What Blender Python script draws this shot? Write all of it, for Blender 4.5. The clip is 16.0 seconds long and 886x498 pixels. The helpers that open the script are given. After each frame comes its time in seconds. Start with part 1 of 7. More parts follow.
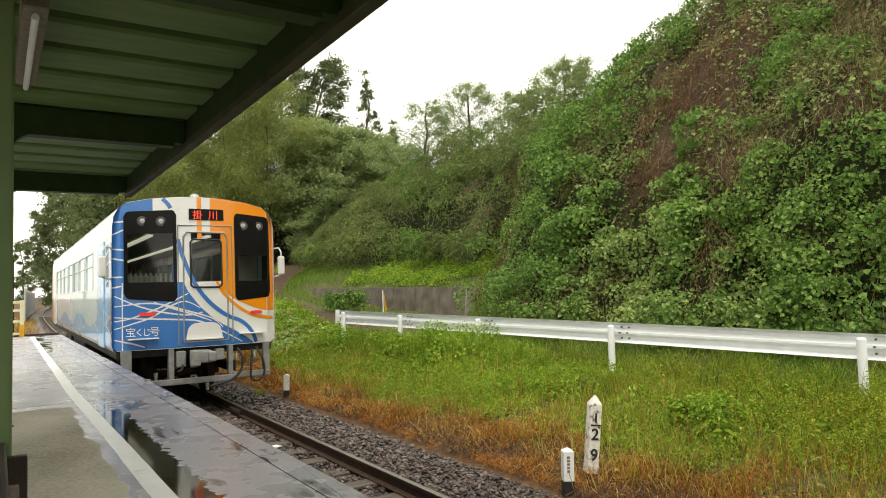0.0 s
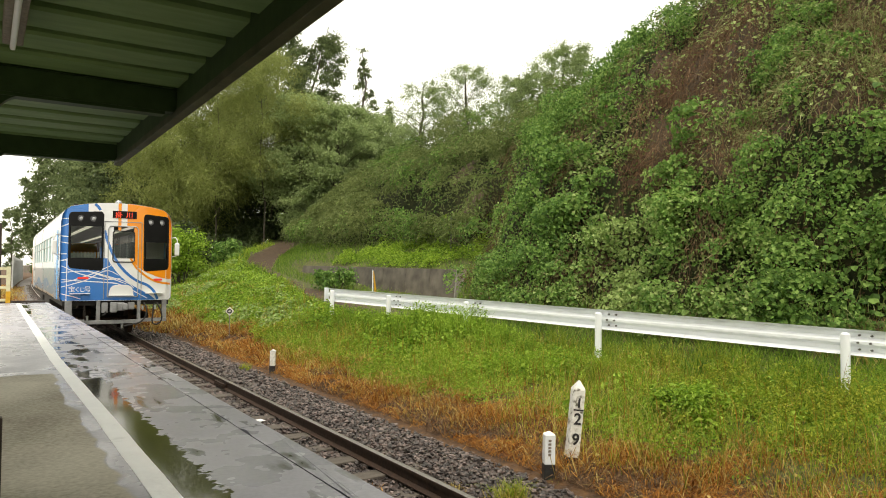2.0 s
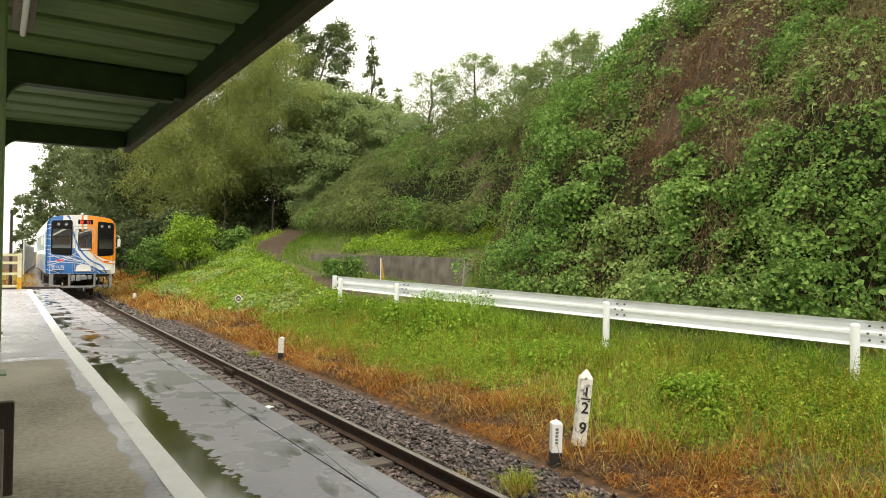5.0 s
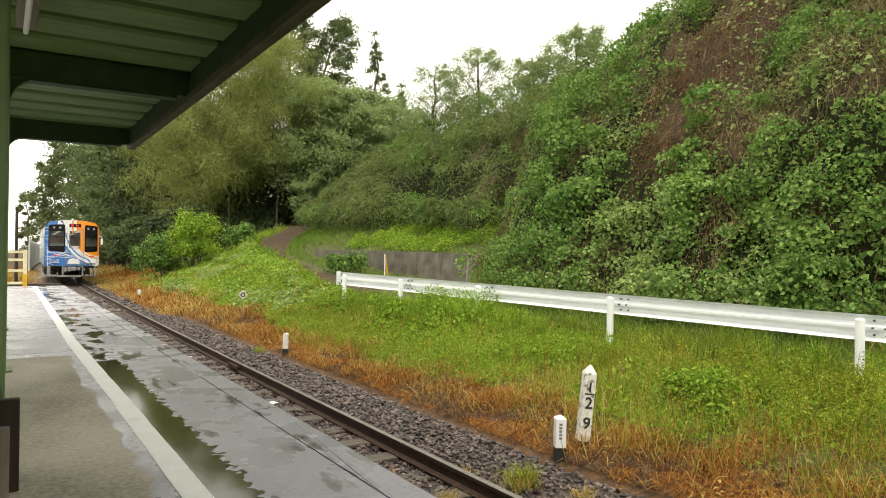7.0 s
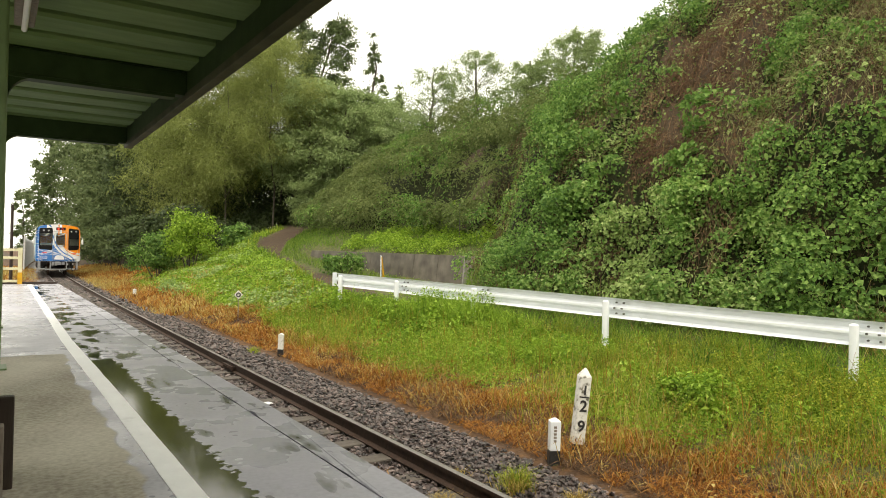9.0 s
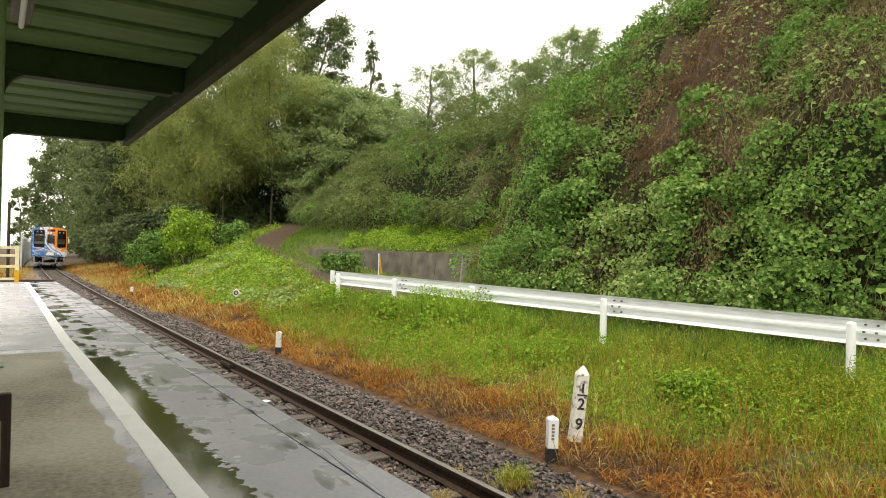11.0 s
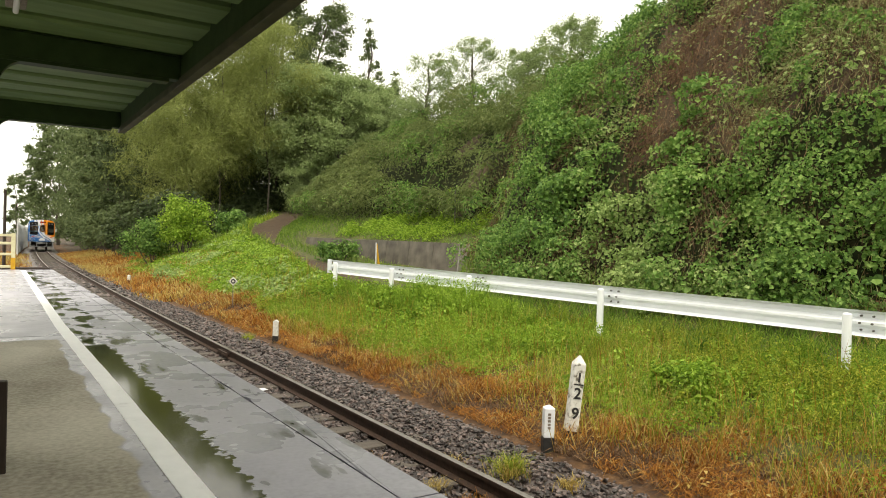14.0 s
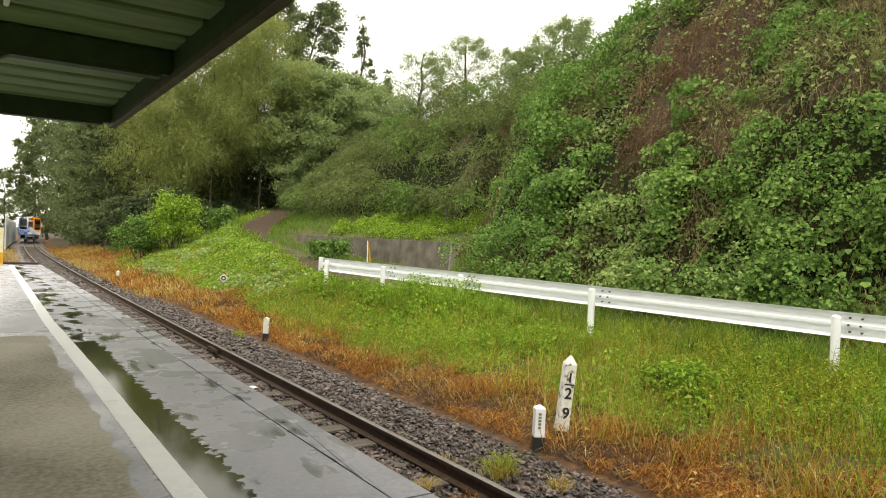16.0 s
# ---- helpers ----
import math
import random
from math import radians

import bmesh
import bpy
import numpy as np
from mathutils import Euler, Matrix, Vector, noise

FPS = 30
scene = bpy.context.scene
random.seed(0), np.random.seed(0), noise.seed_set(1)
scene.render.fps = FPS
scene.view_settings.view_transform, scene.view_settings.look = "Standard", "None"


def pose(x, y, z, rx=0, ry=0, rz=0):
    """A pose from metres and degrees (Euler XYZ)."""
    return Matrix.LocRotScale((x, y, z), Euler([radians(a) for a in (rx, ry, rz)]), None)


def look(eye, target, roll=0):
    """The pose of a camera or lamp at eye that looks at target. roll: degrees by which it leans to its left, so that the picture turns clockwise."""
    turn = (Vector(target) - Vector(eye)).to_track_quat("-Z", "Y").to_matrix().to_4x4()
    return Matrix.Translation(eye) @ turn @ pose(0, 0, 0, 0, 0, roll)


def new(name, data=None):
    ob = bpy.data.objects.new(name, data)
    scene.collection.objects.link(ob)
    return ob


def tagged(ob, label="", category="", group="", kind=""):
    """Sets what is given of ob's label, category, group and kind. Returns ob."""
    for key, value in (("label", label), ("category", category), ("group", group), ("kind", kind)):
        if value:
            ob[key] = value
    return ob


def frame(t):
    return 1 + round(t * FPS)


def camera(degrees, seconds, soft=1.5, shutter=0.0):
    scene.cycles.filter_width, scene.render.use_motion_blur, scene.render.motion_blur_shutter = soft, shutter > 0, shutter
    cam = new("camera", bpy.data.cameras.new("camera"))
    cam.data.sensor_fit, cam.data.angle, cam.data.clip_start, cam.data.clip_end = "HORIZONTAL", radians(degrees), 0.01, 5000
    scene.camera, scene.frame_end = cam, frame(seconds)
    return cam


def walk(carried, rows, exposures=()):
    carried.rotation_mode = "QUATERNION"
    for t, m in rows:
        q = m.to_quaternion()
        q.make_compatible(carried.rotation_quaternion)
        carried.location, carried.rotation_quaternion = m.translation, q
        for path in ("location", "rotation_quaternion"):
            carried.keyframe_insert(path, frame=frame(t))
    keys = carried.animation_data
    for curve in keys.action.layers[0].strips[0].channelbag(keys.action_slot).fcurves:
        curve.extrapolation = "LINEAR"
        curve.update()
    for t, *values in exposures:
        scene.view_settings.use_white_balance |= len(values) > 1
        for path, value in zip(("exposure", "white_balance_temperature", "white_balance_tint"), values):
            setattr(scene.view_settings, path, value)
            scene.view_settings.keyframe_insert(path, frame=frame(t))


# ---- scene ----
cam = camera(65.03, 16.0, soft=0.95)
walk(cam, [
    (0.0, look((-2.997, -0.028, 1.968), (2.406, 8.368, 2.526), -1.61)),
    (0.5, look((-2.983, -0.025, 1.965), (2.403, 8.387, 2.460), -1.39)),
    (1.0, look((-2.965, -0.020, 1.956), (2.447, 8.380, 2.361), -1.09)),
    (1.5, look((-2.955, -0.016, 1.949), (2.545, 8.327, 2.303), -0.28)),
    (2.0, look((-2.962, -0.018, 1.943), (2.541, 8.325, 2.252), 0.48)),
    (2.5, look((-2.964, -0.034, 1.939), (2.507, 8.332, 2.234), 0.86)),
    (3.0, look((-2.963, -0.023, 1.938), (2.423, 8.401, 2.106), 0.49)),
    (3.5, look((-2.965, -0.015, 1.940), (2.456, 8.387, 2.100), 0.70)),
    (4.0, look((-2.962, -0.014, 1.939), (2.456, 8.389, 2.112), 0.69)),
    (6.5, look((-2.962, -0.017, 1.940), (2.430, 8.404, 2.025), 0.85)),
    (7.0, look((-2.958, -0.021, 1.943), (2.403, 8.419, 2.022), 0.60)),
    (7.5, look((-2.958, -0.016, 1.941), (2.427, 8.410, 1.981), 0.54)),
    (8.0, look((-2.964, -0.016, 1.940), (2.433, 8.402, 2.042), 1.04)),
    (8.5, look((-2.966, -0.016, 1.941), (2.410, 8.416, 2.056), 1.08)),
    (9.0, look((-2.963, -0.026, 1.940), (2.443, 8.386, 2.051), 1.15)),
    (11.5, look((-2.963, -0.018, 1.937), (2.480, 8.371, 1.998), 1.17)),
    (12.0, look((-2.952, -0.008, 1.946), (2.488, 8.383, 1.955), 1.06)),
    (12.5, look((-2.956, -0.014, 1.939), (2.454, 8.396, 1.918), 1.03)),
    (13.0, look((-2.960, -0.020, 1.937), (2.460, 8.384, 1.960), 1.25)),
    (13.5, look((-2.958, -0.015, 1.938), (2.491, 8.370, 1.881), 1.10)),
    (14.0, look((-2.959, -0.015, 1.935), (2.509, 8.357, 1.870), 1.44)),
    (14.5, look((-2.954, -0.014, 1.938), (2.520, 8.354, 1.880), 1.51)),
    (15.0, look((-2.957, -0.015, 1.936), (2.544, 8.336, 1.862), 1.55)),
    (15.5, look((-2.958, -0.012, 1.939), (2.549, 8.335, 1.867), 1.59)),
    (16.0, look((-2.963, 0.000, 1.938), (2.611, 8.302, 1.857), 1.99)),
], exposures=[(0, 0.38), (1.5, 0.42), (3, 0.52), (7, 0.56), (16, 0.56)])

# ---- light: bright overcast, light rain ----
world = bpy.data.worlds.new("overcast_sky")
scene.world = world
world.use_nodes = True
wn, wl = world.node_tree.nodes, world.node_tree.links
sky = wn.new("ShaderNodeTexSky")
sky.sky_type, sky.sun_disc = "NISHITA", False
sky.sun_elevation, sky.sun_rotation = radians(65), radians(209)
cloud = wn.new("ShaderNodeMix")
cloud.data_type = "RGBA"
cloud.inputs["Factor"].default_value = 0.9
cloud.inputs["B"].default_value = (10.6, 10.9, 10.9, 1)
wl.new(sky.outputs[0], cloud.inputs["A"])
wl.new(cloud.outputs["Result"], wn["Background"].inputs["Color"])
wn["Background"].inputs["Strength"].default_value = 0.107

sun = new("sun", bpy.data.lights.new("sun", "SUN"))
sun.data.energy, sun.data.angle, sun.data.color = 1.5, radians(22), (1.0, 0.97, 0.92)
sun.matrix_world = look((-4.5, -8, 20), (0, 0, 0))
scene.view_settings.use_white_balance = True
scene.view_settings.white_balance_temperature = 7600
scene.view_settings.white_balance_tint = 8


# ---- helpers for meshes and materials ----
rng = np.random.default_rng(7)


def ramp_node(nt, stops):
    r = nt.nodes.new("ShaderNodeValToRGB")
    e = r.color_ramp.elements
    while len(e) < len(stops):
        e.new(0.5)
    for k, (at, c) in zip(e, stops):
        k.position, k.color = at, (*c, 1) if len(c) == 3 else c
    return r


def mat(name, stops, scale=4.0, rough=0.7, metal=0.0, bump=0.3, bump_scale=None, detail=6.0, rough_var=0.15,
        stretch=(1, 1, 1), coat=0.0, trans=0.0, island=0.0, piece=0.0, spec=0.5, big=0.25, big_scale=0.35):
    """Noise-driven paint, stone or leaf: colour stops over a grain noise, shifted by a large-scale noise, with bump."""
    m = bpy.data.materials.new(name)
    m.use_nodes = True
    nt = m.node_tree
    n, l = nt.nodes, nt.links
    b = n["Principled BSDF"]
    tc = n.new("ShaderNodeTexCoord")
    mp = n.new("ShaderNodeMapping")
    mp.inputs["Scale"].default_value = stretch
    l.new(tc.outputs["Object"], mp.inputs["Vector"])
    g = n.new("ShaderNodeTexNoise")
    g.inputs["Scale"].default_value, g.inputs["Detail"].default_value = scale, detail
    l.new(mp.outputs[0], g.inputs["Vector"])
    bg = n.new("ShaderNodeTexNoise")
    bg.inputs["Scale"].default_value, bg.inputs["Detail"].default_value = big_scale * scale if big_scale < 0.3 else big_scale, 3
    l.new(mp.outputs[0], bg.inputs["Vector"])
    mixv = n.new("ShaderNodeMix")
    mixv.inputs["Factor"].default_value = big
    l.new(g.outputs["Fac"], mixv.inputs["A"])
    l.new(bg.outputs["Fac"], mixv.inputs["B"])
    val = mixv.outputs["Result"]
    if island or piece:
        src = n.new("ShaderNodeNewGeometry").outputs["Random Per Island"] if island else n.new("ShaderNodeObjectInfo").outputs["Random"]
        mi = n.new("ShaderNodeMix")
        mi.inputs["Factor"].default_value = island or piece
        l.new(val, mi.inputs["A"])
        l.new(src, mi.inputs["B"])
        val = mi.outputs["Result"]
    r = ramp_node(nt, stops)
    l.new(val, r.inputs["Fac"])
    l.new(r.outputs["Color"], b.inputs["Base Color"])
    mr = n.new("ShaderNodeMapRange")
    mr.inputs["To Min"].default_value, mr.inputs["To Max"].default_value = max(rough - rough_var, 0.02), min(rough + rough_var, 1)
    l.new(bg.outputs["Fac"], mr.inputs["Value"])
    l.new(mr.outputs["Result"], b.inputs["Roughness"])
    b.inputs["Metallic"].default_value = metal
    b.inputs["Coat Weight"].default_value = coat
    b.inputs["Specular IOR Level"].default_value = spec
    if bump:
        bn = n.new("ShaderNodeTexNoise")
        bn.inputs["Scale"].default_value, bn.inputs["Detail"].default_value = bump_scale or scale * 3, 8
        l.new(mp.outputs[0], bn.inputs["Vector"])
        bp = n.new("ShaderNodeBump")
        bp.inputs["Strength"].default_value, bp.inputs["Distance"].default_value = bump, 0.02
        l.new(bn.outputs["Fac"], bp.inputs["Height"])
        l.new(bp.outputs["Normal"], b.inputs["Normal"])
    if trans:
        out = n["Material Output"]
        tr = n.new("ShaderNodeBsdfTranslucent")
        l.new(r.outputs["Color"], tr.inputs["Color"])
        ms = n.new("ShaderNodeMixShader")
        ms.inputs["Fac"].default_value = trans
        l.new(b.outputs[0], ms.inputs[1])
        l.new(tr.outputs[0], ms.inputs[2])
        l.new(ms.outputs[0], out.inputs["Surface"])
    return m


def mesh_object(name, verts, faces, material=None, parent=None, smooth=False):
    me = bpy.data.meshes.new(name)
    me.from_pydata([tuple(v) for v in verts], [], [tuple(f) for f in faces])
    me.validate()
    if smooth:
        me.polygons.foreach_set("use_smooth", [True] * len(me.polygons))
    if material:
        me.materials.append(material)
    ob = new(name, me)
    if parent:
        ob.parent = parent
    return ob


def fast_mesh(name, verts, faces, material, parent=None, smooth=False):
    """verts (n, 3) and faces (m, k) arrays, all faces with the same number of corners."""
    me = bpy.data.meshes.new(name)
    k = faces.shape[1]
    me.vertices.add(len(verts))
    me.vertices.foreach_set("co", np.ascontiguousarray(verts, dtype=np.float32).ravel())
    me.loops.add(faces.size)
    me.loops.foreach_set("vertex_index", np.ascontiguousarray(faces, dtype=np.int32).ravel())
    me.polygons.add(len(faces))
    me.polygons.foreach_set("loop_start", np.arange(0, faces.size, k, dtype=np.int32))
    me.polygons.foreach_set("use_smooth", np.full(len(faces), smooth))
    me.update(calc_edges=True)
    me.materials.append(material)
    ob = new(name, me)
    if parent:
        ob.parent = parent
    return ob


def part(name, bm, material, parent=None, label="", smooth=False):
    me = bpy.data.meshes.new(name)
    bmesh.ops.recalc_face_normals(bm, faces=bm.faces)
    bm.to_mesh(me)
    bm.free()
    if smooth:
        me.polygons.foreach_set("use_smooth", [True] * len(me.polygons))
    me.materials.append(material)
    ob = new(name, me)
    if parent:
        ob.parent = parent
    if label:
        tagged(ob, label)
    return ob


def box(bm, x0, x1, y0, y1, z0, z1, bevel=0.0, m=None):
    made = bmesh.ops.create_cube(bm, size=1)["verts"]
    bmesh.ops.scale(bm, vec=(x1 - x0, y1 - y0, z1 - z0), verts=made)
    bmesh.ops.translate(bm, vec=((x0 + x1) / 2, (y0 + y1) / 2, (z0 + z1) / 2), verts=made)
    if m is not None:
        bmesh.ops.transform(bm, matrix=m, verts=made)
    if bevel:
        edges = list({e for v in made for e in v.link_edges})
        bmesh.ops.bevel(bm, geom=edges, offset=bevel, segments=2, affect="EDGES", profile=0.5)
    return bm


def boxes(*items):
    bm = bmesh.new()
    for it in items:
        box(bm, *it)
    return bm


def tube(bm, a, b, r0, r1=None, n=10, cap=True):
    a, b = Vector(a), Vector(b)
    made = bmesh.ops.create_cone(bm, cap_ends=cap, segments=n, radius1=r0, radius2=r0 if r1 is None else r1, depth=(b - a).length)["verts"]
    q = (b - a).to_track_quat("Z", "Y").to_matrix().to_4x4()
    bmesh.ops.transform(bm, matrix=Matrix.Translation((a + b) / 2) @ q, verts=made)
    return bm


def sweep(bm, points, r, n=8):
    for a, b in zip(points, points[1:]):
        tube(bm, a, b, r, n=n)
    return bm


def empty(name, x, y, z, label, category, group="", kind=""):
    ob = new(name)
    ob.location = (x, y, z)
    ob.empty_display_size = 0.2
    return tagged(ob, label, category, group, kind)


def sines(x, y, seed, octaves=3):
    """Cheap smooth noise for arrays, about -1 to 1."""
    r = np.random.default_rng(seed)
    out = np.zeros_like(x)
    amp, tot, f = 1.0, 0.0, 1.0
    for _ in range(octaves):
        for _ in range(4):
            a, p = r.uniform(0, 2 * math.pi, 2)
            k = f * r.uniform(0.7, 1.4)
            out = out + amp / 4 * 1.6 * np.sin(k * (x * math.cos(a) + y * math.sin(a)) + p)
        tot += amp
        amp *= 0.55
        f *= 2.1
    return out / tot


# ---- materials ----
M_SOIL = mat("soil_and_leaf_litter", [(0.3, (0.025, 0.017, 0.01)), (0.5, (0.06, 0.04, 0.022)), (0.7, (0.11, 0.075, 0.042))], 3, 0.95, bump=0.8)
# Near-black hill ground: the shade between vine leaves is put into its colour.
M_UNDER = mat("shaded_undergrowth", [(0.3, (0.008, 0.012, 0.005)), (0.5, (0.02, 0.026, 0.01)), (0.7, (0.05, 0.042, 0.02))], 5, 0.95, bump=1.0, spec=0.1)
# Turf and litter toned darker so gaps between blades read as shadow.
M_TURF = mat("matted_turf", [(0.3, (0.03, 0.04, 0.01)), (0.5, (0.075, 0.085, 0.02)), (0.7, (0.15, 0.125, 0.04))], 6, 0.95, bump=0.8)
M_LITTER = mat("withered_grass_litter", [(0.3, (0.03, 0.016, 0.008)), (0.5, (0.085, 0.041, 0.016)), (0.7, (0.17, 0.088, 0.032))], 9, 0.95, bump=0.9)
M_PATH = mat("earth_path", [(0.3, (0.032, 0.019, 0.01)), (0.7, (0.085, 0.05, 0.026))], 5, 0.9, bump=0.6)
M_CONC = mat("concrete", [(0.3, (0.2, 0.19, 0.17)), (0.55, (0.3, 0.29, 0.26)), (0.75, (0.4, 0.385, 0.35))], 6, 0.8, bump=0.35)
M_CONC_WET = mat("wet_retaining_concrete", [(0.32, (0.05, 0.042, 0.033)), (0.5, (0.11, 0.094, 0.074)), (0.72, (0.19, 0.165, 0.135))], 2.2, 0.6, bump=0.35)
M_RAIL_SIDE = mat("rusty_rail", [(0.3, (0.03, 0.02, 0.016)), (0.7, (0.075, 0.043, 0.03))], 20, 0.75, 0.0, bump=0.3, spec=0.25)
M_RAIL_TOP = mat("polished_rail_head", [(0.3, (0.2, 0.18, 0.16)), (0.7, (0.36, 0.34, 0.32))], 20, 0.38, 1.0, bump=0.05)
M_SLEEPER = mat("weathered_sleeper", [(0.3, (0.05, 0.042, 0.035)), (0.7, (0.14, 0.12, 0.1))], 12, 0.8, bump=0.5, stretch=(0.3, 3, 3))
M_BALLAST = mat("ballast_stone", [(0.25, (0.018, 0.014, 0.013)), (0.5, (0.062, 0.048, 0.045)), (0.75, (0.2, 0.152, 0.138))], 14, 0.42, bump=0.5, island=0.55)
M_STONE = mat("loose_stone", [(0.25, (0.018, 0.014, 0.013)), (0.5, (0.062, 0.048, 0.045)), (0.75, (0.2, 0.152, 0.138))], 14, 0.42, bump=0.5, piece=0.55)
M_WHITE = mat("white_road_paint", [(0.25, (0.6, 0.61, 0.6)), (0.38, (0.85, 0.86, 0.86)), (0.7, (0.92, 0.93, 0.93))], 9, 0.35, bump=0.15)
M_GUARD = mat("white_guardrail_paint", [(0.25, (0.56, 0.54, 0.48)), (0.34, (0.8, 0.83, 0.86)), (0.7, (0.87, 0.9, 0.93))], 5, 0.4, bump=0.1, stretch=(1, 1, 0.35), coat=0.1)
M_POST_WHITE = mat("flaking_white_paint", [(0.36, (0.16, 0.15, 0.11)), (0.46, (0.68, 0.67, 0.62)), (0.7, (0.83, 0.82, 0.79))], 18, 0.6, bump=0.4)
M_BLACK = mat("black_paint", [(0.3, (0.012, 0.012, 0.012)), (0.7, (0.03, 0.03, 0.03))], 20, 0.5, bump=0.2)
M_GREEN = mat("green_steel_paint", [(0.3, (0.022, 0.045, 0.014)), (0.7, (0.04, 0.072, 0.025))], 6, 0.6, bump=0.08, spec=0.2)
# Lit copy of the steel green: light falling on the posts is in the colour.
M_GREEN_LIT = mat("lit_green_post_paint", [(0.3, (0.13, 0.21, 0.085)), (0.7, (0.19, 0.28, 0.12))], 4, 0.4, bump=0.06)
M_FASCIA = mat("weathered_fascia", [(0.3, (0.04, 0.048, 0.024)), (0.7, (0.09, 0.09, 0.055))], 4, 0.6, bump=0.1, spec=0.15)
M_DECK = mat("galvanised_roof_sheet", [(0.3, (0.115, 0.19, 0.07)), (0.7, (0.19, 0.28, 0.12))], 5, 0.6, 0.0, bump=0.08, spec=0.12, stretch=(0.4, 2, 1))
M_BOLT = mat("bolt_steel", [(0.3, (0.1, 0.09, 0.08)), (0.7, (0.2, 0.19, 0.18))], 20, 0.5, 0.8, bump=0.1)
M_BENCH = mat("dark_stained_wood", [(0.3, (0.018, 0.011, 0.008)), (0.7, (0.05, 0.03, 0.02))], 10, 0.5, bump=0.3, stretch=(4, 4, 0.5))
M_GREYWOOD = mat("greyed_wood", [(0.3, (0.16, 0.13, 0.11)), (0.7, (0.3, 0.26, 0.22))], 10, 0.7, bump=0.3, stretch=(4, 4, 0.5))
M_CREAM = mat("cream_fence_paint", [(0.3, (0.42, 0.38, 0.2)), (0.45, (0.62, 0.58, 0.36)), (0.7, (0.72, 0.69, 0.48))], 9, 0.5, bump=0.15)
M_YELLOW = mat("yellow_paint", [(0.3, (0.5, 0.26, 0.01)), (0.7, (0.75, 0.42, 0.02))], 9, 0.45, bump=0.1)
M_GREY_WALL = mat("grey_fence_panel", [(0.3, (0.52, 0.54, 0.54)), (0.7, (0.64, 0.66, 0.66))], 2, 0.7, bump=0.1)


# ---- the ground: one sheet with the verge, the path, the bank and the hill ----
def track_x(y):
    y = np.asarray(y, dtype=float)
    return 0.000243 * np.maximum(y + 1, 0) ** 2


def track_turn(y):
    return 0.000486 * max(y + 1, 0)


YT = [-40, 0, 5, 9, 14, 17, 19.6, 22, 28, 34, 40, 45, 50, 60, 140]
TABLE = {  # per stretch of y: guard-rail line, path's far side, wall foot, wall top, hill foot, mid slope, crest
    "gx": [8.5, 6.9, 6.15, 5.55, 4.8, 4.6, 4.9, 5.4, 6.4, 7.3, 9.6, 12.4, 15, 18, 60],
    "gz": [0.35, 0.35, 0.36, 0.4, 0.5, 0.78, 0.98, 1.25, 1.8, 2.25, 2.8, 3.3, 3.8, 4.5, 5],
    "px": [11.2, 9.1, 8.3, 7.5, 7.0, 7.3, 7.9, 8.2, 8.8, 9.4, 12, 15, 18, 21, 64],
    "pz": [0.4, 0.4, 0.4, 0.45, 0.6, 0.75, 0.8, 0.95, 1.35, 1.85, 2.6, 3.45, 4, 4.7, 5],
    "wx": [11.6, 9.4, 8.6, 7.8, 7.4, 8.7, 10.6, 10.45, 9.95, 10.0, 12.4, 15.4, 18.4, 21.4, 65],
    "wz": [0.5, 0.5, 0.5, 0.55, 0.7, 0.85, 0.8, 0.95, 1.45, 2.0, 2.8, 3.6, 4.1, 4.8, 5],
    "tx": [11.9, 9.7, 8.9, 8.1, 7.7, 9.1, 10.95, 10.8, 10.3, 10.4, 12.7, 15.7, 18.7, 21.7, 66],
    "tz": [0.6, 0.6, 0.6, 0.7, 0.9, 1.3, 1.85, 1.9, 2.1, 2.4, 3.0, 3.8, 4.3, 4.9, 5],
    "fx": [12.3, 10.1, 9.3, 8.5, 8.1, 9.8, 12.5, 13.6, 13.6, 12.9, 13.6, 16.2, 19.2, 22, 67],
    "fz": [0.8, 0.8, 0.8, 0.9, 1.2, 1.7, 2.4, 2.9, 3.2, 3.2, 3.6, 4.2, 4.6, 5, 5],
    "mx": [13.5, 11.6, 11.0, 10.5, 10.1, 11.2, 13.2, 15.0, 15.6, 15.0, 14.9, 17, 20, 24, 70],
    "mz": [5.4, 5.4, 5.4, 5.3, 5.0, 5.2, 5.8, 6.2, 6.6, 6.3, 5.2, 4.9, 5.0, 5.2, 5],
    "cx": [15.8, 14.4, 14.0, 14.2, 14.8, 16.2, 17.6, 18.6, 19.6, 19.4, 17.6, 18.6, 22, 27, 75],
    "cz": [9.9, 10.0, 9.9, 9.7, 9.9, 9.7, 9.2, 8.8, 9.0, 9.4, 7.0, 5.2, 5.3, 5.5, 5],
}


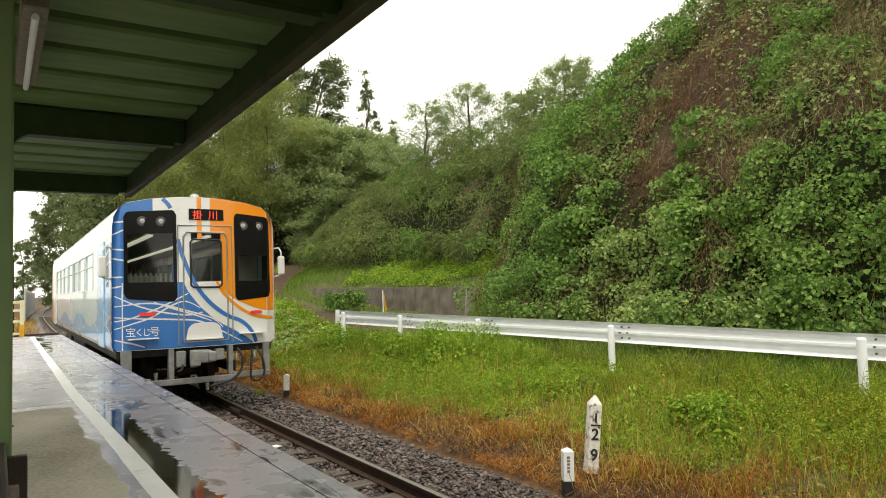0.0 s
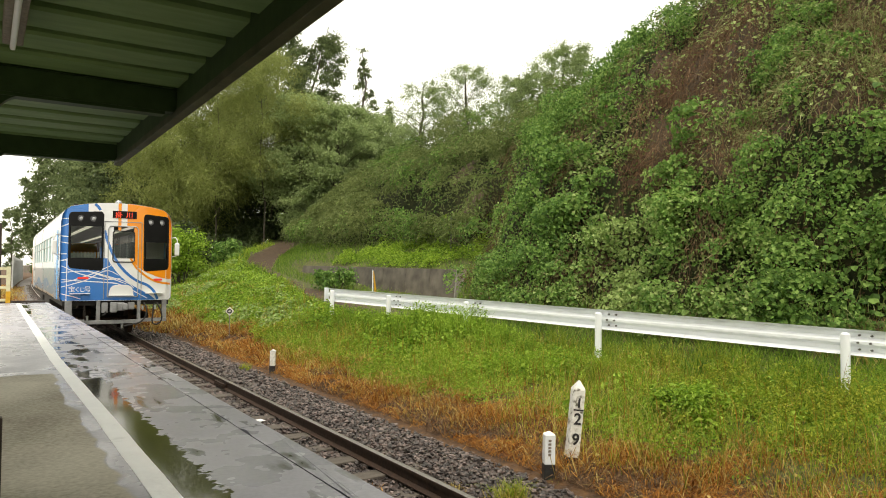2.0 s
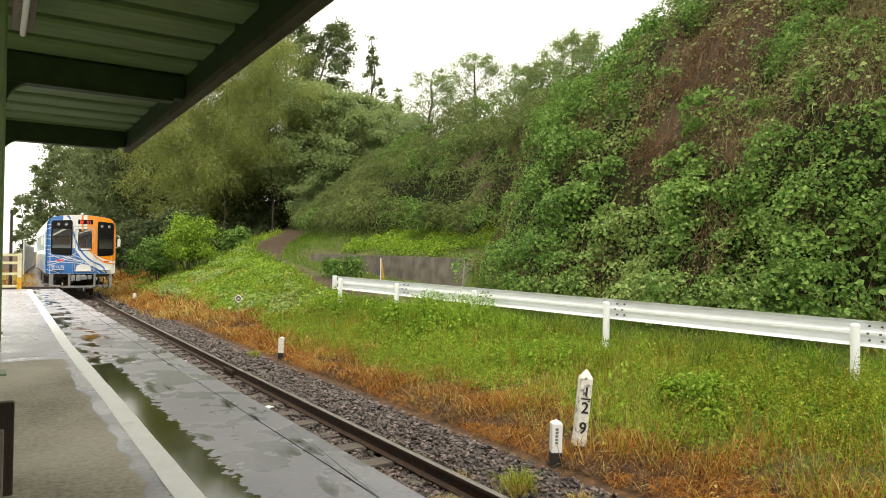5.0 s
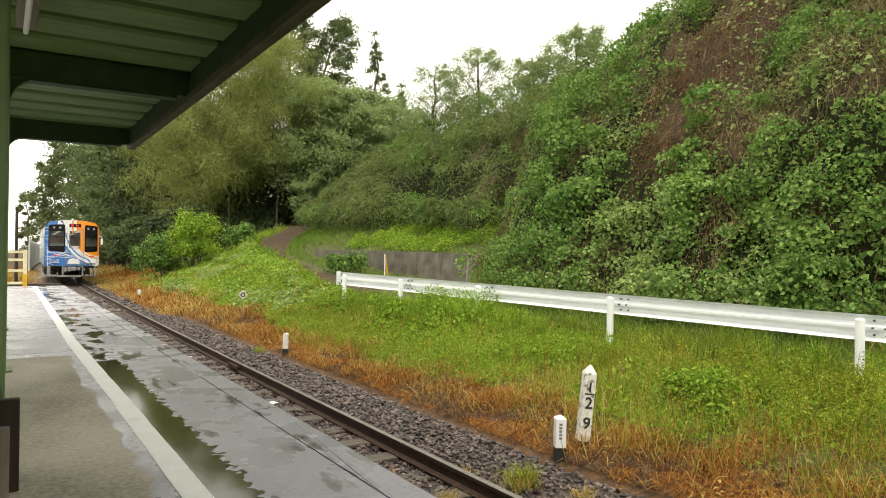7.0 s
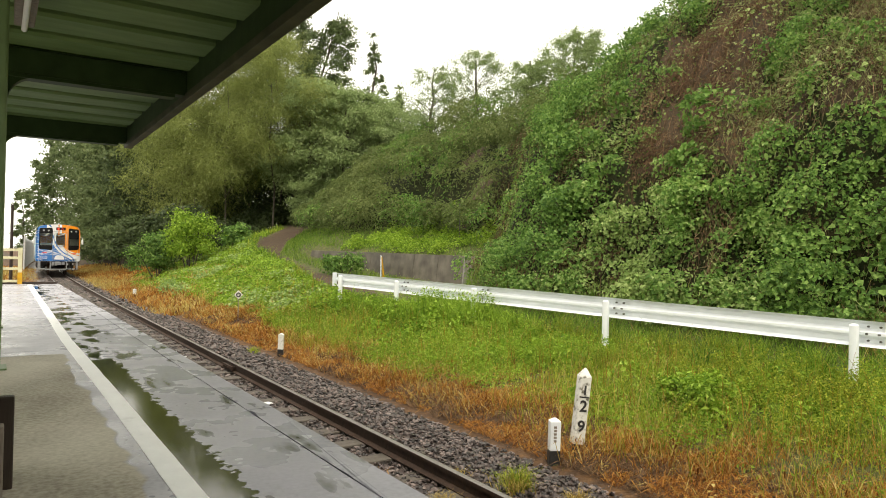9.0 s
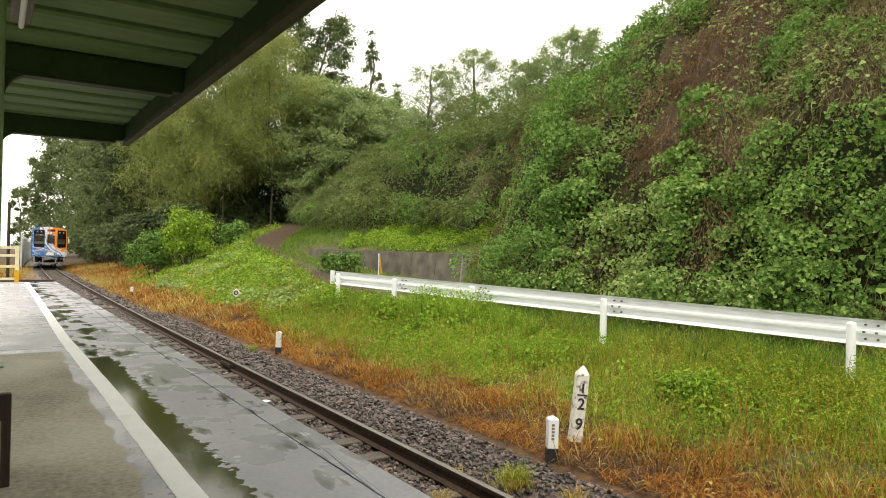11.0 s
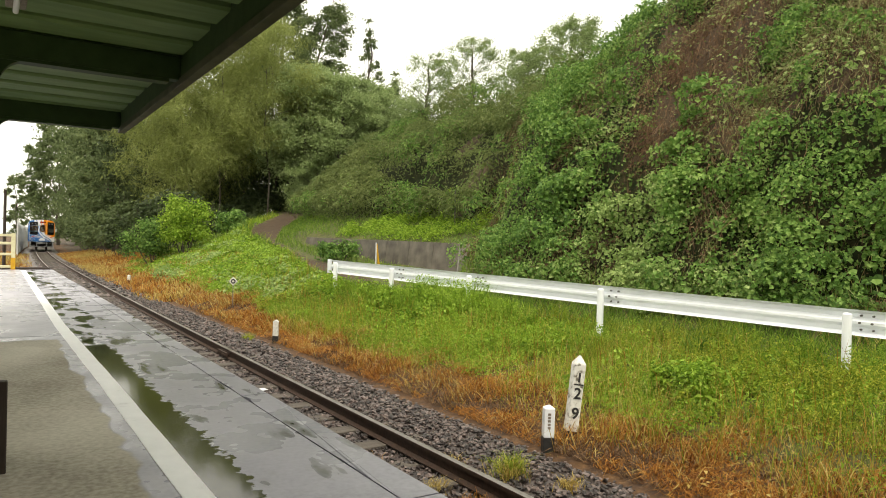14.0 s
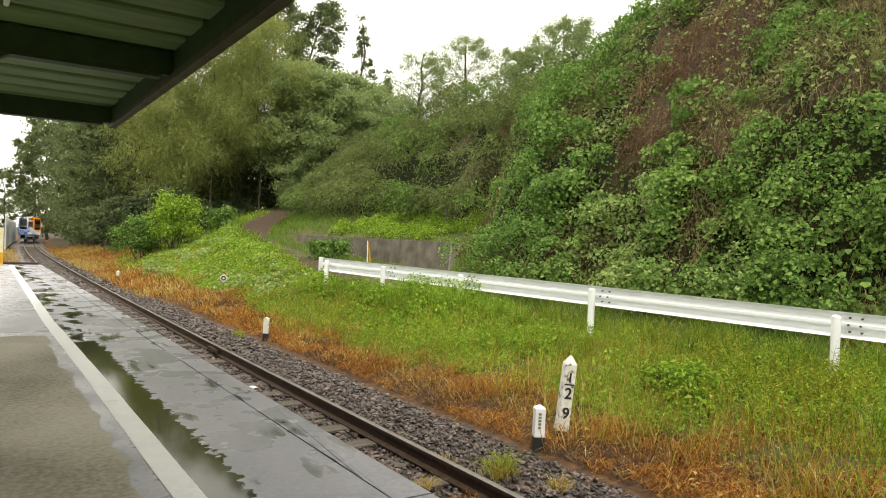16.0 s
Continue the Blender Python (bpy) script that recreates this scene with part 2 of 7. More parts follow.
def ground(x, y, lumps=True):
    x, y = np.broadcast_arrays(np.asarray(x, float), np.asarray(y, float))
    t = {k: np.interp(y, YT, v) for k, v in TABLE.items()}
    tx = track_x(np.clip(y, -40, 160))
    one = np.ones_like(x)
    edge = np.minimum(tx + 2.1, t["gx"] - 0.8)
    xs = np.stack([-400 * one, -60 * one, tx - 3.0, tx - 1.9, tx + 1.5, edge, edge + (t["gx"] - edge) * 0.5, t["gx"], t["gx"] + 0.6, t["px"], t["wx"], t["tx"],
                   t["fx"], t["mx"], t["cx"], t["cx"] + 8, t["cx"] + 45, 900 * one])
    far = np.interp(y, [23, 26], [0, 1])
    zs = np.stack([-0.4 * one, -0.3 * one, -0.3 + 0.2 * far, -0.36 + 0.08 * far, -0.27 * one, -0.16 * one, (t["gz"] - 0.16) * 0.42, t["gz"], t["pz"] - 0.04, t["pz"], t["wz"], t["tz"],
                   t["fz"], t["mz"], t["cz"], t["cz"] + 0.6, t["cz"] + 2, 8 * one])
    z = zs[0].copy()
    for i in range(len(xs) - 1):
        w = np.clip((x - xs[i]) / np.maximum(xs[i + 1] - xs[i], 1e-3), 0, 1)
        z = z + w * (zs[i + 1] - zs[i])
    if lumps:
        on_hill = np.clip((x - t["fx"] + 0.6) / 1.5, 0, 1)
        verge = np.clip((x - edge) / 1.0, 0, 1) * (1 - np.clip((x - t["gx"] + 0.8) / 0.8, 0, 1))
        near = np.clip((20 - y) / 3, 0, 1) * np.clip((x - t["fx"]) / 1.0, 0, 1) * np.clip((t["cx"] + 0.5 - x) / 1.5, 0, 1)
        spur = np.clip((x - t["fx"] - 0.2) / 1.2, 0, 1) * np.clip((y - 20) / 2, 0, 1) * np.clip((54 - y) / 4, 0, 1) * np.clip((t["cx"] + 0.5 - x) / 1.5, 0, 1)
        z = z - 0.75 * near * np.clip((t["cx"] - x) / 2.5, 0, 1) - 0.5 * spur
        z = z + near * (0.6 * sines(x * 1.7, y * 1.5, 9, 2) - 0.9 * np.clip(sines(x * 1.3, y * 2.1, 15) - 0.35, 0, 0.5))
        z = z + on_hill * (0.5 * sines(x * 0.9, y * 0.9, 3) + 0.5 * np.abs(sines(x * 2.0, y * 2.0, 5, 2))) + verge * 0.05 * sines(x * 1.6, y * 1.6, 8)
    return z


def ground_normal(x, y):
    e = 0.15
    dx = (ground(x + e, y) - ground(x - e, y)) / (2 * e)
    dy = (ground(x, y + e) - ground(x, y - e)) / (2 * e)
    n = np.stack([-dx, -dy, np.ones_like(dx)], -1)
    return n / np.linalg.norm(n, axis=-1, keepdims=True)


def on_path(x, y):
    gx, px = np.interp(y, YT, TABLE["gx"]), np.interp(y, YT, TABLE["px"])
    up = np.clip((y - 27) / 6, 0, 1)
    return (x > gx + 0.75 - 0.35 * up + 0.15 * sines(x, y, 91)) & (x < px - 0.75 + 0.45 * up + 0.2 * sines(x, y, 92))


def bare(x, y):
    """Where the slope is brown with dead vines: a patch high on the near hill, streaks elsewhere."""
    z = ground(x, y, False)
    patch = 1.2 * np.exp(-(((y - 11.1) / 1.45) ** 2 + ((z - 7.5) / 1.9) ** 2)) * (0.9 + 0.5 * sines(x * 2, y * 2, 23))
    top = 0.85 * np.clip((z - 4.0) / 1.2, 0, 1) * np.clip((12.5 - y) / 2, 0, 1) * (0.6 + 1.2 * sines(x * 1.3, y * 1.3, 25))
    streak = 1.1 * np.clip(sines(x * 0.9, y * 2.2, 21) - 0.34, 0, 1)
    return np.clip(patch * 1.25 + np.maximum(top, 0) + streak, 0, 1)


def build_ground():
    gx = np.concatenate([-np.geomspace(1500, 14, 16), np.arange(-13, 3, 0.8), np.arange(3, 24, 0.3), np.arange(24, 60, 2.0), np.geomspace(62, 1800, 16)])
    gy = np.concatenate([-np.geomspace(1500, 16, 14), np.arange(-15, 52, 0.4), np.arange(52, 140, 3.0), np.geomspace(142, 2500, 16)])
    X, Y = np.meshgrid(gx, gy, indexing="ij")
    Z = ground(X, Y)
    n, m = X.shape
    idx = np.arange(n * m).reshape(n, m)
    f = np.stack([idx[:-1, :-1], idx[1:, :-1], idx[1:, 1:], idx[:-1, 1:]], -1).reshape(-1, 4)
    ob = fast_mesh("ground", np.stack([X, Y, Z], -1).reshape(-1, 3), f, M_SOIL, smooth=True)
    ob.data.materials.append(M_PATH)
    c = np.stack([X, Y, Z], -1).reshape(-1, 3)[f].mean(1)
    ob.data.materials.append(M_TURF)
    ob.data.materials.append(M_LITTER)
    gl, fl = np.interp(c[:, 1], YT, TABLE["gx"]), np.interp(c[:, 1], YT, TABLE["fx"])
    d = c[:, 0] - track_x(np.clip(c[:, 1], -40, 160))
    kind = np.where((c[:, 0] > 1.5) & (c[:, 0] < fl) & (c[:, 1] < 60), 2, 0)
    kind = np.where((d > -6) & (d < 3.1 + 0.4 * sines(c[:, 0], c[:, 1], 61)), 3, kind)
    kind = np.where(on_path(c[:, 0], c[:, 1]) & (c[:, 1] < 54) & (c[:, 1] > 13), 1, kind)
    # dark sheet stands in for shade in the gaps of the vines
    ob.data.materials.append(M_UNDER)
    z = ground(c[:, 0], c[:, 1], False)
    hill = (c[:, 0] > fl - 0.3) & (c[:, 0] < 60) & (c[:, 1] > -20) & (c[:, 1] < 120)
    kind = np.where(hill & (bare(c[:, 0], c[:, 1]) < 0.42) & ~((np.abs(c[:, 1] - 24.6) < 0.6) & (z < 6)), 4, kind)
    ob.data.polygons.foreach_set("material_index", kind.astype(np.int32))
    tagged(ob, "damp soil under weeds, darkened as shade beneath the vines, with a bare earth path", "ground", kind="structure")


build_ground()


# ---- leaves and blades, joined as uncountable growth ----
def frames_for(normals, spin):
    n = normals / np.linalg.norm(normals, axis=1, keepdims=True)
    a = np.where(np.abs(n[:, 2:]) < 0.9, [[0.0, 0, 1]], [[1.0, 0, 0]])
    u = np.cross(a, n)
    u /= np.linalg.norm(u, axis=1, keepdims=True)
    v = np.cross(n, u)
    c, s = np.cos(spin)[:, None], np.sin(spin)[:, None]
    return c * u + s * v, -s * u + c * v, n


def leaf_mesh(name, at, normals, size, material, parent=None, wide=0.8, fold=0.14, r=rng, droop=0.15, full=False):
    """A folded leaf per point: a kite of two triangles, or, when full, a rounded blade of two quads."""
    k = len(at)
    u, v, n = frames_for(normals, r.uniform(0, 2 * math.pi, k))
    s = np.broadcast_to(np.asarray(size, float), (k,))[:, None]
    w = s * wide * 0.5
    base, tip = at - u * s * 0.5, at + u * s * 0.5 - n * s * droop
    up = n * s * fold
    if not full:
        mid = at + u * s * 0.02
        p = np.stack([base, mid + v * w + up, tip, mid - v * w + up], 1).reshape(-1, 3)
        i = np.arange(k)[:, None] * 4
        return fast_mesh(name, p, np.concatenate([i + [[0, 2, 1]], i + [[0, 3, 2]]]), material, parent)
    lo, hi = at - u * s * 0.22, at + u * s * 0.2 - n * s * droop * 0.3
    p = np.stack([base, lo + v * w + up, hi + v * w * 0.8 + up, tip, hi - v * w * 0.8 + up, lo - v * w + up], 1).reshape(-1, 3)
    i = np.arange(k)[:, None] * 6
    return fast_mesh(name, p, np.concatenate([i + [[0, 3, 2, 1]], i + [[0, 5, 4, 3]]]), material, parent)


def cushion_leaves(x, y, rad, per, r, flat=0.75, lift=0.25, rise=0.0):
    """Leaves over low domes that sit on the slope at x, y: places and outward directions."""
    n = ground_normal(x, y)
    c = np.stack([x, y, ground(x, y)], 1) + n * (rad * lift - 0.1 + rise)[:, None]
    cnt = np.maximum((per * rad ** 2).astype(int), 12)
    i = np.repeat(np.arange(len(x)), cnt)
    d = r.normal(0, 1, (len(i), 3)) + n[i] * 0.8 + [0, 0, 0.2]
    d /= np.linalg.norm(d, axis=1, keepdims=True)
    q = rad[i] * r.uniform(0.72, 1.08, len(i)) * (1 + 0.18 * np.sin(7 * d[:, 0] + i) * np.cos(6 * d[:, 1] + 2 * i))
    return c[i] + d * q[:, None] * [1, 1, flat], d, i


def blade_mesh(name, at, height, lean, width, material, parent=None, r=rng):
    """Grass blades: a bent, tapered strip of three triangles each."""
    k = len(at)
    a = r.uniform(0, 2 * math.pi, k)
    d = np.stack([np.cos(a), np.sin(a), 0 * a], 1)
    b = r.uniform(0, 2 * math.pi, k)
    side = np.stack([np.cos(b), np.sin(b), 0 * b], 1) * np.broadcast_to(width, (k,))[:, None] * 0.5
    h = np.broadcast_to(height, (k,))[:, None]
    ln = np.broadcast_to(lean, (k,))[:, None]
    up = np.array([[0, 0, 1.0]])
    mid = at + up * h * 0.6 + d * h * ln * 0.35
    tip = at + up * h * (1 - 0.35 * ln) + d * h * ln
    p = np.stack([at - side, at + side, mid - side * 0.8, mid + side * 0.8, tip], 1).reshape(-1, 3)
    i = np.arange(k)[:, None] * 5
    f = np.concatenate([i + [[0, 1, 3]], i + [[0, 3, 2]], i + [[2, 3, 4]]])
    return fast_mesh(name, p, f, material, parent)


def strand_mesh(name, at, along, width, material, parent=None, r=rng):
    """Hanging strands: a thin kite from each point along its direction, sagging a little."""
    k = len(at)
    side = np.cross(along, r.normal(0, 1, (k, 3)))
    side *= (np.broadcast_to(width, (k,)) * 0.5 / np.maximum(np.linalg.norm(side, axis=1), 1e-6))[:, None]
    mid = at + along * r.uniform(0.3, 0.55, k)[:, None] + r.normal(0, 0.035, (k, 3)) * np.linalg.norm(along, axis=1)[:, None]
    pts = np.stack([at, mid + side, at + along, mid - side], 1).reshape(-1, 3)
    i = np.arange(k)[:, None] * 4
    return fast_mesh(name, pts, np.concatenate([i + [[0, 1, 3]], i + [[1, 2, 3]]]), material, parent)


def downhill(n):
    """The direction straight down a slope with these normals."""
    d = n * n[:, 2:] - np.array([[0, 0, 1.0]])
    return d / np.maximum(np.linalg.norm(d, axis=1, keepdims=True), 1e-6)


M_KUDZU = mat("vine_leaf", [(0.24, (0.06, 0.13, 0.03)), (0.5, (0.155, 0.29, 0.062)), (0.76, (0.32, 0.46, 0.13))], 0.5, 0.55, bump=0, island=0.45, trans=0.35, big=0.5, big_scale=0.4, spec=0.25)
M_LIME = mat("young_vine_leaf", [(0.24, (0.13, 0.22, 0.05)), (0.5, (0.28, 0.39, 0.125)), (0.76, (0.46, 0.56, 0.22))], 0.5, 0.55, bump=0, island=0.45, trans=0.35, big=0.5, big_scale=0.4, spec=0.25)
M_OLIVE = mat("olive_foliage", [(0.24, (0.075, 0.105, 0.032)), (0.5, (0.165, 0.212, 0.07)), (0.76, (0.31, 0.355, 0.14))], 0.45, 0.55, bump=0, island=0.22, trans=0.35, big=0.5, big_scale=0.4, spec=0.25)
M_DRY = mat("dead_vine", [(0.24, (0.045, 0.025, 0.013)), (0.5, (0.14, 0.078, 0.04)), (0.76, (0.28, 0.175, 0.095))], 0.6, 0.55, bump=0, island=0.45, trans=0.15, big=0.5, big_scale=0.4, spec=0.25)
M_GRASS = mat("verge_grass", [(0.24, (0.09, 0.15, 0.012)), (0.5, (0.28, 0.355, 0.035)), (0.76, (0.57, 0.58, 0.1))], 0.9, 0.55, bump=0, island=0.45, trans=0.4, big=0.5, big_scale=0.4, spec=0.25)
M_TERRACE = mat("deep_green_grass", [(0.24, (0.06, 0.13, 0.014)), (0.5, (0.15, 0.27, 0.035)), (0.76, (0.3, 0.4, 0.08))], 0.9, 0.55, bump=0, island=0.45, trans=0.4, big=0.5, big_scale=0.4, spec=0.25)
M_RUSTGRASS = mat("withered_orange_grass", [(0.24, (0.13, 0.045, 0.01)), (0.5, (0.4, 0.165, 0.03)), (0.76, (0.68, 0.38, 0.1))], 1.4, 0.55, bump=0, island=0.45, trans=0.35, big=0.5, big_scale=0.4, spec=0.25)
M_STRAW = mat("yellow_straw", [(0.24, (0.3, 0.2, 0.05)), (0.5, (0.52, 0.38, 0.11)), (0.76, (0.7, 0.58, 0.24))], 1.4, 0.55, bump=0, island=0.45, trans=0.35, big=0.5, big_scale=0.4, spec=0.25)
M_WEED = mat("broad_weed_leaf", [(0.24, (0.1, 0.2, 0.018)), (0.5, (0.25, 0.4, 0.042)), (0.76, (0.43, 0.58, 0.1))], 0.7, 0.55, bump=0, island=0.45, trans=0.4, big=0.5, big_scale=0.4, spec=0.25)
# Wood green is paled: distance haze put into the colour.
M_FAR = mat("wood_foliage", [(0.24, (0.072, 0.102, 0.046)), (0.5, (0.155, 0.205, 0.088)), (0.76, (0.29, 0.35, 0.16))], 0.3, 0.55, bump=0, island=0.22, trans=0.42, big=0.5, big_scale=0.4, spec=0.25)
# Wood foliage darkened: shade of the deep wood put into the leaf colour.
M_SHADED_LEAF = mat("shaded_wood_leaf", [(0.24, (0.028, 0.046, 0.018)), (0.5, (0.07, 0.1, 0.038)), (0.76, (0.15, 0.19, 0.075))], 0.3, 0.5, bump=0, island=0.22, trans=0.25, big=0.5, big_scale=0.4, spec=0.25)
M_BAMBOO = mat("bamboo_foliage", [(0.24, (0.105, 0.14, 0.038)), (0.5, (0.25, 0.295, 0.088)), (0.76, (0.43, 0.47, 0.17))], 0.3, 0.55, bump=0, island=0.22, trans=0.45, big=0.5, big_scale=0.4, spec=0.25)
# Naturally light green, paled further to stand in for haze.
M_BRIGHT = mat("bright_tree_foliage", [(0.24, (0.15, 0.21, 0.085)), (0.5, (0.31, 0.4, 0.17)), (0.76, (0.48, 0.56, 0.27))], 0.3, 0.55, bump=0, island=0.22, trans=0.45, big=0.5, big_scale=0.4, spec=0.25)
M_PALEGRASS = mat("pale_bank_grass", [(0.24, (0.13, 0.15, 0.06)), (0.5, (0.3, 0.33, 0.14)), (0.76, (0.5, 0.48, 0.25))], 0.6, 0.6, bump=0, island=0.45, trans=0.3, spec=0.2)
M_BARK = mat("bark", [(0.3, (0.05, 0.04, 0.03)), (0.7, (0.13, 0.11, 0.085))], 8, 0.9, bump=0.6, stretch=(2, 2, 0.4))


def hill_points(n, y0, y1, r, reach=1.35):
    """Random places on the slope between its foot and a little past its crest."""
    y = r.uniform(y0, y1, n)
    fx, cx = np.interp(y, YT, TABLE["fx"]), np.interp(y, YT, TABLE["cx"])
    w = r.uniform(-0.08, reach, n)
    return fx + (cx - fx) * w, y, w


def clothe_hill():
    r = np.random.default_rng(11)
    lush = empty("hill_vines", 0, 0, 0, "dense green broad-leaved vines covering the steep bank", "vines", kind="stuff")
    # near slope: a carpet of vine leaves, and domes where the vines have overgrown bushes
    x, y, w = hill_points(36000, 0, 21.0, r)
    keep = r.uniform(0, 1, len(x)) > bare(x, y)
    x, y = x[keep], y[keep]
    n = ground_normal(x, y)
    at = np.stack([x, y, ground(x, y)], 1) + n * r.uniform(-0.06, 0.2, len(x))[:, None]
    face = n * 0.9 + np.array([[-0.1, -0.1, 0.2]])
    sets = [(at, face)]
    k = 900
    x, y, w = hill_points(k, 0, 21.0, r, 1.15)
    high = np.clip((ground(x, y, False) - 4.6) / 1.5, 0, 1) * np.clip((13 - y) / 2, 0, 1)
    keep = (r.uniform(0, 1, k) > np.maximum(bare(x, y) * 1.25, 0.6 * high)) & ~((y > 16.2) & (w < 0.3))
    x, y = x[keep], y[keep]
    rad = r.uniform(0.2, 0.42, len(x)) * np.where((r.uniform(0, 1, len(x)) < 0.25) & (y < 18), 1.5, 1)
    c_at, c_d, _ = cushion_leaves(x, y, rad, 720, r, 0.8, 0.5, 0.3)
    sets.append((c_at, c_d + np.array([[-0.05, -0.05, 0.25]])))
    x, y, w = hill_points(70, 2, 17.5, r, 0.6)
    keep = (r.uniform(0, 1, len(x)) > bare(x, y) * 1.6) & ~((y > 15.5) & (w < 0.35)) & (w > 0.02)
    x, y = x[keep], y[keep]
    c_at, c_d, _ = cushion_leaves(x, y, r.uniform(0.45, 0.8, len(x)), 680, r, 0.75, 0.6, 0.3)
    sets.append((c_at, c_d + np.array([[-0.05, -0.05, 0.25]])))
    x, y, w = hill_points(420, 0.5, 10.5, r, 0.75)
    keep = r.uniform(0, 1, len(x)) > bare(x, y) * 1.5
    c_at, c_d, _ = cushion_leaves(x[keep], y[keep], r.uniform(0.18, 0.45, keep.sum()), 720, r, 0.8, 0.4, 0.15)
    sets.append((c_at, c_d + np.array([[-0.05, -0.05, 0.25]])))
    for at, face in sets:
        patch = sines(at[:, 0] * 0.75, at[:, 1] * 0.75, 41)
        sz = r.uniform(0.045, 0.105, len(at)) * np.where(patch > 0.45, 1.35, 0.8 + 0.4 * (0.5 + 0.5 * patch))
        young = (sines(at[:, 0] * 1.1 + 3, at[:, 1] * 1.1, 43) + 0.14 * (3.0 - at[:, 2]) + r.normal(0, 0.22, len(at))) > 0.42
        tilt = face + r.normal(0, 0.34, at.shape)
        for k, m in ((~young, M_KUDZU), (young, M_LIME)):
            leaf_mesh("leaves", at[k], tilt[k], sz[k] * 1.1, m, lush, 0.82, r=r, fold=0.2, droop=0.28)
    # shaded filler leaves under the vines
    x, y, w = hill_points(12000, 0, 21, r, 1.25)
    keep = r.uniform(0, 1, len(x)) > bare(x, y) * 0.8
    x, y = x[keep], y[keep]
    n = ground_normal(x, y)
    at = np.stack([x, y, ground(x, y)], 1) + n * r.uniform(-0.02, 0.1, len(x))[:, None]
    leaf_mesh("filler_leaves", at, n * 0.7 + r.normal(0, 0.5, at.shape) + [0, 0, 0.3], r.uniform(0.07, 0.16, len(x)), M_KUDZU, lush, 0.6, r=r)
    # big soft leaves low on the bank
    x, y, w = hill_points(1500, 3, 9, r, 0.35)
    n = ground_normal(x, y)
    at = np.stack([x, y, ground(x, y)], 1) + n * r.uniform(0.15, 0.5, len(x))[:, None]
    k = sines(x * 1.4, y * 1.4, 47) > 0.2
    leaf_mesh("large_leaves", at[k], (n * 0.4 + np.array([[-0.3, -0.3, 0.8]]) + r.normal(0, 0.25, at.shape))[k], r.uniform(0.1, 0.17, k.sum()), M_KUDZU, lush, 0.95, r=r, full=True)
    # dead vines
    dead = empty("dead_vines", 0, 0, 0, "brown withered vines and twigs hanging on the bank", "dead vines", kind="stuff")
    x, y, w = hill_points(120000, 0, 23, r)
    keep = r.uniform(0, 1, len(x)) < np.where(bare(x, y) > 0.2, 1.1 * bare(x, y), 0.1)
    x, y = x[keep], y[keep]
    n = ground_normal(x, y)
    at = np.stack([x, y, ground(x, y)], 1) + n * (r.uniform(0.0, 0.3, len(x)) + 0.55 * np.clip(sines(x * 2.2, y * 2.2, 27), 0, 1))[:, None]
    blade_mesh("twigs", at, r.uniform(0.06, 0.24, len(x)) * np.where(r.uniform(0, 1, len(x)) < 0.6, -1, 1), r.uniform(0.1, 0.9, len(x)), r.uniform(0.005, 0.012, len(x)), M_DRY, dead, r)
    leaf_mesh("withered_leaves", at + r.normal(0, 0.1, at.shape), n + r.normal(0, 0.6, at.shape), r.uniform(0.03, 0.08, len(x)), M_DRY, dead, 0.6, r=r)
    # long strands hanging down the face, brown in the dead patch, pale grass over the upper bank
    k = r.uniform(0, 1, len(x)) < 0.55
    fall = downhill(n[k]) * 0.6 + n[k] * r.uniform(-0.1, 0.35, k.sum())[:, None] + np.array([[0, 0, -0.4]]) + r.normal(0, 0.24, (k.sum(), 3))
    strand_mesh("strands", at[k] + n[k] * 0.1, fall * r.uniform(0.2, 0.75, k.sum())[:, None], r.uniform(0.007, 0.016, k.sum()), M_DRY, dead, r)
    k = (r.uniform(0, 1, len(x)) < 0.5 * np.clip(sines(x * 1.7, y * 1.7, 29) + 0.75, 0, 1)) & (np.abs(y - 11.3) + np.abs(ground(x, y, False) - 7.2) * 0.5 > 2.3)
    fall = downhill(n[k]) * 0.5 + n[k] * r.uniform(0.1, 0.6, k.sum())[:, None] + r.normal(0, 0.25, (k.sum(), 3))
    strand_mesh("hanging_grass", at[k] + n[k] * 0.08, fall * r.uniform(0.15, 0.45, k.sum())[:, None], r.uniform(0.006, 0.014, k.sum()), M_PALEGRASS, dead, r)
    k = (r.uniform(0, 1, len(x)) < 0.75) & (y < 9.6)
    blade_mesh("bank_grass", at[k] + ground_normal(x, y)[k] * 0.06, r.uniform(0.08, 0.26, k.sum()), r.uniform(0.5, 1.8, k.sum()), 0.011, M_PALEGRASS, dead, r)
    # pale grasses and young creepers over the top of the bank
    x, y, w = hill_points(52000, 2, 13.5, r, 1.1)
    z = ground(x, y, False)
    k = r.uniform(0, 1, len(x)) < np.clip((z - 3.6) / 2.5, 0, 1) * np.clip(0.55 + 1.3 * sines(x * 1.2, y * 1.2, 31), 0, 1) * (1 - np.exp(-(((y - 11.2) / 1.5) ** 2 + ((z - 7.2) / 2.2) ** 2)))
    x, y = x[k], y[k]
    n = ground_normal(x, y)
    at = np.stack([x, y, ground(x, y)], 1) + n * r.uniform(0.08, 0.4, len(x))[:, None]
    fall = downhill(n) * 0.35 + n * r.uniform(0.2, 0.7, len(x))[:, None] + r.normal(0, 0.3, n.shape)
    k = r.uniform(0, 1, len(x)) < 0.7
    strand_mesh("bank_tufts", at[k], fall[k] * r.uniform(0.15, 0.45, k.sum())[:, None], r.uniform(0.007, 0.016, k.sum()), M_PALEGRASS, dead, r)
